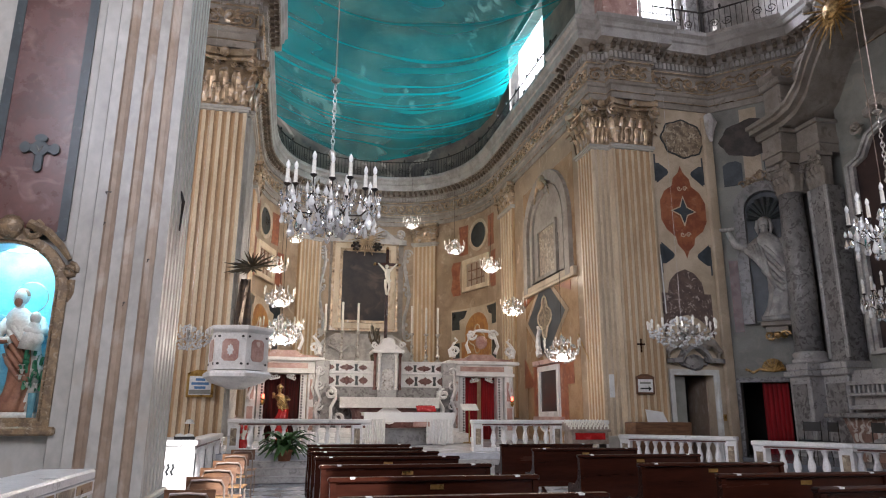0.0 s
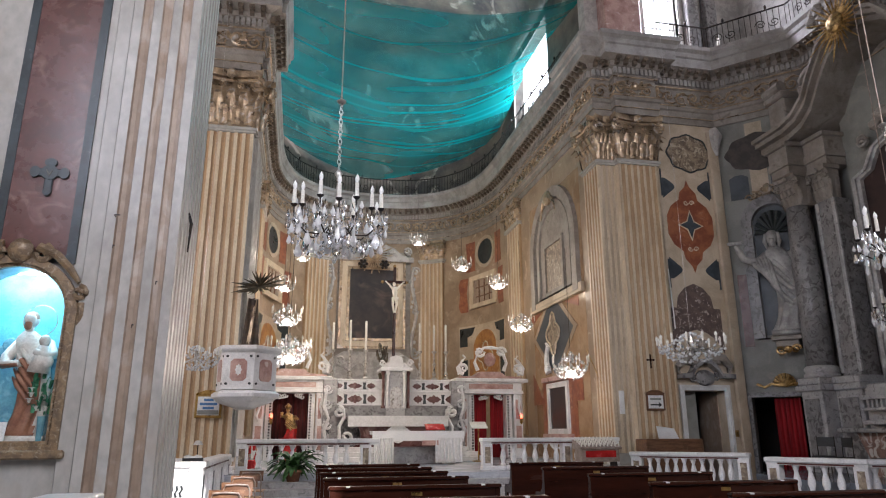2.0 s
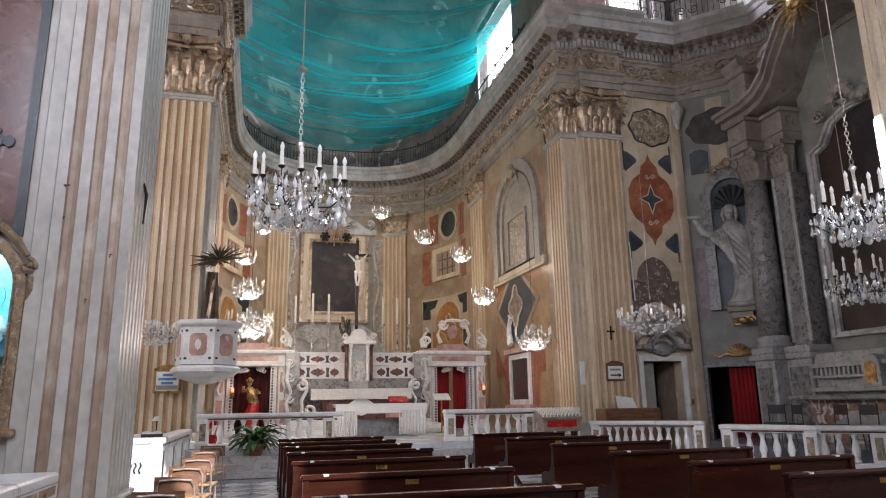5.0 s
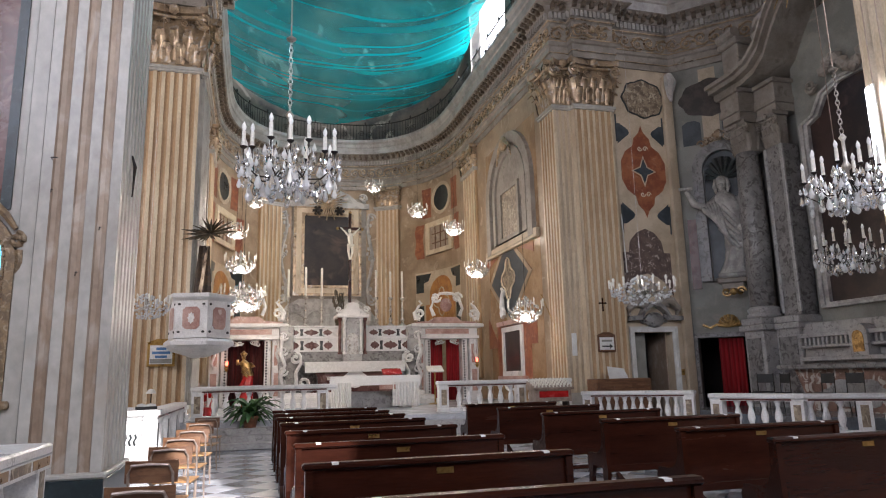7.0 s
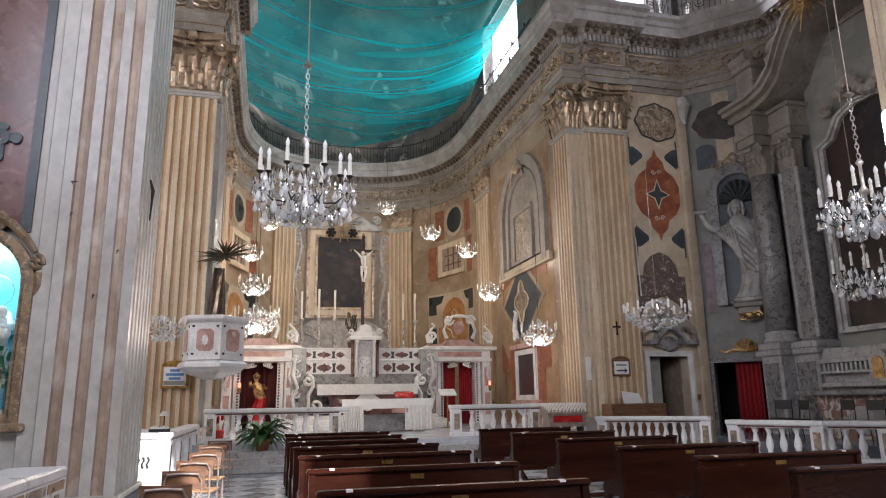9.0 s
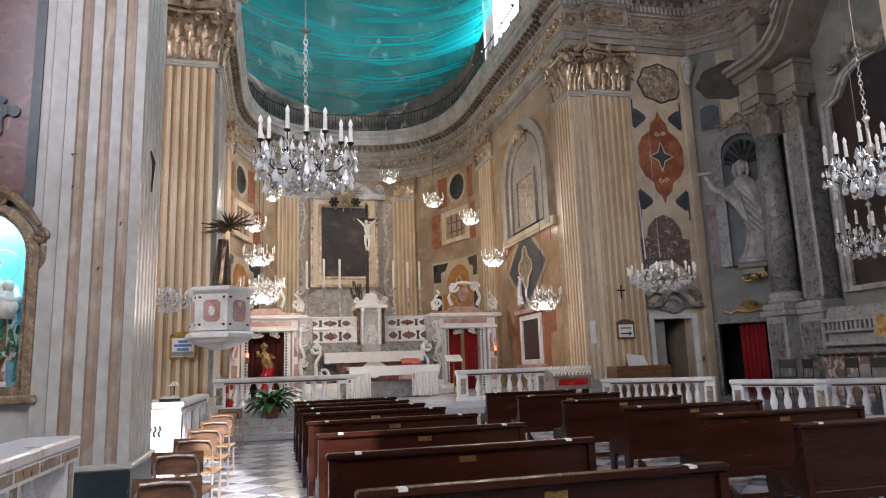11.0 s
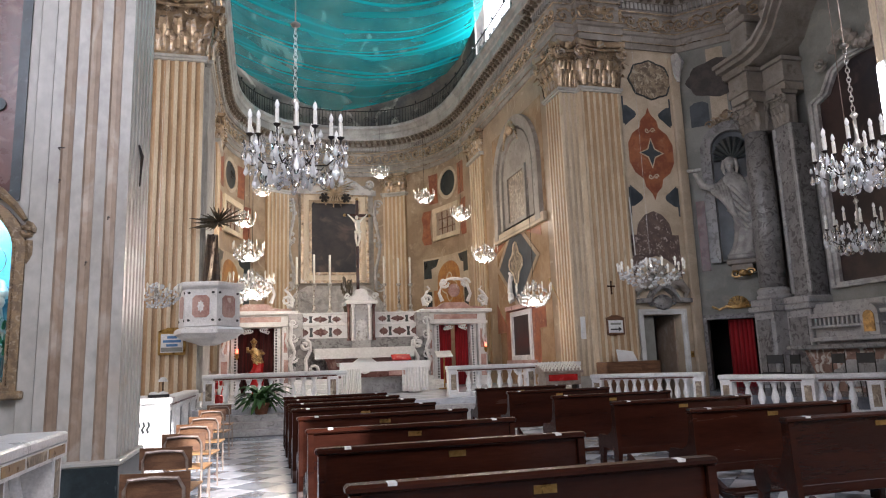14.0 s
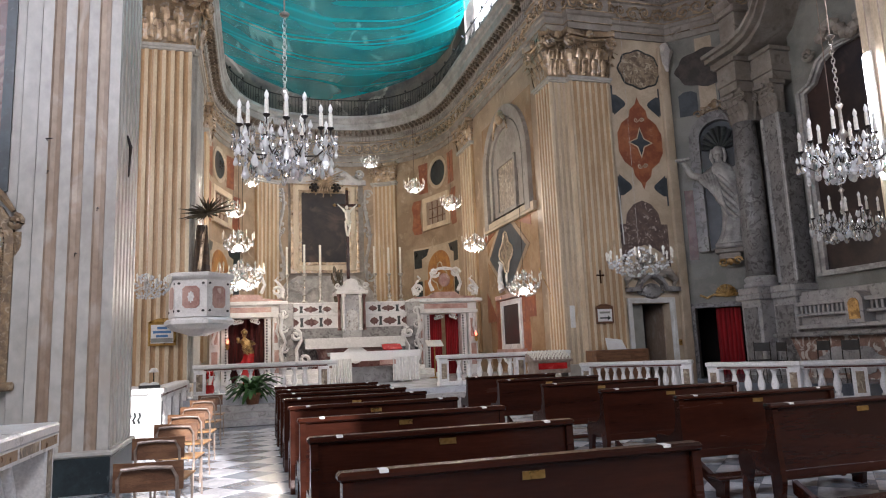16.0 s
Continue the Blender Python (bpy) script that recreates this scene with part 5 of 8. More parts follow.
def build_side_portal(s):
    t = thing("altar_portal", "white and pink marble doorway beside the high altar with scroll pediment", "doorway", pose(AX + (3.5 if s > 0 else -3.78), 25.0, FLOOR_C), group="altar portals")
    for k in (-1, 1):
        bm = BM()
        box(bm, k * 0.62 if k > 0 else -0.84, -0.15, 0, 0.84 if k > 0 else -0.62, 0.5, 2.3, 0.015)
        part("jamb", bm, M_MARBLE, t)
        for i in range(22):
            bm = BM()
            if i == 0:
                box(bm, -0.03, -0.02, -0.03, 0.03, 0.0, 0.03)
                bead = part("bead", bm, M_MARBLE_D, t, loc=(k * 0.69, -0.15, 0.15))
            else:
                bm.free()
                again(bead, pose(k * 0.69, -0.15, 0.15 + i * 0.098), t)
        bm = BM()
        box(bm, k * 1.05 - 0.17, -0.28, 0, k * 1.05 + 0.17, 0.5, 2.3, 0.02)
        part("pier", bm, M_MARBLE, t)
        bm = BM()
        prism(bm, rect(0.2, 0.8, k * 1.05, 0.75), -0.29, -0.27)
        prism(bm, rect(0.2, 0.7, k * 1.05, 1.75), -0.29, -0.27)
        part("inlay", bm, M_MARBLE_P, t)
        bm = BM()
        tube(bm, [(k * 1.05, -0.32, 1.3), (k * 1.12, -0.4, 1.5), (k * 1.02, -0.42, 1.8), (k * 1.1, -0.38, 2.1), (k * 1.05, -0.34, 2.28)], [0.03, 0.055, 0.05, 0.065, 0.04], 6)
        part("scroll", bm, M_MARBLE, t)
    bm = BM()
    box(bm, -1.25, -0.35, 2.3, 1.25, 0.5, 2.42, 0.015)
    box(bm, -1.2, -0.3, 2.42, 1.2, 0.5, 2.72, 0.01)
    part("lintel", bm, M_MARBLE, t)
    bm = BM()
    prism(bm, rect(1.7, 0.18, 0, 2.57), -0.315, -0.29)
    part("inlay", bm, M_MARBLE_P, t)
    bm = BM()
    box(bm, -1.42, -0.48, 2.72, 1.42, 0.5, 2.86, 0.03)
    part("cornice", bm, M_MARBLE, t)
    bm = BM()
    prism(bm, [(-1.25, 2.86), (1.25, 2.86), (1.2, 2.93), (0.6, 2.97), (0.4, 3.12), (-0.4, 3.12), (-0.6, 2.97), (-1.2, 2.93)], -0.25, 0.4)
    part("attic", bm, M_MARBLE_P, t)
    bm = BM()
    for k in (-1, 1):
        tube(bm, spiral(k * 1.05, 3.22, 0.2, 1.5, -0.3, -1.57, 18, k), [0.075 - 0.002 * i for i in range(18)], 6)
        tube(bm, [(k * 1.2, -0.3, 3.0), (k * 1.27, -0.3, 3.25), (k * 1.1, -0.3, 3.5), (k * 0.98, -0.3, 3.62), (k * 1.08, -0.3, 3.72)], [0.08, 0.07, 0.06, 0.05, 0.04], 6)
        tube(bm, [(k * 0.5, -0.3, 3.15), (k * 0.62, -0.3, 3.45), (k * 0.5, -0.3, 3.8), (k * 0.25, -0.3, 4.0), (0, -0.3, 4.02)], [0.08, 0.06, 0.06, 0.06, 0.07], 6)
        tube(bm, spiral(k * 0.42, 3.85, 0.2, 1.3, -0.32, 0, 14, k), 0.06, 5)
    part("pediment_scroll", bm, M_MARBLE, t)
    bm = BM()
    blob(bm, (0, -0.2, 3.58), (0.24, 0.1, 0.27), 2)
    part("cartouche", bm, M_MARBLE_P, t, "pink heart-shaped cartouche")
    bm = BM()
    for k in (-1, 1):
        for i in range(4):
            tube(bm, spiral(k * (0.2 + 0.07 * i), 2.2 - 0.02 * i, 0.1, 1, -0.2, 0.5 * i, 10, k), 0.025, 4)
    part("festoon", bm, M_MARBLE, t)
    # curtain in the opening
    c = thing("curtain", "red velvet curtain hanging in the altar doorway" if s > 0 else "red curtain in the altar doorway, coloured as in shade", "curtain", pose(AX + (3.5 if s > 0 else -3.78), 25.25, FLOOR_C), group="altar curtains")
    for k, (a, e) in enumerate(((-0.62, -0.06), (0.1, 0.62)) if s > 0 else ((-0.62, 0.62),)):
        bm = BM()
        n = 30
        lo = [bm.verts.new((a + (e - a) * i / n, 0.05 * math.sin(i * 1.5 + k), 0.02)) for i in range(n + 1)]
        hi = [bm.verts.new((a + (e - a) * i / n, 0.035 * math.sin(i * 1.5 + k), 2.29)) for i in range(n + 1)]
        for i in range(n):
            bm.faces.new((lo[i], lo[i + 1], hi[i + 1], hi[i]))
        ob = part("drape", bm, M_CURTAIN if s > 0 else M_CURTAIN_D, c, smooth=True)
        sol = ob.modifiers.new("thickness", 'SOLIDIFY')
        sol.thickness = 0.012


build_side_portal(1)
build_side_portal(-1)


def candlestick(x, y, z, h, wax, label="tall silver candlestick with a long white candle"):
    t = thing("candlestick", label, "candlestick", pose(x, y, z), group="altar candlesticks")
    bm = BM()
    lathe(bm, [(0.13, 0), (0.13, 0.04), (0.07, 0.09), (0.05, 0.16), (0.085, 0.24), (0.04, 0.32), (0.035, h * 0.45), (0.07, h * 0.55), (0.035, h * 0.62), (0.03, h * 0.88), (0.09, h * 0.96), (0.09, h)], 12)
    part("stem", bm, M_SILVER, t, smooth=True)
    bm = BM()
    lathe(bm, [(0.042, h), (0.04, h + wax - 0.02), (0.01, h + wax)], 10)
    part("candle", bm, M_WAX, t, "white wax candle", smooth=True)
    return t


for i, (x, w_) in enumerate(((1.28, 1.0), (1.9, 1.1), (2.48, 1.08), (4.5, 1.05), (5.05, 1.0), (5.5, 1.02))):
    candlestick(x, 25.05, 3.345, 1.08, w_)


def build_crucifix():
    m = pose(AX - 0.2, 24.6, 0)
    t = thing("crucifix", "tall dark wooden cross behind the tabernacle", "crucifix", m)
    bm = BM()
    box(bm, -0.055, -0.045, 4.17, 0.055, 0.045, 7.5, 0.01)
    part("post", bm, M_WOOD, t)
    bm = BM()
    box(bm, -0.42, -0.04, 6.88, 0.42, 0.04, 6.98, 0.01)
    part("arm", bm, M_WOOD, t)
    for x, z in ((-0.46, 6.93), (0.46, 6.93), (0, 7.55)):
        bm = BM()
        blob(bm, (x, 0, z), (0.07, 0.05, 0.07), 1)
        part("finial", bm, M_GOLD, t)
    bm = BM()
    for k in (-1, 1):
        tube(bm, [(k * 0.08, -0.09, 6.66), (k * 0.2, -0.09, 6.8), (k * 0.36, -0.07, 6.95)], [0.05, 0.035, 0.022], 6)
        tube(bm, [(k * 0.05, -0.09, 6.3), (k * 0.07, -0.14, 6.05), (k * 0.02, -0.08, 5.75)], [0.062, 0.048, 0.028], 6)
    tube(bm, [(0, -0.08, 6.72), (0, -0.1, 6.55), (0.02, -0.09, 6.36), (0.01, -0.09, 6.26)], [0.085, 0.105, 0.08, 0.085], 8)
    tube(bm, [(-0.1, -0.1, 6.3), (0.02, -0.16, 6.24), (0.12, -0.1, 6.3)], [0.05, 0.06, 0.05], 6)
    blob(bm, (-0.03, -0.12, 6.82), (0.065, 0.07, 0.085), 2)
    single("crucifix_figure", bm, M_WAX, "pale carved figure on the dark cross", "statue", m, smooth=True)


build_crucifix()


# ---- balustrades ----
M_YELLOW_B = mat("yellow_breccia", (0.42, 0.27, 0.11), (0.17, 0.09, 0.05), 9.0, 0.3, 0.03, contrast=0.9)
BALUSTER = None


def baluster_mesh():
    global BALUSTER
    if BALUSTER is None:
        bm = BM()
        lathe(bm, [(0.07, 0), (0.07, 0.05), (0.045, 0.07), (0.05, 0.1), (0.078, 0.2), (0.07, 0.28), (0.04, 0.4), (0.036, 0.44), (0.055, 0.47), (0.055, 0.5), (0.07, 0.51), (0.07, 0.55)], 10)
        for f in bm.faces:
            f.smooth = True
        BALUSTER = bpy.data.meshes.new("baluster")
        bm.to_mesh(BALUSTER)
        bm.free()
        BALUSTER.materials.append(M_MARBLE)
    return BALUSTER


def balustrade(label, a, c, z0, h, posts=(0.0, 1.0), pitch=0.26, inlay=None, group="", width=0.26):
    """A marble balustrade from a to c in plan."""
    a, c = Vector(a), Vector(c)
    L = (c - a).length
    ang = math.degrees(math.atan2(c.y - a.y, c.x - a.x))
    t = thing("balustrade", label, "balustrade", pose(a.x, a.y, z0, 0, 0, ang), group=group)
    w = width / 2
    bm = BM()
    box(bm, -0.14, -w, 0, L + 0.14, w, 0.1, 0.012)
    part("plinth", bm, M_MARBLE, t)
    bm = BM()
    box(bm, -0.16, -w - 0.02, h - 0.1, L + 0.16, w + 0.02, h, 0.02)
    box(bm, -0.14, -w + 0.02, h - 0.15, L + 0.14, w - 0.02, h - 0.1)
    part("handrail", bm, M_MARBLE, t)
    for side in (-1, 1):
        bm = BM()
        if width > 0.4:
            bm.free()
            for q in range(8):
                x0 = -0.1 + q * (L + 0.2) / 8
                bm = BM()
                box(bm, x0 + 0.03, side * (w + 0.02) - 0.004, h - 0.19, x0 + (L + 0.2) / 8 - 0.03, side * (w + 0.02) + 0.004, h - 0.11)
                part("rail_inlay", bm, M_YELLOW_B if q % 2 else M_INLAY_B, t, "yellow-brown inlaid piece")
            bm = BM()
            box(bm, -0.14, side * (w + 0.01) - 0.01, h - 0.22, L + 0.14, side * (w + 0.01) + 0.008, h - 0.1)
            part("rail_fascia", bm, M_MARBLE, t)
            continue
        box(bm, 0.1, side * (w - 0.02) - 0.004, h - 0.14, L - 0.1, side * (w - 0.02) + 0.004, h - 0.108)
        part("rail_inlay", bm, M_MARBLE_R, t)
    xs = [p * L for p in posts]
    for x in xs:
        bm = BM()
        box(bm, x - 0.13, -w + 0.015, 0.1, x + 0.13, w - 0.015, h - 0.15, 0.01)
        post = part("post", bm, M_MARBLE, t)
        for side in (-1, 1):
            bm = BM()
            yy = side * (w - 0.01)
            box(bm, x - 0.07, min(yy, yy - side * 0.01), 0.17, x + 0.07, max(yy, yy - side * 0.01), h - 0.22)
            part("post_inlay", bm, inlay or M_INLAY_B, t)
    hb = h - 0.25
    n = max(1, int(L / pitch))
    for i in range(n):
        x = (i + 0.5) * L / n
        if any(abs(x - q) < 0.22 for q in xs):
            continue
        o = new("baluster", baluster_mesh())
        o.parent = t
        o.matrix_basis = Matrix.Translation((x, 0, 0.1)) @ Matrix.Diagonal((1, 1, hb / 0.55, 1))
    return t


balustrade("white marble chancel rail with inlaid posts", (-1.1, 17.2), (1.98, 17.2), FLOOR_C, 0.78, (0.0, 0.94), 0.24, group="chancel rails")
balustrade("white marble chancel rail with inlaid posts", (4.86, 17.2), (8.3, 17.2), FLOOR_C, 0.78, (0.0, 0.62, 1.0), 0.27, group="chancel rails")
balustrade("white marble balustrade before the sacristy door", (8.65, 16.55), (10.45, 14.78), 0.15, 0.83, (0.0, 1.0), 0.2, group="side chapel rails")
balustrade("white marble balustrade of the side chapel with inlaid rail", (9.92, 13.0), (10.66, 11.5), 0.15, 0.8, (0.0, 1.0), 0.26, group="side chapel rails")
balustrade("white marble balustrade of the side chapel with inlaid rail", (10.7, 11.45), (12.2, 10.0), 0.15, 0.8, (0.5,), 0.26, group="side chapel rails")
balustrade("white marble rail of the chapel opposite", (-1.5, 12.75), (-1.47, 16.9), 0.12, 0.88, (0.0, 0.33, 0.66, 1.0), 0.24, M_MARBLE_D, group="side chapel rails")
t_ = balustrade("white marble rail of the chapel opposite", (-2.6, 12.6), (-1.75, 12.6), 0.12, 0.88, (0.0,), 0.24, M_MARBLE_D, group="side chapel rails")
bm = BM()
box(bm, 0.14, -0.1, 0.1, 0.98, 0.1, 0.73, 0.01)
part("panel", bm, M_MARBLE, t_)
for k in range(4):
    bm = BM()
    tube(bm, [(0.68 + 0.075 * k, -0.105, 0.32), (0.655 + 0.075 * k, -0.105, 0.38), (0.69 + 0.075 * k, -0.105, 0.44), (0.67 + 0.075 * k, -0.105, 0.5)], 0.02, 5)
    part("inlay", bm, M_MARBLE_D, t_)
balustrade("near marble balustrade with brown and black inlaid rail", (-1.88, 3.0), (-1.88, 7.2), 0.0, 0.92, (0.3, 0.66, 1.0), 0.27, group="side chapel rails", width=0.46)


# ---- front altar ----
def build_front_altar():
    t = thing("altar_table", "white marble altar table facing the people", "altar", pose(AX + 0.05, 21.0, FLOOR_C))
    for k in (-1, 1):
        bm = BM()
        box(bm, k * 1.0 - 0.16, -0.28, 0, k * 1.0 + 0.16, 0.4, 0.86, 0.02)
        leg = part("leg", bm, M_MARBLE, t)
        bm = BM()
        box(bm, k * 1.0 - 0.09, -0.292, 0.16, k * 1.0 + 0.09, -0.278, 0.7, 0.004)
        part("inlay", bm, M_MARBLE_M, leg)
    bm = BM()
    box(bm, -0.84, 0.2, 0, 0.84, 0.3, 0.5, 0.01)
    part("back_panel", bm, M_MARBLE_M, t, "grey marble lower panel")
    bm = BM()
    box(bm, -1.36, -0.42, 0.86, 1.36, 0.55, 0.95, 0.015)
    part("top", bm, M_MARBLE, t)
    c = thing("altar_cloth", "white altar cloth with lace ends hanging over the front", "cloth", pose(AX + 0.05, 21.0, FLOOR_C))
    bm = BM()
    box(bm, -1.38, -0.44, 0.952, 1.38, 0.57, 0.965)
    box(bm, -1.38, -0.45, 0.68, 1.38, -0.435, 0.965)
    part("cloth", bm, M_WHITE, c)
    for a, e in ((-1.34, -0.74), (0.5, 1.34)):
        bm = BM()
        n = 40
        lo = [bm.verts.new((a + (e - a) * i / n, -0.48 - 0.035 * math.sin(i * 1.35), 0.06)) for i in range(n + 1)]
        hi = [bm.verts.new((a + (e - a) * i / n, -0.47 - 0.015 * math.sin(i * 1.35), 0.76)) for i in range(n + 1)]
        for i in range(n):
            bm.faces.new((lo[i], lo[i + 1], hi[i + 1], hi[i]))
        ob = part("lace", bm, M_LACE, c, "grey-white lace fall")
        sol = ob.modifiers.new("thickness", 'SOLIDIFY')
        sol.thickness = 0.008
    b = thing("missal_stand", "small wooden stand with a red missal on the altar", "book stand", pose(AX + 0.62, 21.0, FLOOR_C + 0.967))
    bm = BM()
    prism(bm, [(-0.16, 0), (0.16, 0), (0.16, 0.22), (0.12, 0.22), (-0.16, 0.05)], -0.22, 0.22, frame_of=lambda a, y, c: (y, a, c))
    part("stand", bm, M_WOODB, b)
    bm = BM()
    box(bm, -0.3, -0.19, 0.05, 0.3, 0.15, 0.09, 0.01)
    part("missal", bm, M_REDPL, b, "red covered missal", loc=pose(0, 0, 0.06, 28))
    b = thing("red_runner", "folded red cloth strip on the altar front", "cloth", pose(AX + 0.4, 20.5, FLOOR_C + 0.55))
    bm = BM()
    box(bm, -0.25, 0.02, 0.0, 0.25, 0.03, 0.14, 0.004)
    part("cloth", bm, M_MARBLE_P, b)
    l = thing("lectern", "slim metal lectern with a book rest in the chancel", "lectern", pose(6.0, 22.3, FLOOR_C))
    bm = BM()
    tube(bm, [(0, 0, 0), (0, 0, 1.1)], 0.025, 8)
    lathe(bm, [(0.2, 0), (0.2, 0.03), (0.05, 0.05)], 14)
    part("stem", bm, M_BRASS, l)
    bm = BM()
    box(bm, -0.28, -0.2, -0.02, 0.28, 0.2, 0.02, 0.005)
    part("book_rest", bm, M_PAINT_W, l, loc=pose(0, 0, 1.15, 30))


build_front_altar()


# ---- flat wall by the sacristy door ----
M_BRECCIA_D = mat("dark_breccia", (0.19, 0.135, 0.115), (0.085, 0.062, 0.056), 4.0, 0.4, 0.05, contrast=0.9, spots=((0.42, 0.36, 0.32), 9.0, 0.58, 0.63))


def build_door_wall():
    y = 18.05
    w = thing("wall_decoration", "cream wall with brown breccia and russet inlays", "wall panels", kind="structure")

    def put(nm, outline, o, m_, label=""):
        bm = BM()
        prism(bm, outline, y - o, y - 0.003)
        part(nm, bm, m_, w, label)

    put("oval_panel", oval(0.72, 0.6, 12.0, 10.1, 32, 8, 0.05), 0.02, M_INLAY_B, "brown breccia oval")
    bm = BM()
    ring(bm, oval(0.77, 0.65, 12.0, 10.1, 32, 8, 0.05), oval(0.72, 0.6, 12.0, 10.1, 32, 8, 0.05), y - 0.028, y - 0.003)
    part("oval_border", bm, M_MARBLE_D, w)
    put("lozenge", ogee(1.56, 3.0, 11.82, 7.66), 0.02, M_INLAY_R, "russet ogee lozenge")
    bm = BM()
    ring(bm, star4(0.44, 11.82, 7.66, 0.42, 1.15), star4(0.37, 11.82, 7.66, 0.40, 1.15), y - 0.035, y - 0.02)
    part("star_border", bm, M_CREAM, w)
    put("star", star4(0.37, 11.82, 7.66, 0.40, 1.15), 0.03, M_INLAY_S, "dark four-pointed star")
    for z in (8.4, 6.9):
        bm = BM()
        for k in (-1, 1):
            tube(bm, spiral(11.82 + k * 0.1, z, 0.09, 1.2, y - 0.03, 0, 12, k), 0.018, 4)
        part("scroll", bm, M_CREAM, w)
    for zc, up in ((8.95, 1), (6.2, -1)):
        for k in (-1, 1):
            x = (12.6 if k > 0 else 10.98)
            put("inlay", [(x, zc - 0.42 * up), (x, zc + 0.25 * up), (x - k * 0.1, zc + 0.25 * up)] + [(x - k * (0.12 + 0.3 * math.sin(math.pi * i / 6)), zc + 0.22 * up - up * 0.5 * i / 6) for i in range(1, 6)], 0.018, M_INLAY_S, "slate blue corner inlay")
            put("inlay", rect(0.05, 0.9, x + k * 0.03, zc + 0.1 * up), 0.015, M_INLAY_S)
    # breccia panel with its arched top over the door
    put("panel", [(10.86, 3.7), (11.05, 4.1), (11.3, 4.3), (11.65, 4.4), (12.0, 4.3), (12.3, 4.1), (12.52, 3.7), (12.52, 5.05), (12.3, 5.05), (12.24, 5.4), (12.0, 5.68), (11.7, 5.8), (11.4, 5.68), (11.14, 5.4), (11.08, 5.05), (10.86, 5.05)], 0.02, M_BRECCIA_D, "dark veined breccia panel with arched head")
    # corner strip with a hanging bracket
    bm = BM()
    box(bm, 12.7, 17.9, 0.0, 13.0, 18.048, 10.9, 0.02)
    part("corner_strip", bm, M_CREAM, w)
    bm = BM()
    tube(bm, [(12.85, 17.82, 10.9), (12.85, 17.72, 10.6), (12.85, 17.8, 10.3), (12.85, 17.76, 10.0)], [0.14, 0.2, 0.12, 0.05], 7)
    blob(bm, (12.85, 17.68, 10.55), (0.14, 0.1, 0.18), 1)
    part("bracket", bm, M_PLASTER_W, w, "stucco bracket")
    # door
    d = thing("door_1", "doorway to the sacristy in a white moulded frame", "door", kind="structure")
    bm = BM()
    for (o, i, yy) in ((0.16, 0.09, 0.08), (0.09, 0.0, 0.045)):
        for x0, x1 in ((11.05 - o, 11.05 - i), (12.35 + i, 12.35 + o)):
            box(bm, x0, y - yy, 0, x1, y - 0.003, 2.62 + i)
        box(bm, 11.05 - o, y - yy, 2.62 + i, 12.35 + o, y - 0.003, 2.62 + o)
    part("door_frame", bm, M_PAINT_W, d, "white moulded frame")
    bm = BM()
    box(bm, 11.06, 18.35, 0.0, 11.6, 18.40, 2.6, 0.01)
    part("door_leaf", bm, M_GREYW, d, "grey half-open door leaf", )
    bm = BM()
    box(bm, 12.32, 18.4, 0, 12.36, 19.4, 2.6)
    part("door_leaf", bm, M_PIER_T, d, "folded door leaf")
    bm = BM()
    box(bm, 10.4, 18.5, 0, 10.5, 21, 3.2)
    box(bm, 12.6, 18.5, 0, 12.7, 21, 3.2)
    box(bm, 10.4, 21, 0, 12.7, 21.1, 3.2)
    box(bm, 10.4, 18.5, 3.2, 12.7, 21.1, 3.3)
    r = part("wall_sacristy", bm, M_GREYW)
    r["kind"] = "structure"
    p = thing("door_pediment", "grey stucco broken pediment with a cherub head over the door", "pediment", kind="structure")
    bm = BM()
    pts = [(10.85, 2.95), (11.2, 2.97), (11.35, 3.2), (11.6, 3.38), (11.8, 3.38), (12.05, 3.2), (12.2, 2.97), (12.6, 2.95)]
    for a, c in zip(pts, pts[1:]):
        prism(bm, [a, c, (c[0], c[1] + 0.13), (a[0], a[1] + 0.13)], y - 0.3, y - 0.003)
    part("moulding", bm, M_MARBLE_G, p)
    bm = BM()
    blob(bm, (11.7, y - 0.12, 2.98), (0.34, 0.1, 0.24), 2)
    for k in (-1, 1):
        tube(bm, spiral(11.7 + k * 0.38, 3.0, 0.13, 1.4, y - 0.12, 0, 14, k), 0.04, 5)
    part("cartouche", bm, M_MARBLE_G, p)
    bm = BM()
    blob(bm, (11.7, y - 0.16, 3.95), (0.15, 0.13, 0.17), 2)
    for k in (-1, 1):
        for i in range(4):
            blob(bm, (11.7 + k * (0.22 + 0.12 * i), y - 0.1, 3.78 - 0.05 * i), (0.12, 0.05, 0.09), 1)
        tube(bm, [(11.7 + k * 0.25, y - 0.15, 3.6), (11.7 + k * 0.6, y - 0.18, 3.55), (11.7 + k * 0.85, y - 0.15, 3.3), (11.7 + k * 0.8, y - 0.1, 3.12)], [0.13, 0.14, 0.1, 0.05], 7)
        blob(bm, (11.7 + k * 0.35, y - 0.15, 3.45), (0.22, 0.12, 0.14), 1)
    part("cherub_relief", bm, M_STONE, p)
    # small wall box, door bell
    bm = BM()
    box(bm, 12.5, y - 0.05, 1.32, 12.66, y - 0.003, 1.5, 0.008)
    single("wall_switch", bm, M_BRASS, "small brass switch plate by the door", "switch")
    # confessional desk and papers before the door
    k = thing("prayer_desk", "brown wooden desk standing by the pier", "desk", pose(9.75, 17.45, 0))
    bm = BM()
    box(bm, -0.5, -0.3, 0.0, 1.2, 0.3, 1.28, 0.02)
    part("body", bm, M_WOODB, k)
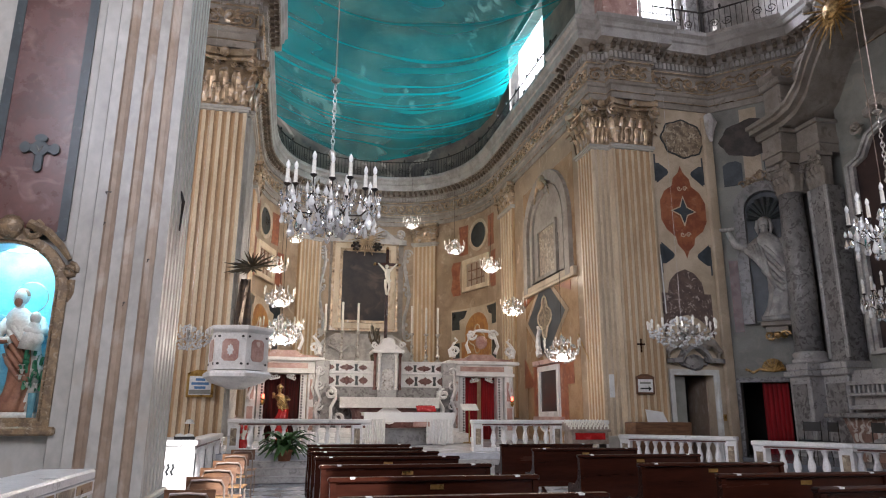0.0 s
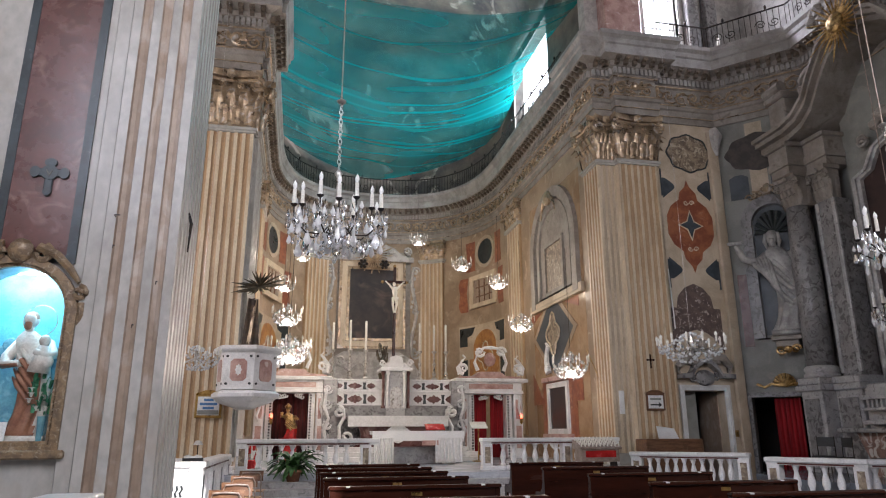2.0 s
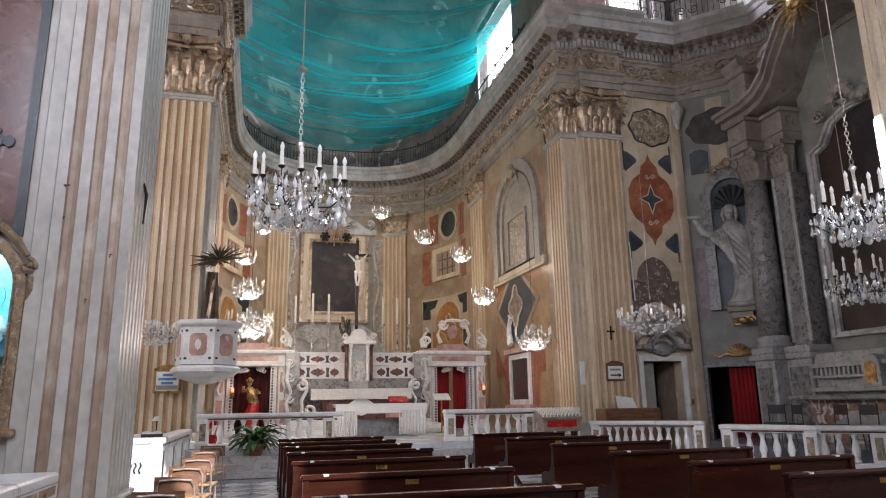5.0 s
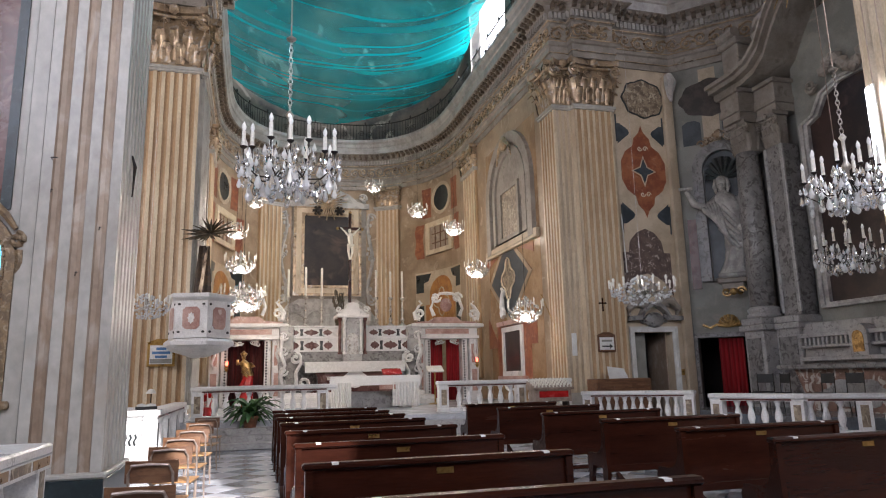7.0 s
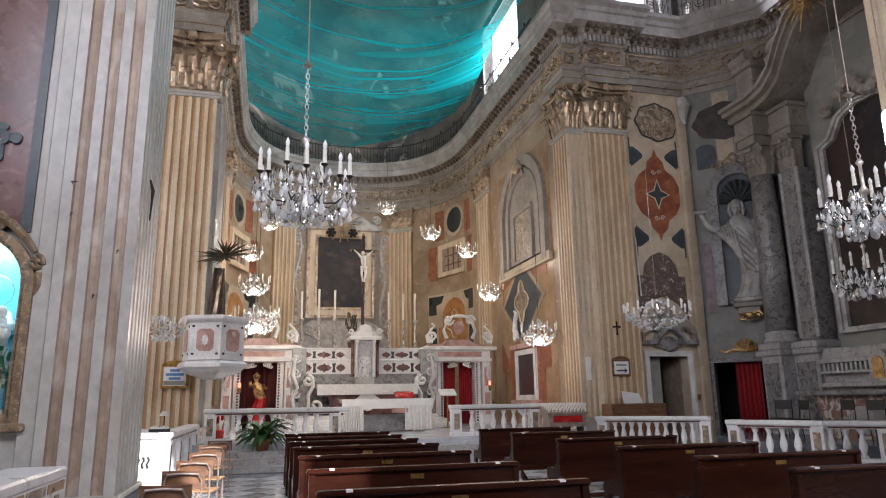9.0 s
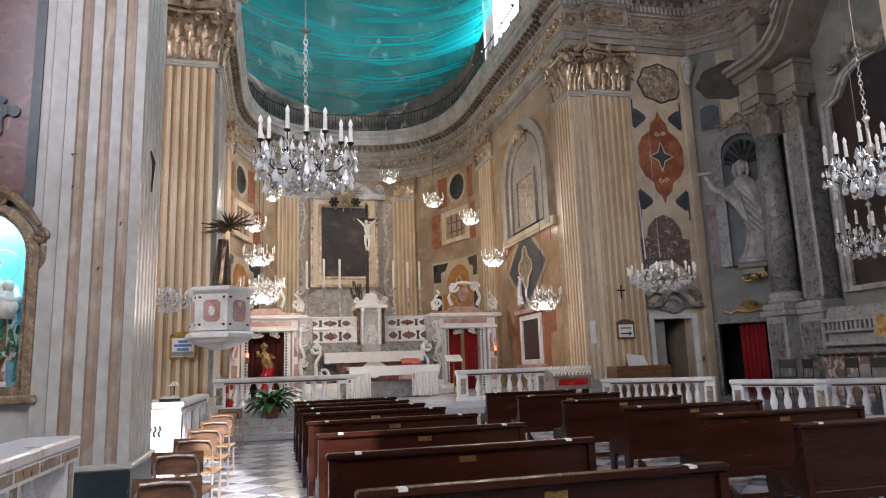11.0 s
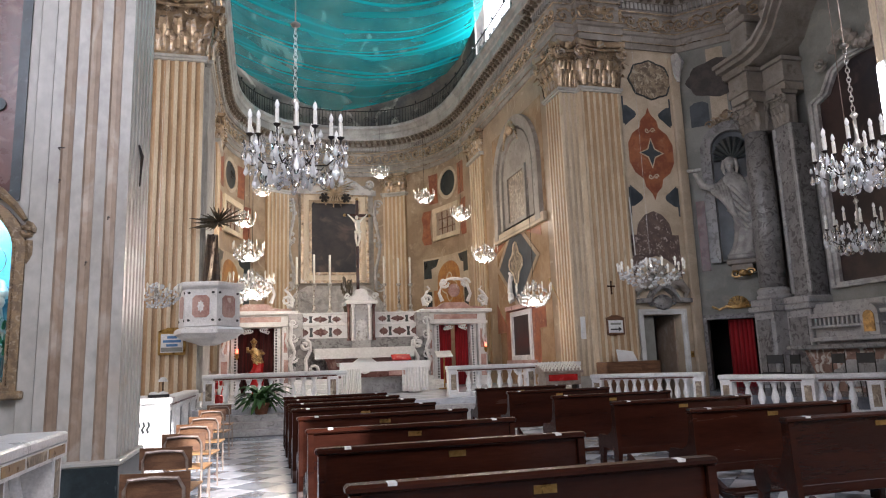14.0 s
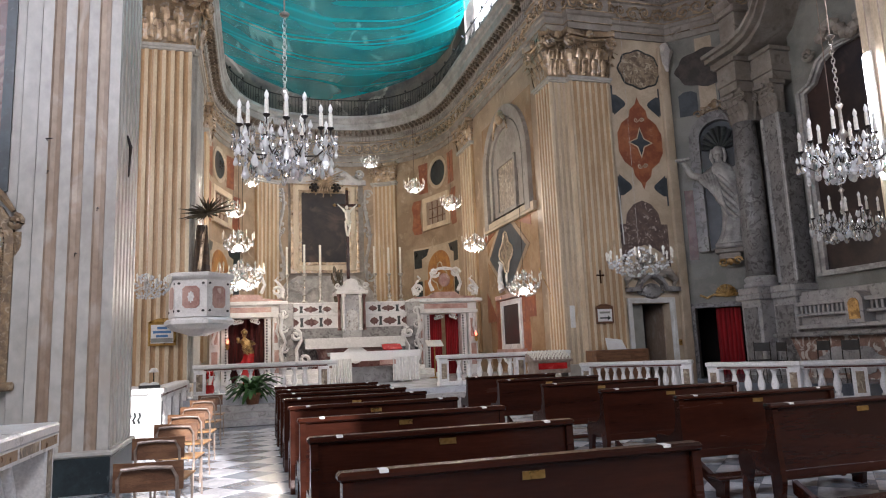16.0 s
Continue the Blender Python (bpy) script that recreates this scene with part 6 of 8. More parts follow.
    for x in (-0.2, 0.35, 0.9):
        bm = BM()
        box(bm, x - 0.22, -0.315, 0.15, x + 0.22, -0.3, 1.1, 0.006)
        part("panel", bm, M_WOODB, k)
    bm = BM()
    prism(bm, [(-0.05, 1.28), (0.55, 1.28), (0.42, 1.55), (-0.1, 1.62)], -0.1, -0.08)
    part("notice", bm, M_SIGN_W, k, "propped white notice", loc=pose(0.05, 0, 0))


build_door_wall()


# ---- signs ----
def sign_board(name, label, x, y, z, w, h, arrow=False):
    t = thing(name, label, "sign", pose(x, y, z))
    bm = BM()
    box(bm, -w / 2 - 0.06, 0, -h / 2 - 0.06, w / 2 + 0.06, 0.03, h / 2 + 0.06, 0.01)
    prism(bm, [(-w / 2 - 0.09, h / 2 + 0.06), (w / 2 + 0.09, h / 2 + 0.06), (w * 0.2, h / 2 + 0.15), (-w * 0.2, h / 2 + 0.15)], 0, 0.03)
    part("frame", bm, M_BRASS if not arrow else M_WOODB, t)
    bm = BM()
    box(bm, -w / 2, -0.008, -h / 2, w / 2, 0.0, h / 2)
    part("board", bm, M_SIGN_W, t)
    if arrow:
        bm = BM()
        box(bm, -w * 0.36, -0.014, -h * 0.22 - 0.02, w * 0.2, -0.008, -h * 0.22 + 0.02)
        prism(bm, [(w * 0.2, -h * 0.22 - 0.07), (w * 0.4, -h * 0.22), (w * 0.2, -h * 0.22 + 0.07)], -0.014, -0.008)
        part("arrow", bm, M_BLACK, t)
        bm = BM()
        box(bm, -w * 0.36, -0.014, h * 0.14, w * 0.36, -0.008, h * 0.3)
        part("line", bm, M_GREYW, t)
    return t


sign_board("sign", "white arrow sign in a wooden frame on the pier", 10.02, 17.85, 2.28, 0.46, 0.36, True)
t_ = sign_board("sign", "white and blue lettered plaque on the chapel pier", -1.98, 17.44, 2.1, 0.5, 0.44)


for i, (w_, z_) in enumerate(((0.22, 0.14), (0.4, 0.045), (0.26, -0.05))):
    bm = BM()
    box(bm, -w_ / 2, -0.013, z_ - 0.03, w_ / 2, -0.008, z_ + 0.03)
    part("line", bm, M_BLUE, t_)
bm = BM()
box(bm, -0.24, -0.012, -0.2, 0.24, -0.008, -0.1)
part("line", bm, M_GREYW, t_)
bm = BM()
box(bm, 9.03, 18.07, 1.95, 9.18, 18.115, 2.6, 0.01)
single("notice_strip", bm, M_SIGN_W, "tall narrow white notice fixed to the pier", "notice")
bm = BM()
tube(bm, [(8.75, 19.5, 3.9), (8.95, 18.6, 2.4)], 0.015, 5)
single("snuffer_pole", bm, M_BRASS, "long candle lighting pole leaning by the pier", "pole")
bm = BM()
tube(bm, [(10.86, 17.95, 6.2), (10.9, 17.93, 4.4)], 0.02, 6)
single("cable_conduit", bm, M_PAINT_W, "white cable conduit down the pier edge", "conduit")
bm = BM()
box(bm, -0.02, 0, -0.17, 0.02, 0.03, 0.17, 0.006)
box(bm, -0.1, 0, 0.02, 0.1, 0.03, 0.06, 0.006)
for q_ in ((0, 0.17), (0.1, 0.04), (-0.1, 0.04), (0, -0.17)):
    blob(bm, (q_[0], 0.015, q_[1]), (0.035, 0.015, 0.035), 1)
single("wall_cross", bm, M_WOOD, "small dark consecration cross on the pier", "cross", pose(9.98, 17.86, 3.42))


# ---- statue wall ----
def robed_figure(bm, h, arm_l=None, arm_r=None, sway=0.06, seed=1):
    """A standing draped figure, one mesh, h high, facing -y."""
    rnd = random.Random(seed)
    n, seg = 30, 48
    rings = []
    for i in range(n + 1):
        s = i / n
        z = h * 0.84 * s
        r = h * float(np.interp(s, (0, 0.15, 0.4, 0.55, 0.7, 0.84, 0.92, 1.0), (0.15, 0.13, 0.115, 0.12, 0.122, 0.128, 0.105, 0.04)))
        cx = sway * h * math.sin(s * 4.2)
        ringv = []
        for k in range(seg):
            a = 2 * math.pi * k / seg
            fold = 1 + 0.13 * (1 - 0.8 * s) * math.sin(7 * a + 3 * s + seed) ** 3 + 0.06 * math.sin(3 * a + 8 * s) + 0.045 * (1 - s) * math.sin(13 * a - 6 * s) + 0.05 * math.sin(a * 2 - 14 * s) * (0.3 < s < 0.85)
            ringv.append(bm.verts.new((cx + r * fold * math.cos(a), 0.72 * r * fold * math.sin(a), z)))
        rings.append(ringv)
    for a, c in zip(rings, rings[1:]):
        for k in range(seg):
            bm.faces.new((a[k], a[(k + 1) % seg], c[(k + 1) % seg], c[k]))
    bm.faces.new(rings[0][::-1])
    bm.faces.new(rings[-1])
    top = sway * h * math.sin(4.2)
    tube(bm, [(top, 0, h * 0.8), (top, -0.01 * h, h * 0.88)], 0.035 * h, 8)
    blob(bm, (top, -0.01 * h, h * 0.925), (0.05 * h, 0.058 * h, 0.072 * h), 2)
    blob(bm, (top, 0.015 * h, h * 0.93), (0.06 * h, 0.055 * h, 0.065 * h), 2)
    for pts in (arm_l, arm_r):
        if pts:
            tube(bm, [(x * h, y * h, z * h) for x, y, z in pts], [0.05 * h, 0.045 * h, 0.036 * h, 0.024 * h][:len(pts)], 8)
    # mantle folds
    for k in range(5):
        z0 = (0.74 - 0.07 * k) * h
        tube(bm, [(-0.11 * h, -0.03 * h, z0), (-0.05 * h, -0.082 * h, z0 - 0.07 * h), (0.05 * h, -0.088 * h, z0 - 0.2 * h), (0.13 * h, -0.03 * h, z0 - 0.26 * h)], [0.012 * h, 0.022 * h, 0.02 * h, 0.012 * h], 6)
    return bm


M_OVAL = mat("dark_oval_stone", (0.085, 0.068, 0.058), (0.045, 0.037, 0.034), 2.5, 0.4, 0.04)
SL = pose(13.05, 18.05, 0, 0, 0, -45)     # slanting wall, u along it, -y into the room


def on_slant(x, y, z, rz=0):
    return SL @ pose(x, y, z, 0, 0, rz)


def build_statue_wall():
    w = thing("wall_decoration", "grey chapel wall with shell niche and dark inlays", "wall panels", SL, kind="structure")

    def put(nm, outline, o, m_, label="", o0=0.003):
        bm = BM()
        prism(bm, outline, -o, -o0)
        part(nm, bm, m_, w, label)

    put("niche_back", arched(1.1, 4.0, 1.35, 4.2, 14), 0.02, M_INLAY_S, "blue-grey niche back")
    bm = BM()
    ring(bm, arched(1.75, 4.35, 1.35, 4.1, 16), arched(1.15, 4.05, 1.35, 4.1, 16), -0.24, -0.003)
    part("niche_frame", bm, M_MARBLE_G, w, "grey moulded niche frame")
    put("side_field", rect(0.26, 2.2, 0.3, 5.0), 0.025, M_MARBLE_R, "russet marbled strip")
    bm = BM()
    for i in range(9):
        a = math.pi * i / 8
        tube(bm, [(1.35, -0.06, 7.25), (1.35 + 0.5 * math.cos(a), -0.14, 7.35 + 0.6 * math.sin(a))], [0.03, 0.09], 6)
    part("shell", bm, M_MARBLE_D, w, "dark shell head of the niche")
    bm = BM()
    for k in (-1, 1):
        for i in range(4):
            tube(bm, spiral(1.35 + k * (0.12 + 0.13 * i), 8.6 - 0.07 * i, 0.13, 1.1, -0.3, i, 12, k), 0.03, 5)
    blob(bm, (1.35, -0.3, 8.65), (0.14, 0.08, 0.16), 1)
    part("crest", bm, M_GILT, w, "gilt crest")
    put("dark_oval", oval(0.95, 0.62, 1.2, 10.0, 32, 8, 0.05), 0.02, M_OVAL, "dark brown oval")
    for x in (0.55, 1.75):
        put("inlay", [(x - 0.28, 8.5), (x + 0.28, 8.5), (x + 0.28, 9.2), (x + 0.12, 9.3), (x - 0.12, 9.3), (x - 0.28, 9.2)], 0.02, M_INLAY_S, "dark blue inlay")
    put("pale_field", rect(0.5, 4.8, 1.15, 8.6), 0.008, M_CREAM)
    bm = BM()
    box(bm, 0.95, -0.55, 3.98, 1.75, -0.003, 4.12, 0.02)
    box(bm, 1.05, -0.45, 3.8, 1.65, -0.003, 3.98, 0.02)
    part("corbel", bm, M_STONE, w)
    bm = BM()
    for k in (-1, 1):
        tube(bm, spiral(1.35 + k * 0.2, 3.72, 0.14, 1.3, -0.42, 0, 14, k), 0.04, 5)
    blob(bm, (1.35, -0.42, 3.72), (0.13, 0.08, 0.12), 1)
    part("corbel_gilding", bm, M_GOLD, w)
    put("lower_panel", rect(1.6, 0.95, 0.95, 3.1), 0.02, M_GREYW)
    bm = BM()
    for i in range(9):
        a = math.pi * i / 8
        tube(bm, [(1.1, -0.06, 2.72), (1.1 + 0.3 * math.cos(a), -0.1, 2.78 + 0.3 * math.sin(a))], [0.03, 0.06], 5)
    for k in (-1, 1):
        tube(bm, [(1.1 + k * (0.25 + 0.1 * i), -0.06, 2.75 + 0.05 * math.sin(i * 1.6)) for i in range(6)], 0.04, 5)
    part("shell_ornament", bm, M_GOLD, w, "gilt shell ornament")
    d = thing("door_2", "dark open doorway with a red curtain in a grey frame", "door", SL, kind="structure")
    bm = BM()
    for x0, x1 in ((0.06, 0.16), (1.55, 1.65)):
        box(bm, x0, -0.06, 0, x1, -0.003, 2.42)
    box(bm, 0.04, -0.09, 2.42, 1.67, -0.003, 2.56)
    part("door_frame", bm, M_MARBLE_G, d)
    # added backing room, painted near-black in place of shade
    bm = BM()
    box(bm, -0.3, 0.5, 0, -0.2, 2.6, 3.0)
    box(bm, 2.2, 0.5, 0, 2.3, 2.6, 3.0)
    box(bm, -0.3, 2.6, 0, 2.3, 2.7, 3.0)
    box(bm, -0.3, 0.46, 2.9, 2.3, 2.7, 3.0)
    r = part("wall_side_room", bm, M_ROOM_SHADE, loc=SL)
    r["kind"] = "structure"
    c = BM()
    n = 26
    lo = [c.verts.new((0.72 + 0.7 * i / n, 0.2 + 0.05 * math.sin(i * 1.4), 0.15)) for i in range(n + 1)]
    hi = [c.verts.new((0.72 + 0.7 * i / n, 0.2 + 0.03 * math.sin(i * 1.4), 2.4)) for i in range(n + 1)]
    for i in range(n):
        c.faces.new((lo[i], lo[i + 1], hi[i + 1], hi[i]))
    ob = single("curtain", c, M_CURTAIN, "red curtain hanging in the dark chapel doorway", "curtain", SL, smooth=True)
    sol = ob.modifiers.new("thickness", 'SOLIDIFY')
    sol.thickness = 0.012
    bm = BM()
    robed_figure(bm, 3.05, arm_l=((-0.10, 0, 0.76), (-0.2, -0.05, 0.68), (-0.31, -0.1, 0.72), (-0.37, -0.1, 0.86)), arm_r=((0.1, 0, 0.76), (0.16, -0.03, 0.6), (0.13, -0.1, 0.46), (0.08, -0.13, 0.42)), seed=3)
    box(bm, -0.45, -0.35, -0.1, 0.45, 0.3, 0.02)
    tube(bm, [(-1.35, -0.32, 2.72), (-0.95, -0.32, 2.70)], 0.05, 6)
    # mantle falling from the raised arm, and across to the hip
    for i in range(6):
        x = -0.3 - 0.085 * i
        tube(bm, [(x, -0.16 - 0.02 * i, 2.22 - 0.02 * i), (x + 0.07, -0.3, 1.75 + 0.04 * i), (x + 0.2 + 0.02 * i, -0.3, 1.1 + 0.12 * i), (x + 0.3 + 0.03 * i, -0.22, 0.75 + 0.16 * i)], [0.05, 0.08, 0.07, 0.02], 6)
    for i in range(4):
        x = 0.34 + 0.05 * i
        tube(bm, [(x, -0.12, 1.75 - 0.1 * i), (x + 0.06, -0.2, 1.2 - 0.1 * i), (x - 0.02, -0.18, 0.5), (x + 0.02, -0.1, 0.25)], [0.05, 0.08, 0.07, 0.03], 6)
    # long hair and beard
    hx = 0.06 * 3.05 * math.sin(4.2)
    blob(bm, (hx, 0.05, 2.85), (0.2, 0.17, 0.22), 2)
    for k in (-1, 1):
        tube(bm, [(hx + k * 0.15, 0.0, 2.95), (hx + k * 0.2, -0.02, 2.7), (hx + k * 0.16, -0.04, 2.5)], [0.06, 0.07, 0.03], 6)
    tube(bm, [(hx, -0.17, 2.74), (hx, -0.2, 2.62), (hx, -0.17, 2.52)], [0.08, 0.07, 0.02], 6)
    single("statue", bm, M_STATUE, "pale stucco statue of a robed saint in the niche", "statue", on_slant(1.46, -0.36, 4.23), smooth=True)


build_statue_wall()


# ---- side altar on the right ----
M_BRECCIA = mat("red_breccia", (0.36, 0.22, 0.17), (0.16, 0.09, 0.07), 5.0, 0.35, 0.05, contrast=0.9, spots=((0.58, 0.55, 0.50), 4.0, 0.52, 0.58))


def build_side_altar():
    m = pose(15.0, 12.85, 0, 0, 0, -90)
    t = thing("side_altar", "grey marble side altar with columns, scrolled pediment and dark painting", "altar", m)
    bm = BM()
    box(bm, -3.62, -1.36, 0.0, -2.85, -0.02, 2.75, 0.03)
    part("pedestal", bm, M_MARBLE_M, t)
    bm = BM()
    box(bm, -2.85, -0.95, 0.0, -2.0, -0.02, 2.7, 0.03)
    part("pedestal", bm, M_MARBLE_M, t)
    for (x0, x1, y0) in ((-3.5, -2.97, -1.385), (-2.75, -2.1, -0.975)):
        bm = BM()
        box(bm, x0, y0, 0.5, x1, y0 + 0.03, 2.3, 0.01)
        part("pedestal_panel", bm, M_MARBLE_G, t, "mottled grey marble panel")
        bm = BM()
        box(bm, x0 - 0.22, y0 - 0.08, 2.5, x1 + 0.2, -0.02, 2.66, 0.03)
        box(bm, x0 - 0.16, y0 - 0.02, 2.66, x1 + 0.14, -0.02, 2.86, 0.03)
        part("pedestal_cornice", bm, M_MARBLE_M, t)
    for z0 in (2.86,):
        bm = BM()
        lathe(bm, [(0.46, 0), (0.46, 0.1), (0.4, 0.14), (0.44, 0.2), (0.44, 0.26), (0.37, 0.32)], 24, (-3.2, -0.95, z0))
        part("column_base", bm, M_MARBLE_M, t, smooth=True)
        bm = BM()
        lathe(bm, [(0.36, 0.32), (0.37, 2.0), (0.355, 3.4), (0.31, 4.86)], 28, (-3.2, -0.95, z0))
        part("column", bm, M_MARBLE_G, t, "mottled grey marble column", smooth=True)
    bm = BM()
    box(bm, -2.72, -0.72, 2.86, -2.12, -0.1, 7.72, 0.02)
    part("pilaster", bm, M_MARBLE_G, t, "mottled grey marble pilaster")
    for x in (-2.72, -2.12):
        bm = BM()
        box(bm, x - 0.06, -0.76, 2.95, x + 0.06, -0.68, 7.7, 0.02)
        part("pilaster_border", bm, M_MARBLE_M, t)
    capital(0.72, 0.95, 0.5, t, pose(-3.2, -0.6, 7.72), "capital").data.materials[0] = M_STONE
    capital(0.6, 0.95, 0.3, t, pose(-2.42, -0.42, 7.72), "capital").data.materials[0] = M_STONE
    for x0, x1, yf in ((-3.6, -2.85, -1.35), (-2.78, -2.02, -0.82)):
        bm = BM()
        for (o, z0, z1) in ((0.0, 8.66, 8.9), (0.05, 8.9, 9.12), (0.02, 9.12, 9.5), (0.1, 9.5, 9.62)):
            box(bm, x0 - o, yf - o, z0, x1 + o, -0.02, z1, 0.012)
        part("entablature_block", bm, M_STONE, t)
    # sweeping cornice that rises to the middle
    low = [(-3.95, 9.66), (-2.75, 9.66), (-2.2, 9.78), (-1.75, 10.1), (-1.35, 10.7), (-0.9, 11.25), (-0.4, 11.5), (0.4, 11.5), (0.9, 11.25), (1.35, 10.7), (1.75, 10.1), (2.2, 9.78)]
    for dz0, dz1, yf in ((0.0, 0.16, -1.3), (0.162, 0.3, -1.5), (0.302, 0.42, -1.62)):
        bm = BM()
        for a, c in zip(low, low[1:]):
            prism(bm, [(a[0], a[1] + dz0), (c[0], c[1] + dz0), (c[0], c[1] + dz1), (a[0], a[1] + dz1)], yf, -0.03)
        part("pediment_moulding", bm, M_STONE, t)
    bm = BM()
    tube(bm, spiral(-2.15, 11.2, 0.5, 1.9, -0.8, -0.8, 26, 1), [0.16 - 0.004 * i for i in range(26)], 7)
    tube(bm, [(-1.75, -0.8, 11.0), (-1.4, -0.8, 11.5), (-1.2, -0.75, 12.1), (-0.9, -0.7, 12.4)], [0.15, 0.17, 0.15, 0.1], 7)
    part("volute", bm, M_STONE, t, "large stucco volute")
    bm = BM()
    box(bm, -3.55, -1.2, 10.1, -2.85, -0.6, 11.1, 0.04)
    box(bm, -3.62, -1.28, 11.1, -2.78, -0.5, 11.3, 0.04)
    tube(bm, [(-3.55, -1.2, 11.45), (-2.85, -1.2, 11.45)], 0.17, 10)
    part("pedestal_scroll", bm, M_STONE, t, "scroll-topped stucco block")
    bm = BM()
    back = [(-2.0, 2.6), (2.0, 2.6), (2.0, 10.2), (1.2, 11.2), (-1.2, 11.2), (-2.0, 10.2)]
    prism(bm, back, -0.2, -0.02)
    part("back_slab", bm, M_GREYW, t, "grey wall slab behind the painting")
    fr = [(-1.75, 3.0), (1.75, 3.0), (1.75, 8.1), (1.3, 8.25), (0.95, 8.75), (0.4, 8.95), (-0.4, 8.95), (-0.95, 8.75), (-1.3, 8.25), (-1.75, 8.1)]
    fi = [(x * 0.86, 3.0 + (z - 3.0) * 0.955 + 0.14) for x, z in fr]
    fm = [(x * 0.93, 3.0 + (z - 3.0) * 0.978 + 0.07) for x, z in fr]
    bm = BM()
    ring(bm, fr, fm, -0.4, -0.2)
    ring(bm, fm, fi, -0.34, -0.2)
    part("picture_frame", bm, M_STATUE, t, "grey moulded picture frame")
    bm = BM()
    prism(bm, fi, -0.23, -0.2)
    part("canvas", bm, M_CANVAS_R, t, "very dark brown canvas")
    bm = BM()
    for i in range(9):
        blob(bm, (-0.6 + 0.15 * i, -0.5, 9.2 + 0.25 * math.sin(i * 0.8)), (0.2, 0.14, 0.18), 1)
    for k in (-1, 1):
        tube(bm, spiral(k * 1.15, 9.0, 0.2, 1.4, -0.42, 0, 16, k), 0.06, 5)
    part("crest", bm, M_STONE, t, "carved crest with clouds")
    # table, gradine
    bm = BM()
    box(bm, -2.0, -0.85, 0.15, 2.0, -0.02, 2.6, 0.02)
    part("backing", bm, M_MARBLE_M, t)
    for z0, z1, y in ((1.62, 1.72, -1.15), (1.95, 2.02, -1.1), (2.22, 2.32, -1.12)):
        bm = BM()
        box(bm, -1.9, y, z0, 1.9, -0.8, z1, 0.012)
        part("gradine", bm, M_MARBLE_M, t)
    for i in range(26):
        bm = BM()
        x = -1.75 + 0.14 * i
        if abs(x) < 0.3:
            bm.free()
            continue
        box(bm, x - 0.035, -1.05, 2.02, x + 0.035, -0.86, 2.22, 0.01)
        part("gradine_block", bm, M_MARBLE_M, t)
    bm = BM()
    prism(bm, arched(0.5, 0.75, 0, 1.72, 10), -1.2, -0.8)
    part("tabernacle", bm, M_MARBLE_M, t)
    bm = BM()
    prism(bm, arched(0.3, 0.5, 0, 1.8, 10), -1.22, -1.2)
    part("tabernacle_door", bm, M_GOLD, t)
    bm = BM()
    box(bm, -2.1, -1.75, 1.42, 2.1, -0.8, 1.54, 0.03)
    part("mensa", bm, M_MARBLE_G, t)
    bm = BM()
    prism(bm, [(-1.6, 0.15), (1.6, 0.15), (1.4, 0.6), (1.8, 1.42), (-1.8, 1.42), (-1.4, 0.6)], -1.45, -0.82)
    part("altar_front", bm, M_BRECCIA, t, "brown and white breccia front")
    bm = BM()
    prism(bm, oval(0.9, 0.32, 0, 0.85, 28, 6, 0.12), -1.48, -1.44)
    part("front_cartouche", bm, M_MARBLE_M, t)
    bm = BM()
    box(bm, -2.4, -2.3, 0, 2.4, -0.8, 0.15, 0.02)
    part("step", bm, M_MARBLE_G, t)
    s = BM()
    for i in range(28):
        a = 2 * math.pi * i / 28
        r = 0.75 if i % 2 else 1.05
        tube(s, [(0.2 * math.cos(a), 0, 0.2 * math.sin(a)), (r * math.cos(a), -0.05, r * math.sin(a))], [0.05, 0.01], 4)
    blob(s, (0, -0.05, 0), (0.28, 0.12, 0.28), 2)
    single("sunburst", s, M_GOLD, "gilt sunburst with rays above the side altar", "ornament", m @ pose(-0.05, -1.7, 11.7))
    bm = BM()
    for i in range(12):
        blob(bm, (-1.1 + 0.1 * i, -0.8 + 0.04 * math.sin(i), 12.9 + 0.3 * math.sin(i * 0.9)), (0.22, 0.16, 0.2), 1)
    single("stucco_clouds", bm, M_STONE, "stucco clouds above the side altar", "ornament", m @ pose(-0.6, -0.05, 0))


build_side_altar()


def dark_chair(m):
    t = thing("folding_chair", "dark metal chair at the side altar", "chair", m, group="side altar chairs")
    bm = BM()
    box(bm, -0.21, -0.21, 0.44, 0.21, 0.21, 0.47, 0.01)
    part("seat", bm, M_BLACK, t)
    bm = BM()
    box(bm, -0.2, 0.2, 0.68, 0.2, 0.22, 0.9, 0.01)
    part("backrest", bm, M_BLACK, t)
    for x in (-0.2, 0.2):
        bm = BM()
        tube(bm, [(x, -0.2, 0), (x, -0.2, 0.45)], 0.012, 6)
        part("leg", bm, M_IRON, t)
        bm = BM()
        tube(bm, [(x, 0.26, 0), (x, 0.2, 0.45), (x, 0.22, 0.92)], 0.012, 6)
        part("leg", bm, M_IRON, t)
    return t


c_ = dark_chair(pose(12.75, 14.9, 0.42, 0, 0, -60))
for x_, y_, a_ in ((12.6, 12.9, -95), (12.7, 12.2, -80), (12.4, 14.0, -100)):
    copy_thing(c_, pose(x_, y_, 0.42, 0, 0, a_))


# ---- chandeliers ----
def drop_mesh(size, name="crystal_drop"):
    bm = BM()
    lathe(bm, [(0.004, 0.0), (0.018, -0.035), (0.033, -0.075), (0.036, -0.095), (0.022, -0.12), (0.004, -0.13)], 8)
    bmesh.ops.scale(bm, vec=(size, size * 0.6, size), verts=bm.verts)
    me = bpy.data.meshes.new(name)
    bm.to_mesh(me)
    bm.free()
    me.materials.append(M_CRYSTAL)
    return me


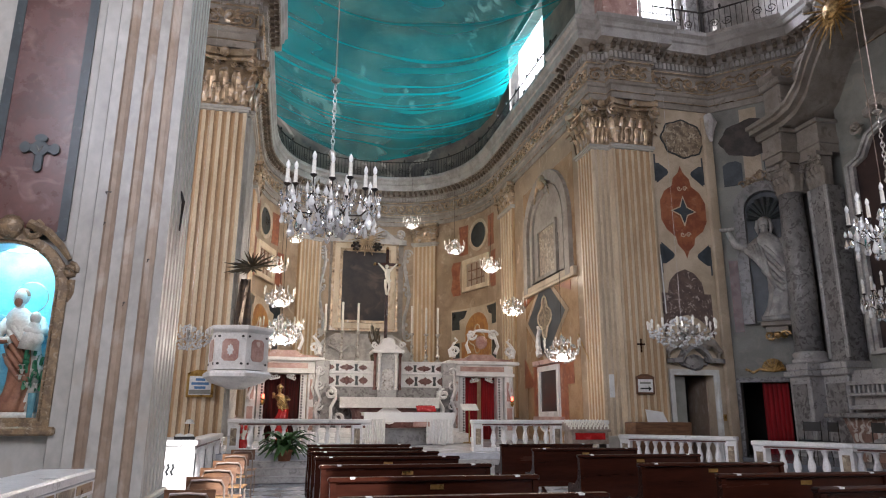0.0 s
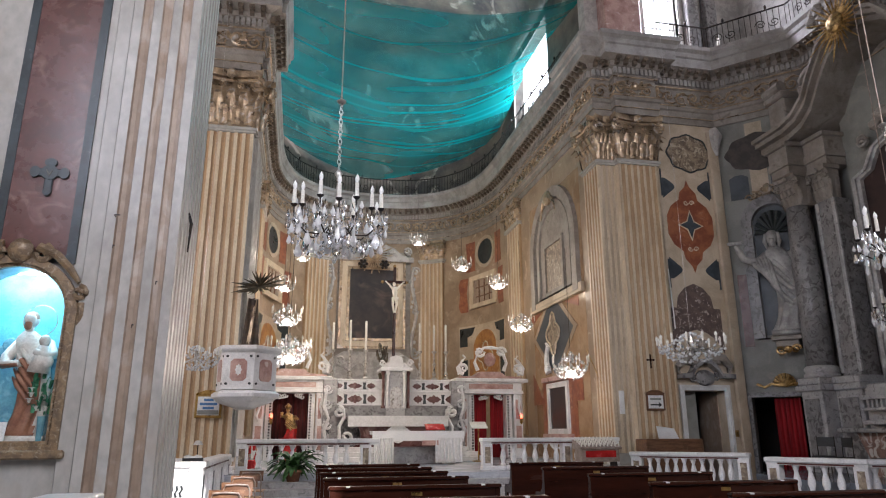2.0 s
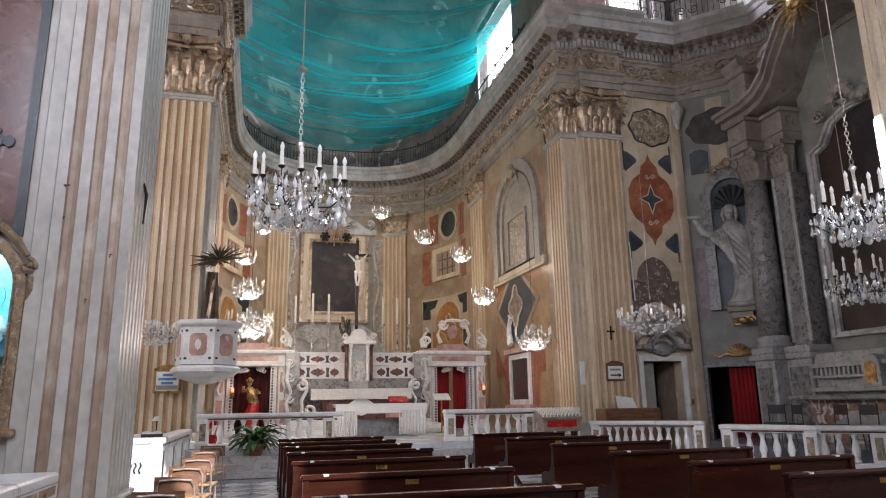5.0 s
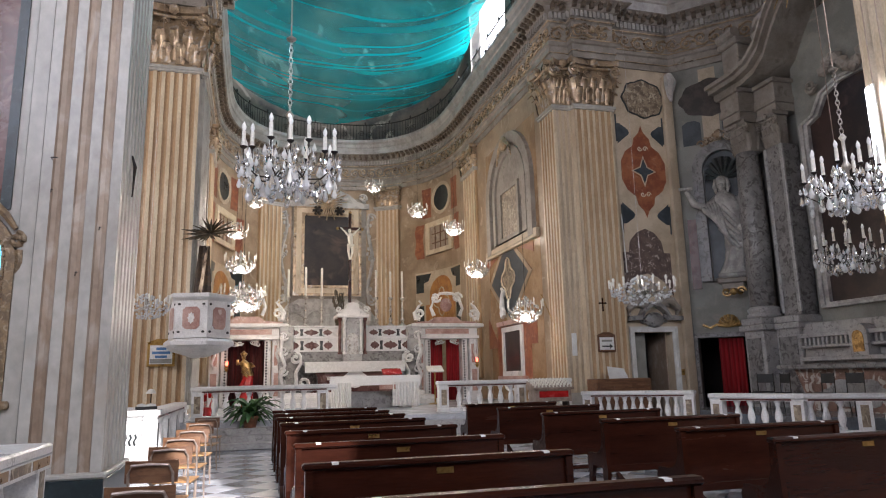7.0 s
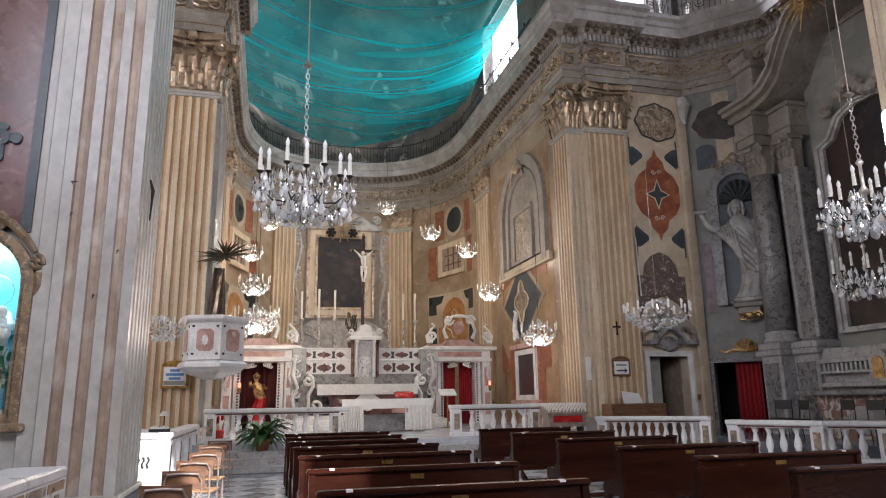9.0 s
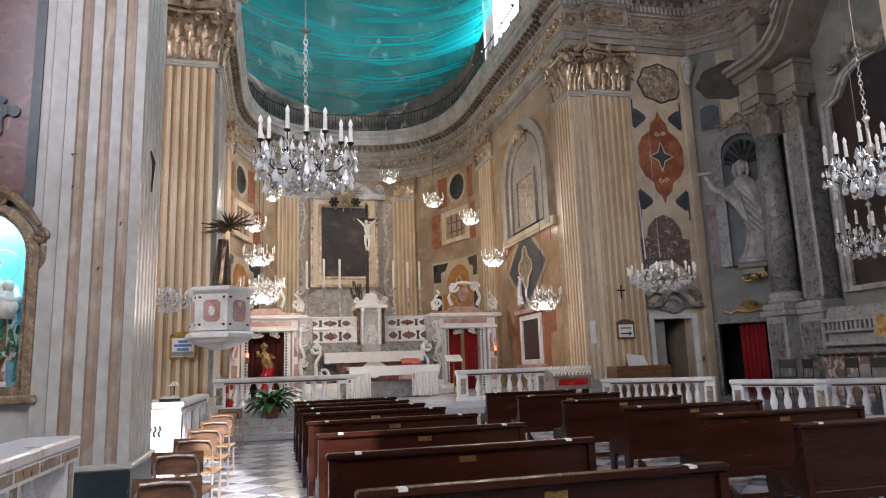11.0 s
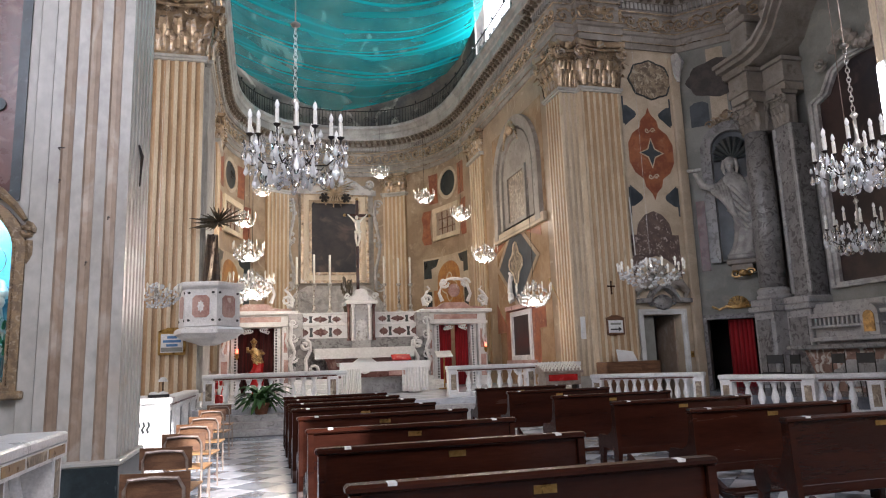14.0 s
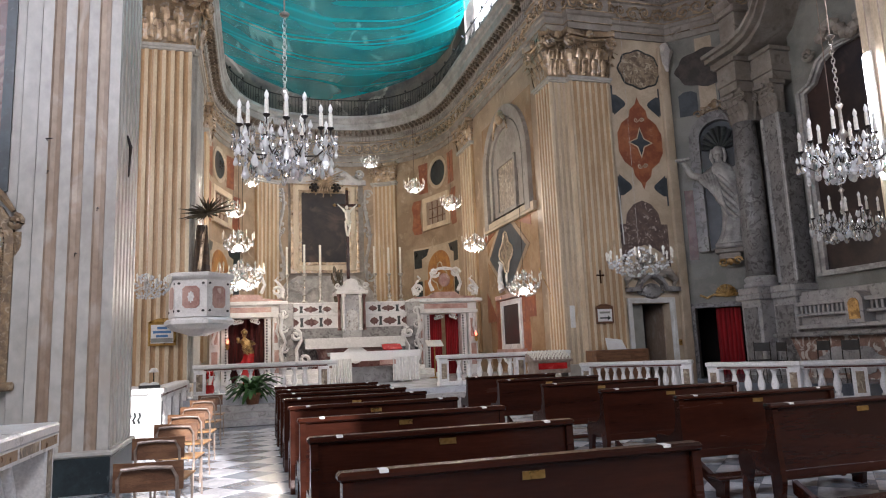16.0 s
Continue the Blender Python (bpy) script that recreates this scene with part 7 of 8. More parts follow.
DROPS = [drop_mesh(1.3) for _ in range(3)]
DROPS[1].materials[0], DROPS[2].materials[0] = M_CRYSTAL_CLEAR, M_CRYSTAL_MIRROR
DROPS += [DROPS[0], DROPS[2]]


def big_chandelier(label, m, chain, arms=10, R=0.56, tilt=0.0, seed=1):
    """Crystal chandelier; the origin is the lowest drop."""
    rnd = random.Random(seed)
    t = thing("chandelier", label, "chandelier", m, group="large crystal chandeliers")
    bm = BM()
    lathe(bm, [(0.01, 0.1), (0.06, 0.14), (0.03, 0.2), (0.07, 0.28), (0.03, 0.36), (0.025, 0.55), (0.07, 0.6), (0.025, 0.68), (0.02, 0.95), (0.05, 1.0), (0.015, 1.05)], 12)
    part("stem", bm, M_SILVER, t, smooth=True)
    bm = BM()
    z = 1.05
    i = 0
    while z < 1.9:
        a = 0 if i % 2 else math.pi / 2
        tube(bm, [(0.022 * math.cos(k) * math.cos(a), 0.022 * math.cos(k) * math.sin(a), z + 0.04 + 0.045 * math.sin(k)) for k in [2 * math.pi * j / 8 for j in range(8)]], 0.006, 4, closed=True)
        z += 0.065
        i += 1
    part("chain", bm, M_SILVER, t)
    bm = BM()
    lathe(bm, [(0.01, 1.9), (0.05, 1.93), (0.06, 1.95), (0.02, 1.98)], 12)
    part("rose", bm, M_SILVER, t)
    bm = BM()
    tube(bm, [(0, 0, 1.95), (0, 0, 1.95 + chain)], 0.009, 5)
    part("cord", bm, M_STEEL, t)
    for k in range(arms):
        a = 2 * math.pi * (k + 0.3) / arms
        rr = R * (1.0 if k % 2 == 0 else 0.72)
        zt = 0.47 + (0.0 if k % 2 == 0 else 0.1)
        c, s = math.cos(a), math.sin(a)
        bm = BM()
        tube(bm, [(0.04 * c, 0.04 * s, 0.42), (0.35 * rr * c, 0.35 * rr * s, 0.22), (0.7 * rr * c, 0.7 * rr * s, 0.2), (rr * c, rr * s, 0.32), (rr * c, rr * s, zt)], 0.009, 6)
        lathe(bm, [(0.015, zt), (0.036, zt + 0.02), (0.042, zt + 0.03), (0.02, zt + 0.035)], 10, (rr * c, rr * s, 0))
        arm = part("arm", bm, M_IRON, t)
        bm = BM()
        lathe(bm, [(0.024, zt + 0.03), (0.022, zt + 0.2)], 10, (rr * c, rr * s, 0))
        part("candle_sleeve", bm, M_WAX, arm)
        bm = BM()
        lathe(bm, [(0.012, zt + 0.2), (0.026, zt + 0.24), (0.022, zt + 0.27), (0.003, zt + 0.31)], 10, (rr * c, rr * s, 0))
        part("bulb", bm, M_BULB_OFF, arm, "clear flame bulb")
        for j in range(12):
            b = 2 * math.pi * j / 6.0
            o = new("crystal_drop", rnd.choice(DROPS))
            o.parent = t
            f = rnd.uniform(0.5, 0.85)
            o.matrix_basis = Matrix.Translation((rr * c + 0.065 * math.cos(b), rr * s + 0.065 * math.sin(b), zt + 0.03 - 0.26 * (j / 12) - rnd.uniform(0.0, 0.04))) @ Matrix.Rotation(rnd.uniform(0, 3), 4, 'Z') @ Matrix.Diagonal((f, f, f, 1))
        for j in range(3):
            q = 0.45 + 0.22 * j
            o = new("crystal_drop", rnd.choice(DROPS))
            o.parent = t
            o.matrix_basis = Matrix.Translation((q * rr * c, q * rr * s, 0.2 + rnd.uniform(-0.03, 0.03))) @ Matrix.Rotation(rnd.uniform(0, 3), 4, 'Z')
    for j in range(80):
        a, r, zz = rnd.uniform(0, 6.28), rnd.uniform(0.04, 0.24), rnd.uniform(0.06, 0.34)
        o = new("crystal_drop", rnd.choice(DROPS))
        o.parent = t
        f = rnd.uniform(0.45, 0.9)
        o.matrix_basis = Matrix.Translation((r * math.cos(a), r * math.sin(a), zz + 0.08)) @ Matrix.Rotation(rnd.uniform(0, 3), 4, 'Z') @ Matrix.Diagonal((f, f, f, 1))
    return t


M_BULB_OFF = bpy.data.materials.new("unlit_bulb")
M_BULB_OFF.use_nodes = True
b_ = M_BULB_OFF.node_tree.nodes["Principled BSDF"]
b_.inputs["Base Color"].default_value = (0.92, 0.92, 0.90, 1)
b_.inputs["Roughness"].default_value = 0.1

big_chandelier("large crystal chandelier with white candle bulbs, unlit", pose(0.5, 8.5, 3.66, 0, 0, 20) @ Matrix.Scale(1.12, 4), 14.88, 12, 0.56)
big_chandelier("large crystal chandelier with white candle bulbs before the side altar", pose(7.07, 6.41, 3.28, 0, 0, 50) @ Matrix.Scale(0.95, 4), 18.3, 12, 0.52, seed=2)
big_chandelier("crystal chandelier with pale candles hung low in the side chapel", pose(11.35, 10.5, 3.22, 0, 0, 0) @ Matrix.Scale(1.05, 4), 16.42, 10, 0.56, seed=3)


def small_chandelier(label, m, lit=True, k=1.0, hang=0.8, power=26, wide=1.0):
    t = thing("chandelier", label, "chandelier", m @ Matrix.Diagonal((k * wide, k * wide, k, 1)), group="small wall chandeliers")
    arms = 8 if wide == 1.0 else 14
    rnd = random.Random(int(m.translation.y * 100) % 97)
    bm = BM()
    lathe(bm, [(0.02, -0.12), (0.05, -0.06), (0.02, 0.0), (0.04, 0.1), (0.015, 0.3)], 8)
    for j in range(arms):
        a = 2 * math.pi * j / arms
        tube(bm, [(0.03 * math.cos(a), 0.03 * math.sin(a), 0.0), (0.2 * math.cos(a), 0.2 * math.sin(a), -0.1), (0.36 * math.cos(a), 0.36 * math.sin(a), -0.03), (0.38 * math.cos(a), 0.38 * math.sin(a), 0.06)], 0.008, 5)
    part("frame", bm, M_SILVER, t)
    bm = BM()
    tube(bm, [(0, 0, 0.3), (0, 0, 0.3 + hang)], 0.005 if hang < 5 else 0.002, 4)
    part("chain", bm, M_IRON if hang < 5 else M_SILVER, t)
    bm = BM()
    for j in range(150):
        a, s = rnd.uniform(0, 6.28), rnd.random()
        if j < 100:
            z = -0.26 + 0.27 * s
            r = 0.37 * math.sqrt(max(0.02, 1 - (z / 0.27) ** 2)) * rnd.uniform(0.85, 1.0)
        else:
            z = 0.02 + 0.24 * s
            r = 0.26 * (1 - s) + 0.05
        blob(bm, (r * math.cos(a), r * math.sin(a), z), (0.020, 0.020, 0.032), 1)
    o = part("crystal_cluster", bm, M_CRYSTAL_MIRROR if lit else M_CRYSTAL, t)
    o["kind"] = "stuff"
    for j in range(arms):
        a = 2 * math.pi * j / arms
        bm = BM()
        lathe(bm, [(0.012, 0.06), (0.012, 0.15), (0.018, 0.17), (0.016, 0.2), (0.003, 0.23)], 6, (0.38 * math.cos(a), 0.38 * math.sin(a), 0))
        part("candle", bm, M_WAX, t)
    if lit:
        bm = BM()
        blob(bm, (0, 0, -0.17), (0.11, 0.11, 0.07), 2)
        part("lamp_bowl", bm, M_BULB, t, "bright warm glass bowl")
        lamp = bpy.data.lights.new("chandelier_light", 'POINT')
        lamp.energy, lamp.color, lamp.shadow_soft_size = power, (1.0, 0.84, 0.62), 0.2
        lo = new("chandelier_light", lamp)
        p = m.translation
        lo.location = (p.x + (1.0 if p.x < AX else -1.0), p.y - 0.4, p.z - 0.3 * k)
    return t


LIT = "small lit crystal chandelier hanging by the chancel wall"
for x, y, z, k in ((8.0, 19.0, 3.36, 1.3), (7.52, 22.0, 5.1, 1.05), (7.62, 25.0, 7.22, 1.0), (6.75, 27.5, 8.5, 1.05), (5.2, 29.5, 10.08, 0.95),
                   (0.0, 29.0, 8.95, 0.95), (-0.62, 26.0, 7.0, 1.05), (-0.37, 22.5, 5.2, 1.2), (-0.2, 19.5, 3.72, 1.4)):
    small_chandelier(LIT, pose(x, y, z, 0, 0, x * 40), True, k * 1.12, 2.2, 9 if y < 19.2 else 80 if x < AX else 15 if y < 23 else 38)
small_chandelier("unlit crystal chandelier hanging near the sacristy door", pose(7.95, 12.5, 3.12), False, 1.1, 17.4, wide=1.6)
small_chandelier("unlit crystal chandelier hanging beside the pulpit", pose(-1.72, 13.0, 2.78), False, 0.8, 24.5, wide=1.35)


# ---- green safety net under the chancel vault ----
def build_net():
    bm = BM()
    weave = bm.verts.layers.float.new("weave")
    nx, ny = 60, 260
    rows = []
    for j in range(ny + 1):
        y = 18.9 + 14.6 * j / ny
        s = j / ny
        half = 5.5 if y < 27.5 else 5.5 * max(0.02, 1 - ((y - 27.5) / 6.3) ** 2.5) ** 0.4
        r = []
        for i in range(nx + 1):
            u = -1 + 2 * i / nx
            edge = 16.2 - 0.9 * max(0, s - 0.45) / 0.55
            if u > 0:
                edge += 0.6 * max(0.0, 1 - abs(y - 24.0) / 5.0)
            mid = 14.75 - 0.35 * s
            z = mid + (edge - mid) * abs(u) ** 2.2
            z += 0.10 * math.sin(y * 2.1 + 1.3 * u) * (1 - abs(u)) + 0.07 * noise.noise((u * 3, y * 1.3, 2))
            v = bm.verts.new((AX + u * half, y + 0.12 * noise.noise((u * 2, y, 5)), z))
            yy = y + 0.35 * u * math.sin(y) + 0.2 * noise.noise((u * 2.5, y * 0.6, 9))
            d = min(abs(yy - q) for q in (20.6, 22.9, 25.2, 25.7, 26.9, 27.3, 28.7, 29.0, 30.2, 31.3))
            v[weave] = min(0.96, 0.50 + 0.22 * noise.noise((u * 2, y * 0.9, 1)) + (0.45 * max(0, 1 - d / 0.1)))
            r.append(v)
        rows.append(r)
    net = thing("safety_net", "sagging green safety net slung under the chancel vault", "net")
    co = [[tuple(v.co) for v in r] for r in rows]
    wv = [[v[weave] for v in r] for r in rows]
    bm.free()
    cuts = [0, 32, 72, 122, 150, 176, 204, ny]
    for c0, c1 in zip(cuts, cuts[1:]):
        bm = BM()
        lay = bm.verts.layers.float.new("weave")
        grid = []
        for j in range(c0, c1 + 1):
            r = []
            for i in range(nx + 1):
                v = bm.verts.new(co[j][i])
                v[lay] = wv[j][i]
                r.append(v)
            grid.append(r)
        for a, c in zip(grid, grid[1:]):
            for i in range(nx):
                bm.faces.new((a[i], a[i + 1], c[i + 1], c[i]))
        part("net_strip", bm, M_NET, net, smooth=True)
    return net


build_net()


# ---- iron railing on the cornice ----
def build_railing(path, label):
    t = thing("railing", label, "railing", group="cornice railings")
    z0, z1 = 13.62, 14.55
    for z, r in ((z1, 0.028), (z0 + 0.12, 0.02)):
        bm = BM()
        tube(bm, [(x, y, z) for x, y in path], r, 5)
        part("rail", bm, M_IRON, t)
    bm = BM()
    tube(bm, [(0, 0, 0), (0, 0, z1 - z0)], 0.013, 4)
    proto = None
    for k, (p, d) in enumerate(along(path, 0.17, 0.05)):
        if proto is None:
            proto = part("bar", bm, M_IRON, t, loc=(p.x, p.y, z0))
        else:
            again(proto, pose(p.x, p.y, z0), t)
    for k, (p, d) in enumerate(along(path, 1.3, 0.6)):
        bm = BM()
        for s in (-1, 1):
            tube(bm, [(p.x + d.x * a, p.y + d.y * a, z) for a, _, z in spiral(s * 0.2, z0 + 0.45, 0.17, 1.5, 0, 0, 16, s)], 0.016, 4)
        blob(bm, (p.x, p.y, z1 + 0.1), (0.05, 0.05, 0.09), 1)
        part("scroll_panel", bm, M_IRON, t)


INNER = offset_path([(9.05, 20.0)] + APSE + [(-1.75, 20.0)], 0.4)
build_railing(INNER, "black wrought-iron railing along the chancel cornice")
build_railing(offset_path([(15.0, 12.0), (15.0, 16.1), (13.05, 18.05), (11.1, 18.05)], 0.4), "black wrought-iron railing along the nave cornice")


def build_upper_pedestals():
    p = thing("pilaster", "pink and grey marble upper pedestal above the pier", "pilaster", kind="structure")
    bm = BM()
    box(bm, 9.45, 18.0, 13.9, 10.75, 18.59, 18.5, 0.03)
    part("shaft", bm, M_MARBLE_P, p)
    bm = BM()
    box(bm, 9.3, 17.85, 13.64, 10.9, 18.59, 14.0, 0.03)
    part("base", bm, M_PLASTER_W, p)
    for x in (12.75, 13.45):
        q = thing("pilaster", "dark marbled upper pilaster beside the window", "pilaster", kind="structure", group="upper pilasters")
        bm = BM()
        box(bm, x, 18.3, 13.92, x + 0.45, 18.6, 18.5, 0.03)
        part("shaft", bm, M_MARBLE_G, q)
    w = thing("window_1", "bright upper window with white frame", "window", kind="structure")
    bm = BM()
    ring(bm, rect(1.5, 3.7, 11.85, 15.85), rect(1.3, 3.5, 11.85, 15.85), 18.55, 18.75)
    part("window_frame", bm, M_PAINT_W, w)
    bm = BM()
    box(bm, 11.83, 18.9, 14.1, 11.87, 18.94, 17.6)
    for z in (15.2, 16.4):
        box(bm, 11.2, 18.9, z, 12.5, 18.94, z + 0.04)
    part("glazing_bar", bm, M_PAINT_W, w)


build_upper_pedestals()


# ---- pulpit ----
M_CLOTH_D = mat("dark_brown_cloth", (0.09, 0.055, 0.03), (0.04, 0.025, 0.015), 5.0, 0.7, 0.2)


def build_pulpit():
    t = thing("pulpit", "white hexagonal marble pulpit with pink inlaid panels", "pulpit", pose(-1.1, 16.75, 0))
    R = 0.72
    A = [math.radians(-13 + 60 * i) for i in range(6)]

    def octa(bm, prof):
        lathe_pts = []
        for r, z in prof:
            lathe_pts.append([bm.verts.new((r * math.cos(a), r * math.sin(a), z)) for a in A])
        for a, c in zip(lathe_pts, lathe_pts[1:]):
            for i in range(6):
                bm.faces.new((a[i], a[(i + 1) % 6], c[(i + 1) % 6], c[i]))
        bm.faces.new(lathe_pts[0][::-1])
        bm.faces.new(lathe_pts[-1])

    bm = BM()
    octa(bm, [(R * 0.98, 2.42), (R * 0.98, 3.28)])
    part("body", bm, M_MARBLE, t)
    bm = BM()
    octa(bm, [(R * 1.02, 3.26), (R * 1.1, 3.3), (R * 1.14, 3.33), (R * 1.14, 3.4), (R * 1.05, 3.42)])
    part("rim", bm, M_MARBLE, t)
    bm = BM()
    octa(bm, [(0.2, 2.0), (0.3, 2.04), (0.46, 2.09), (0.64, 2.15), (R * 1.0, 2.22), (R * 1.12, 2.26), (R * 1.12, 2.34), (R * 1.02, 2.4)])
    part("corbel", bm, M_MARBLE, t)
    ap = R * 0.98 * math.cos(math.radians(30))
    for i in range(6):
        a = 60 * i - 43
        m = pose(0, 0, 0, 0, 0, a + 90) @ pose(0, -ap, 0)
        bm = BM()
        w, h, c = 0.19, 0.25, 0.07
        prism(bm, [(-w + c, 2.86 - h), (w - c, 2.86 - h), (w, 2.86 - h + c), (w, 2.86 + h - c), (w - c, 2.86 + h), (-w + c, 2.86 + h), (-w, 2.86 + h - c), (-w, 2.86 - h + c)], -0.014, 0.01)
        pan = part("panel", bm, M_MARBLE_P, t, "pink inlaid panel", loc=m)
        for sx in (-1, 1):
            for sz in (-1, 1):
                bm = BM()
                prism(bm, oval(0.035, 0.028, sx * 0.27, 2.86 + sz * 0.31, 8), -0.014, 0.01)
                part("stud", bm, M_BLACK, pan)
        if i % 2:
            bm = BM()
            prism(bm, oval(0.07, 0.12, 0, 2.86, 16, 8, 0.15), -0.02, -0.012)
            part("rosette", bm, M_MARBLE, pan)
    # back board on the pier and the palm fan over it
    b = thing("cloth_hanging", "dark patterned cloth hanging on the pier behind the pulpit", "hanging", pose(-1.35, 17.4, 0))
    for nm, m_, lo_w, hi_w in (("cloth", M_CLOTH_D, (0.0, 0.46), (0.12, 0.36)), ("band", M_GILT, (0.1, 0.2), (0.28, 0.34))):
        bm = BM()
        n = 14
        yo = -0.012 if nm == "band" else 0.0
        rows = []
        for r in range(6):
            z = 3.3 + 1.45 * r / 5
            a, c = lo_w[0] + (hi_w[0] - lo_w[0]) * r / 5, lo_w[1] + (hi_w[1] - lo_w[1]) * r / 5
            rows.append([bm.verts.new((a + (c - a) * i / n, yo + 0.025 * math.sin((a + (c - a) * i / n) * 42), z)) for i in range(n + 1)])
        for a, c in zip(rows, rows[1:]):
            for i in range(n):
                bm.faces.new((a[i], a[i + 1], c[i + 1], c[i]))
        ob = part(nm, bm, m_, b, smooth=True)
        sol = ob.modifiers.new("thickness", 'SOLIDIFY')
        sol.thickness = 0.008
    bm = BM()
    rnd = random.Random(6)
    for i in range(26):
        a = 2 * math.pi * i / 26 + rnd.uniform(-0.08, 0.08)
        r = rnd.uniform(0.38, 0.62)
        e = (r * 1.1 * math.cos(a), -0.25 - 0.25 * rnd.random(), r * 0.62 * math.sin(a) + 0.12 * math.cos(a))
        tube(bm, [(0, 0, 0), (e[0] * 0.5, e[1] * 0.6, e[2] * 0.55), e], [0.012, 0.032, 0.004], 4)
    tube(bm, [(0, 0.3, -0.05), (0, 0, 0)], 0.02, 5)
    single("palm_fan", bm, M_PALMLEAF, "dried palm fan fixed to the pier above the pulpit", "palm fan", pose(-0.98, 17.35, 5.05))


build_pulpit()


# ---- chairs along the aisle ----
def school_chair(m):
    t = thing("chair", "brown plywood chair with bent metal tube frame", "chair", m, group="aisle chairs")
    bm = BM()
    box(bm, -0.21, -0.2, 0.43, 0.21, 0.2, 0.448, 0.006)
    part("seat", bm, M_WOODL, t)
    bm = BM()
    n = 8
    for j in range(n):
        x0, x1 = -0.215 + 0.43 * j / n, -0.215 + 0.43 * (j + 1) / n
        y0, y1 = -0.24 - 0.03 * (1 - (x0 / 0.215) ** 2), -0.24 - 0.03 * (1 - (x1 / 0.215) ** 2)
        vs = [bm.verts.new(p) for p in ((x0, y0, 0.62), (x1, y1, 0.62), (x1, y1, 0.8), (x0, y0, 0.8), (x0, y0 + 0.014, 0.62), (x1, y1 + 0.014, 0.62), (x1, y1 + 0.014, 0.8), (x0, y0 + 0.014, 0.8))]
        for q in ((0, 1, 2, 3), (7, 6, 5, 4), (3, 2, 6, 7), (1, 0, 4, 5)):
            bm.faces.new([vs[i] for i in q])
        if j in (0, n - 1):
            bm.faces.new([vs[i] for i in ((0, 3, 7, 4) if j == 0 else (1, 5, 6, 2))])
    bmesh.ops.remove_doubles(bm, verts=bm.verts, dist=0.0005)
    part("backrest", bm, M_WOODB, t)
    bm = BM()
    tube(bm, [(-0.18, -0.3, 0.0), (-0.18, -0.22, 0.43), (-0.18, -0.262, 0.7), (-0.15, -0.285, 0.765), (0, -0.29, 0.775), (0.15, -0.285, 0.765), (0.18, -0.262, 0.7), (0.18, -0.22, 0.43), (0.18, -0.3, 0.0)], 0.012, 7)
    part("back_frame", bm, M_STEEL, t)
    bm = BM()
    tube(bm, [(-0.18, 0.22, 0.0), (-0.18, 0.17, 0.415), (-0.18, -0.2, 0.415)], 0.011, 6)
    part("leg", bm, M_STEEL, t)
    bm = BM()
    tube(bm, [(0.18, 0.22, 0.0), (0.18, 0.17, 0.415), (0.18, -0.2, 0.415)], 0.011, 6)
    part("leg", bm, M_STEEL, t)
    return t


c_ = school_chair(pose(-0.5, 5.2, 0, 0, 0, -6))
for y_, a_ in ((6.45, -9), (7.72, -7), (8.95, -9), (10.3, -6), (11.9, -10), (13.4, -5)):
    copy_thing(c_, pose(-0.62, y_ + 0.27, 0, 0, 0, a_))


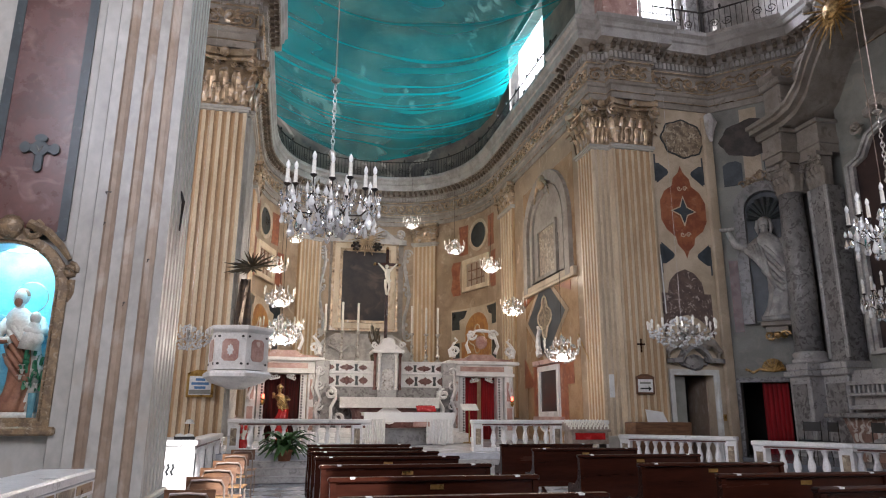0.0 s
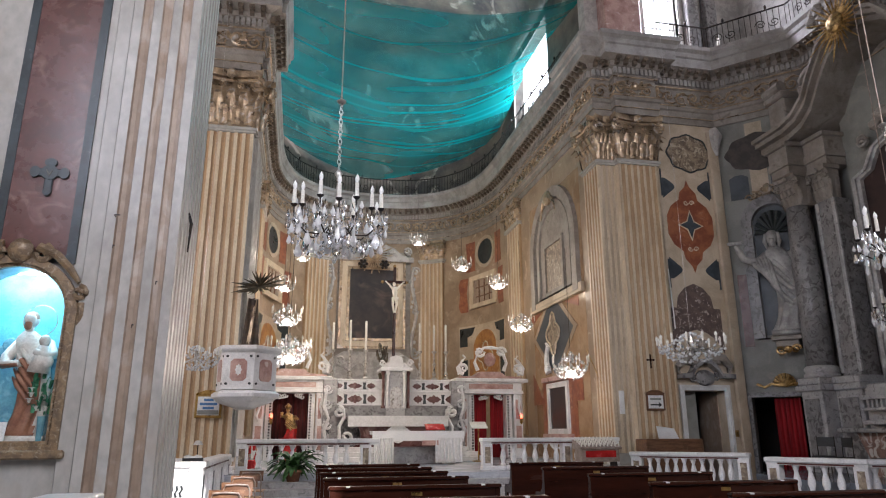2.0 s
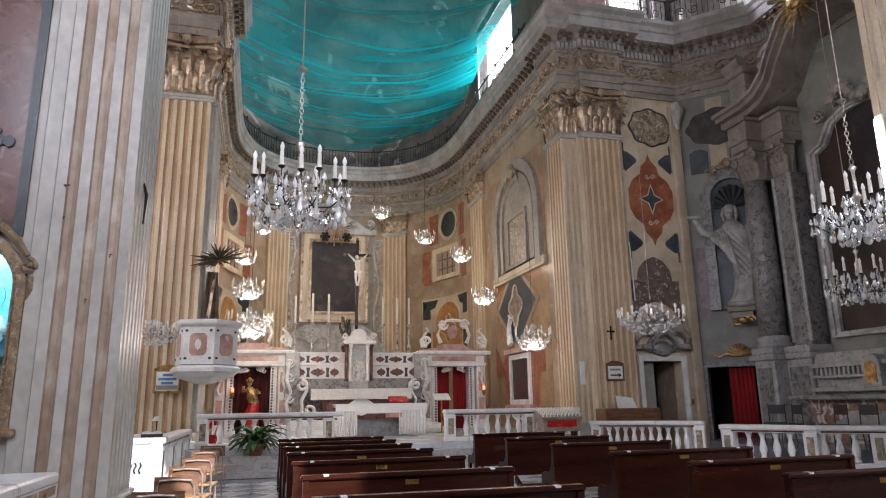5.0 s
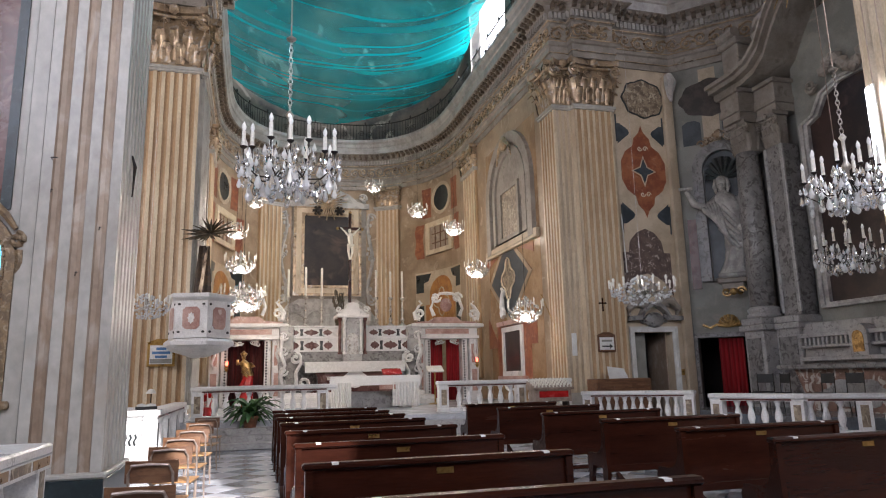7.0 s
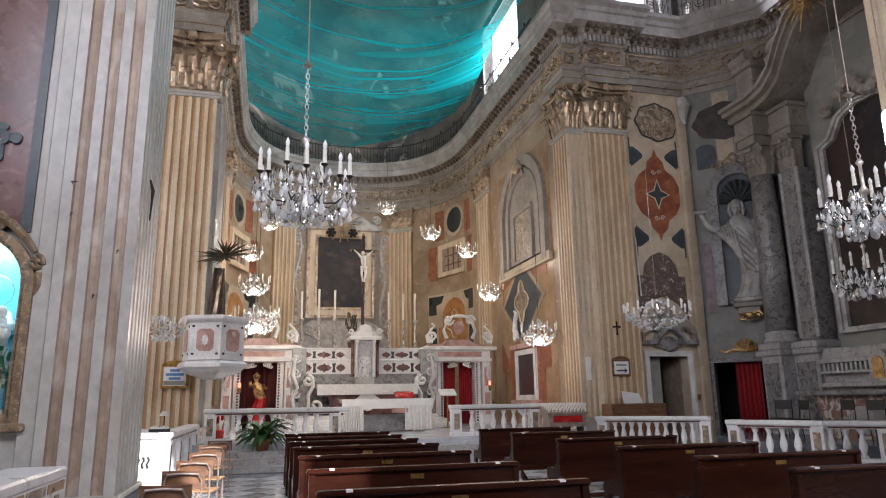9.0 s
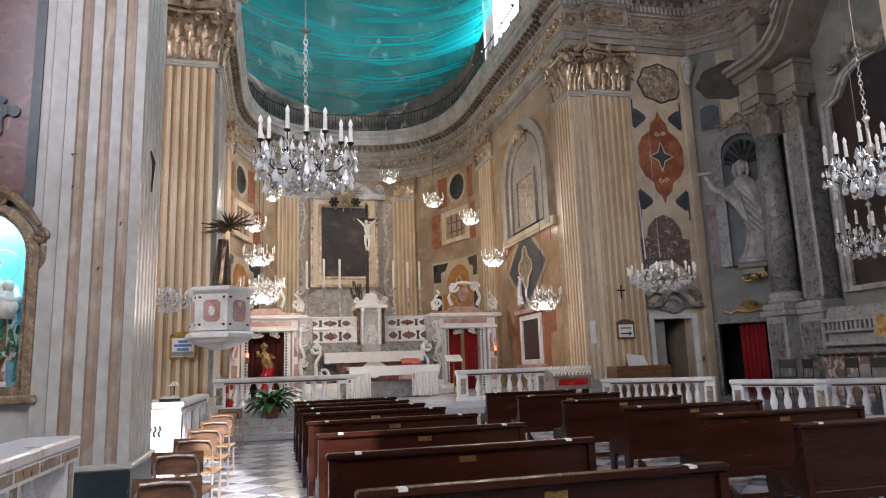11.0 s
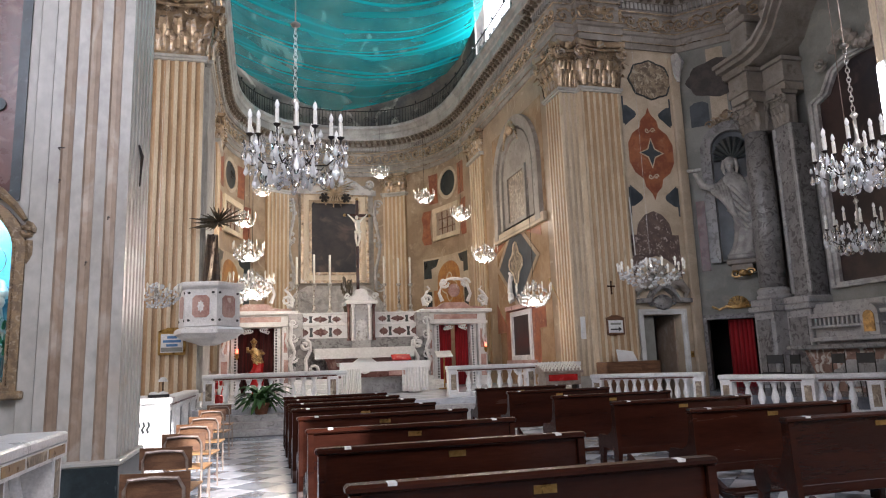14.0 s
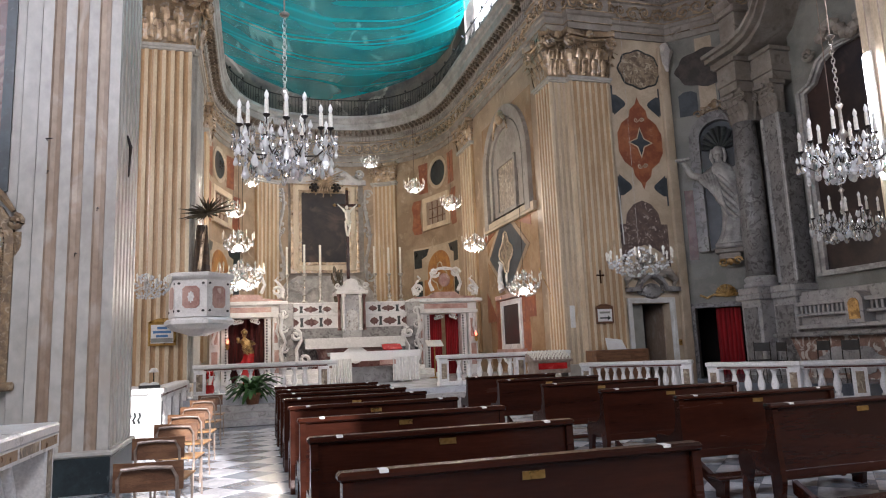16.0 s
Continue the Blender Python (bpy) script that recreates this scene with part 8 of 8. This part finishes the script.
# ---- lit niche with a painted saint ----
def build_niche():
    x, y = -3.28, 8.95
    f = thing("niche_case", "arched glass case in a carved gilt frame, lit from inside", "display case", pose(x, y, 0))
    inner = arched(1.14, 2.05, 0, 1.38, 20, 0.48)
    outer = arched(1.44, 2.31, 0, 1.26, 20, 0.48)
    mid = arched(1.26, 2.15, 0, 1.32, 20, 0.48)
    bm = BM()
    ring(bm, outer, mid, -0.1, -0.005)
    part("outer_frame", bm, M_GILT2, f, "carved brown-gilt frame")
    bm = BM()
    ring(bm, mid, inner, -0.065, -0.005)
    part("inner_frame", bm, M_GILT2, f)
    bm = BM()
    pts = arched(1.2, 2.1, 0, 1.35, 30, 0.48)
    full = []
    for a, c in zip(pts[1:], pts[2:] + pts[:1]):
        L = math.dist(a, c)
        for q in range(max(1, int(L / 0.035))):
            full.append((a[0] + (c[0] - a[0]) * q / max(1, int(L / 0.035)), a[1] + (c[1] - a[1]) * q / max(1, int(L / 0.035))))
    for px, pz in full:
        blob(bm, (px, -0.07, pz), (0.013, 0.013, 0.013), 1)
    o = part("bead_moulding", bm, M_GILT2, f)
    o["kind"] = "stuff"
    bm = BM()
    blob(bm, (0, -0.1, 3.62), (0.15, 0.09, 0.16), 2)
    for k in (-1, 1):
        tube(bm, spiral(k * 0.24, 3.6, 0.12, 1.3, -0.1, 1.2, 16, -k), 0.04, 6)
        tube(bm, [(k * 0.2, -0.1, 3.68), (k * 0.42, -0.1, 3.58), (k * 0.58, -0.1, 3.42), (k * 0.7, -0.09, 3.25)], [0.06, 0.06, 0.05, 0.03], 6)
        tube(bm, spiral(k * 0.72, 3.12, 0.09, 1.4, -0.1, 1.57, 16, -k), 0.035, 6)
        tube(bm, [(k * 0.75, -0.08, 3.0), (k * 0.76, -0.08, 2.85), (k * 0.73, -0.07, 2.7)], [0.05, 0.04, 0.015], 6)
    part("crest", bm, M_GILT2, f, "carved crest with scrolls")
    bm = BM()
    box(bm, -0.8, -0.16, 1.18, 0.8, -0.003, 1.28, 0.02)
    part("sill", bm, M_GILT2, f)
    # the box behind the opening
    bm = BM()
    box(bm, -0.66, 0.8, 1.3, 0.66, 0.84, 3.6)
    box(bm, -0.7, 0.4, 1.3, -0.66, 0.84, 3.6)
    box(bm, 0.66, 0.4, 1.3, 0.7, 0.84, 3.6)
    box(bm, -0.7, 0.4, 3.6, 0.7, 0.84, 3.64)
    box(bm, -0.7, 0.4, 1.3, 0.7, 0.84, 1.364)
    part("case_lining", bm, M_SKYBLUE, f, "pale turquoise painted lining with misty hills")
    bm = BM()
    rnd = random.Random(8)
    for i in range(12):
        blob(bm, (-0.6 + 0.11 * i, 0.77, 2.42 + 0.12 * rnd.random()), (0.1, 0.03, 0.12 + 0.05 * rnd.random()), 2)
    box(bm, -0.65, 0.76, 1.37, 0.65, 0.795, 2.45)
    part("painted_hill", bm, M_TEALHILL, f, "misty blue-green hills")
    lamp = bpy.data.lights.new("case_light", 'AREA')
    lamp.shape, lamp.size, lamp.size_y, lamp.energy, lamp.color = 'RECTANGLE', 1.0, 0.3, 17, (0.55, 0.92, 1.0)
    ob = new("case_light", lamp)
    ob.matrix_world = look((x, y + 0.5, 3.55), (x, y + 0.62, 1.4))
    bm = BM()
    tube(bm, [(-0.35, 0.42, 3.45), (0.35, 0.42, 3.45)], 0.018, 8)
    part("lamp_tube", bm, M_TUBE, f, "fluorescent tube")
    # the figure, one plain mesh with painted parts by material
    bm = BM()
    robed_figure(bm, 1.42, arm_l=((-0.1, 0, 0.74), (-0.17, -0.05, 0.62), (-0.15, -0.14, 0.55), (-0.04, -0.16, 0.56)), arm_r=((0.1, 0, 0.74), (0.17, -0.06, 0.64), (0.14, -0.14, 0.62), (0.06, -0.16, 0.66)), seed=5)
    for fc in bm.faces:
        c = fc.calc_center_median()
        fc.material_index = 1 if c.z < 0.78 and c.x < 0.12 * 1.3 else 0
    blob(bm, (0.16, -0.16, 1.06), (0.06, 0.065, 0.075), 2)
    tube(bm, [(0.13, -0.15, 0.7), (0.15, -0.16, 0.85), (0.16, -0.15, 1.0)], [0.12, 0.1, 0.06], 8)
    blob(bm, (0.17, -0.18, 0.82), (0.12, 0.08, 0.1), 2)
    top = 0.06 * 1.42 * math.sin(4.2)
    n0 = len(bm.faces)
    blob(bm, (top, 0.02, 1.345), (0.085, 0.08, 0.085), 2)
    blob(bm, (top, -0.07, 1.25), (0.045, 0.03, 0.06), 2)
    bm.faces.ensure_lookup_table()
    for fc in bm.faces[n0:]:
        fc.material_index = 1
    box(bm, -0.3, -0.22, -0.06, 0.3, 0.2, 0.01, 0.01)
    single("statue", bm, (M_FIG_W, M_FIG_R), "painted statue of a robed saint holding a child", "statue", pose(x + 0.12, y + 0.46, 1.43) @ Matrix.Scale(1.08, 4), smooth=True)
    bm = BM()
    tube(bm, [(0.2 * math.cos(a), 0, 0.2 * math.sin(a)) for a in [2 * math.pi * i / 30 for i in range(30)]], 0.005, 4, closed=True)
    single("halo", bm, M_BRASS, "thin metal halo behind the saint's head", "halo", pose(x + 0.12, y + 0.54, 2.86))
    fl = thing("flower_vase", "glass vase with white lilies and green leaves", "vase", pose(x + 0.4, y + 0.24, 1.364))
    bm = BM()
    lathe(bm, [(0.035, 0), (0.04, 0.15), (0.05, 0.3), (0.045, 0.3), (0.035, 0.15), (0.03, 0.01)], 12)
    part("vase", bm, M_TEALHILL, fl)
    bm = BM()
    rnd = random.Random(9)
    for i in range(30):
        px, py, pz = rnd.uniform(-0.14, 0.12), rnd.uniform(-0.08, 0.08), rnd.uniform(0.3, 0.75)
        leaf(bm, px, pz, 0.06, 0.13, 0.06, rnd.uniform(0, 6.28), py)
    part("leaves", bm, M_LEAF2, fl)
    for i in range(7):
        bm = BM()
        a0 = rnd.uniform(0, 6)
        for k in range(6):
            leaf(bm, 0, 0, 0.035, 0.07, 0.05, a0 + k * 1.05, 0)
        part("lily", bm, M_FIG_W, fl, "white lily", loc=(rnd.uniform(-0.15, 0.06), -0.07 + rnd.uniform(-0.03, 0.03), rnd.uniform(0.3, 0.7)))
    bm = BM()
    box(bm, -0.16, 0, 0, 0.1, 0.012, 0.24)
    single("card", bm, M_SIGN_W, "white printed card standing in the case", "card", pose(x - 0.05, y + 0.14, 1.364, -14))
    bm = BM()
    box(bm, -0.14, -0.08, 0, 0.14, 0.08, 0.006)
    single("leaflet", bm, M_SIGN_W, "white leaflet lying in the case", "leaflet", pose(x + 0.2, y + 0.1, 1.364, 0, 0, 8))
    # tall red marble panel above
    p = thing("marble_panel", "tall red marble panel with dark border above the case", "panel", kind="structure")
    bm = BM()
    ring(bm, [(-3.66, 3.5), (-2.68, 3.5), (-2.68, 13.0), (-3.66, 13.0)], [(-3.55, 3.6), (-2.79, 3.6), (-2.79, 12.88), (-3.55, 12.88)], y - 0.03, y - 0.003)
    part("border", bm, M_PLINTH, p)
    bm = BM()
    prism(bm, [(-3.55, 3.6), (-2.79, 3.6), (-2.79, 12.88), (-3.55, 12.88)], y - 0.018, y - 0.003)
    part("slab", bm, M_MARBLE_R, p)
    c = thing("cross_ornament", "dark fleur cross with a numeral fixed to the marble panel", "ornament", pose(-3.12, y - 0.02, 4.66))
    bm = BM()
    box(bm, -0.05, -0.03, -0.26, 0.05, 0.0, 0.16, 0.012)
    box(bm, -0.16, -0.03, -0.04, 0.16, 0.0, 0.07, 0.012)
    for px, pz, rx, rz in ((0, 0.15, 0.075, 0.055), (-0.17, 0.015, 0.06, 0.075), (0.17, 0.015, 0.06, 0.075), (0, 0.015, 0.1, 0.1), (0, -0.24, 0.05, 0.06)):
        prism(bm, oval(rx, rz, px, pz, 14), -0.035, 0.0)
    part("cross", bm, M_PLINTH, c)
    bm = BM()
    for k in (-1, 1):
        tube(bm, [(k * 0.035, -0.038, 0.05), (0, -0.038, -0.035)], 0.008, 4)
    part("numeral", bm, M_GREYW, c, "grey letter V")


M_GILT2 = mat("brown_gilt", (0.30, 0.21, 0.12), (0.17, 0.12, 0.075), 9.0, 0.45, 0.3, metal=0.2, spots=((0.4, 0.33, 0.24), 14, 0.56, 0.7))
M_SKYBLUE = mat("case_sky", (0.22, 0.60, 0.76), (0.14, 0.5, 0.68), 2.2, 0.7, 0.02)
M_TEALHILL = mat("case_hills", (0.16, 0.36, 0.42), (0.10, 0.26, 0.33), 4.0, 0.7, 0.05, spots=((0.3, 0.5, 0.55), 6, 0.58, 0.75))
M_FIG_W = mat("painted_white", (0.74, 0.72, 0.66), (0.6, 0.56, 0.5), 6, 0.45, 0.08)
M_FIG_R = mat("painted_robe", (0.36, 0.17, 0.10), (0.26, 0.11, 0.065), 6, 0.5, 0.08)
M_LEAF2 = mat("vase_leaf", (0.05, 0.25, 0.12), (0.02, 0.14, 0.07), 9, 0.5, 0.1)
build_niche()


# ---- small things in and before the chancel ----
def build_small():
    # palm in a pot on the step
    p = thing("potted_fern", "green arching fern in a terracotta pot on the step", "potted plant", pose(0.1, 16.35, 0.41))
    bm = BM()
    lathe(bm, [(0.13, 0), (0.17, 0.2), (0.19, 0.2), (0.19, 0.25), (0.16, 0.25), (0.15, 0.2)], 16)
    part("pot", bm, M_TERRA, p, smooth=True)
    rnd = random.Random(11)
    bm = BM()
    for i in range(70):
        a, L, up = rnd.uniform(0, 6.28), rnd.uniform(0.3, 0.68), rnd.uniform(0.25, 0.85)
        side = Vector((-math.sin(a), math.cos(a), 0))
        w = rnd.uniform(0.05, 0.085)
        rows = []
        for k in range(6):
            q = k / 5
            c = Vector((math.cos(a) * L * q, math.sin(a) * L * q, 0.22 + up * q * 1.35 - (0.45 + up * 0.35) * q * q))
            ww = w * (0.25 + 2.6 * q * (1 - q) + 0.25 * (1 - q))
            rows.append([bm.verts.new(c - side * ww + Vector((0, 0, 0.02))), bm.verts.new(c), bm.verts.new(c + side * ww + Vector((0, 0, 0.02)))])
        for r0, r1 in zip(rows, rows[1:]):
            for k in range(2):
                bm.faces.new((r0[k], r0[k + 1], r1[k + 1], r1[k]))
    o = part("fronds", bm, M_LEAF, p)
    o["kind"] = "stuff"
    # votive candle stand
    v = thing("votive_stand", "votive stand with rows of small white candles and red front", "candle stand", pose(7.55, 16.35, 0.0))
    bm = BM()
    box(bm, -0.5, -0.05, 0.75, 0.5, 0.4, 1.05, 0.01)
    prism(bm, [(-0.1, 1.05), (0.42, 1.05), (0.42, 1.28), (-0.1, 1.1)], -0.55, 0.55, frame_of=lambda a, y, c: (y, a, c))
    part("rack", bm, M_STEEL, v)
    for x in (-0.42, 0.42):
        bm = BM()
        box(bm, x - 0.03, 0.0, 0.0, x + 0.03, 0.3, 0.76)
        part("leg", bm, M_IRON, v)
    bm = BM()
    box(bm, -0.4, -0.075, 0.86, 0.4, -0.05, 1.02, 0.005)
    part("panel", bm, M_REDPL, v, "red front panel")
    bm = BM()
    lathe(bm, [(0.02, 0), (0.02, 0.1), (0.004, 0.12)], 6)
    pr = part("candle", bm, M_WAX, v, loc=(-0.5, -0.04, 1.1))
    for r in range(4):
        for k in range(11):
            if r or k:
                again(pr, pose(-0.5 + 0.1 * k, -0.04 + 0.13 * r, 1.1 + 0.045 * r), v)
    # gilded child statue in the left doorway
    bm = BM()
    robed_figure(bm, 1.0, arm_l=((-0.1, 0, 0.74), (-0.2, -0.06, 0.7), (-0.2, -0.1, 0.85)), arm_r=((0.1, 0, 0.74), (0.19, -0.06, 0.62), (0.12, -0.12, 0.6)), seed=7)
    lathe(bm, [(0.26, -0.75), (0.26, -0.68), (0.2, -0.62), (0.2, -0.08), (0.25, -0.04), (0.25, 0.0)], 10)
    lathe(bm, [(0.07, 0.98), (0.09, 1.06), (0.05, 1.1), (0.01, 1.16)], 8, (0.06 * math.sin(4.2), 0, 0))
    bmesh.ops.scale(bm, vec=(1.35, 1.2, 1.0), verts=bm.verts)
    for fc in bm.faces:
        if fc.calc_center_median().z < 0.3:
            fc.material_index = 1
    single("gilded_statue", bm, (M_GOLD, M_REDPL), "gilded crowned statue with red drapery before the doorway", "statue", pose(-0.12, 24.3, FLOOR_C + 0.75), smooth=True)
    # banner support behind it, sanctuary lamps, red flowers
    for x, y, z in ((-0.75, 24.55, 1.95), (8.25, 24.55, 1.95)):
        l = thing("sanctuary_lamp", "small brass sanctuary lamp with a red glow", "lamp", pose(x, y, z), group="sanctuary lamps")
        bm = BM()
        lathe(bm, [(0.02, -0.2), (0.07, -0.1), (0.05, -0.04), (0.08, 0.0), (0.06, 0.02)], 10)
        tube(bm, [(0.0, 0.18, 0.25), (0, 0, 0.25), (0, 0, 0.0)], 0.01, 5)
        part("bowl", bm, M_BRASS, l)
        bm = BM()
        lathe(bm, [(0.04, 0.02), (0.05, 0.1), (0.04, 0.16)], 10)
        part("glass", bm, M_REDGLOW, l, "lit red glass")
    bm = BM()
    rnd = random.Random(12)
    for i in range(24):
        leaf(bm, rnd.uniform(-0.15, 0.15), rnd.uniform(0.0, 0.4), 0.1, 0.18, 0.1, rnd.uniform(0, 6.28), rnd.uniform(-0.1, 0.1))
    lathe(bm, [(0.1, -0.25), (0.13, 0.0), (0.1, 0.02)], 10)
    single("poinsettia", bm, M_REDPL, "red poinsettia flowers in a pot by the rail", "flowers", pose(-0.95, 18.2, FLOOR_C + 0.25))
    bm = BM()
    for i in range(40):
        leaf(bm, rnd.uniform(-0.2, 0.2), rnd.uniform(0.0, 0.9), 0.09, 0.28, 0.1, rnd.uniform(0, 6.28), rnd.uniform(-0.12, 0.12))
    lathe(bm, [(0.1, -0.3), (0.14, -0.1), (0.08, 0.02)], 10)
    single("dried_branch_vase", bm, M_PALMLEAF, "silvery dried branches in a vase on the altar", "branches", pose(3.1, 25.1, 3.65))
    # reading lamp and book on the left chapel rail
    d = thing("desk_lamp", "small desk lamp with white shade on the chapel rail", "lamp", pose(-1.6, 13.3, 1.0))
    bm = BM()
    lathe(bm, [(0.07, 0), (0.07, 0.02), (0.01, 0.04), (0.01, 0.3)], 10)
    part("stand", bm, M_IRON, d)
    bm = BM()
    lathe(bm, [(0.09, 0.26), (0.05, 0.33), (0.01, 0.34)], 12)
    part("shade", bm, M_PAINT_W, d)
    b = thing("open_book", "open book on a black stand on the chapel rail", "book", pose(-1.62, 12.95, 1.0, 0, 0, 10))
    bm = BM()
    box(bm, -0.17, -0.12, 0, 0.17, 0.12, 0.05, 0.005)
    part("stand", bm, M_BLACK, b)
    for s in (-1, 1):
        bm = BM()
        prism(bm, [(0.0, 0.05), (s * 0.15, 0.052), (s * 0.15, 0.08), (s * 0.07, 0.1), (0.0, 0.075)], -0.11, 0.11)
        part("page_block", bm, M_SIGN_W, b)
    # lamp tube on the near pier of the side chapel
    f = thing("tube_lamp", "bright vertical fluorescent tube lamp on the chapel pier", "lamp", pose(9.2, 7.75, 0))
    bm = BM()
    box(bm, 0.03, -0.05, 3.7, 0.079, 0.05, 5.75, 0.01)
    part("housing", bm, M_PAINT_W, f)
    bm = BM()
    lathe(bm, [(0.01, 3.75), (0.045, 3.8), (0.045, 5.65), (0.01, 5.7)], 12, (-0.02, 0, 0))
    part("tube", bm, M_TUBE, f, "glowing tube")


M_REDGLOW = glow("red_glow", (1.0, 0.12, 0.06), 3.0)
build_small()


# ---- floor tiles ----
def build_tiles():
    floor = bpy.data.objects["floor"]
    meshes = []
    for m_ in (M_TILE_W, M_TILE_G):
        bm = BM()
        box(bm, -0.246, -0.246, -0.02, 0.246, 0.246, 0.0, 0.003)
        me = bpy.data.meshes.new("tile")
        bm.to_mesh(me)
        bm.free()
        me.materials.append(m_)
        meshes.append(me)
    far = [BM(), BM()]
    c45 = math.sqrt(0.5)
    for i in range(-40, 60):
        for j in range(-40, 60):
            u, v = 0.25 + 0.5 * i, 0.25 + 0.5 * j
            x, y = (u - v) * c45 - 1.0, (u + v) * c45
            if not (-6 < x < 15.5 and -7.2 < y < 17.5) or (y > 15.1 and -2.0 < x < 9.2):
                continue
            c = (i + j) % 2
            if (-1.7 < x < 1.0 or 2.3 < x < 5.6) and 3.6 < y < 15:
                o = new("tile", meshes[c])
                o.parent = floor
                o.matrix_basis = pose(x, y, 0, 0, 0, 45)
            else:
                r = 0.247 * math.sqrt(2)
                far[c].faces.new([far[c].verts.new((x + a, y + b, 0.0)) for a, b in ((0, -r), (r, 0), (0, r), (-r, 0))])
    for bm, m_ in zip(far, (M_TILE_W, M_TILE_G)):
        o = part("tiles", bm, m_, floor)
        o["kind"] = "stuff"


build_tiles()
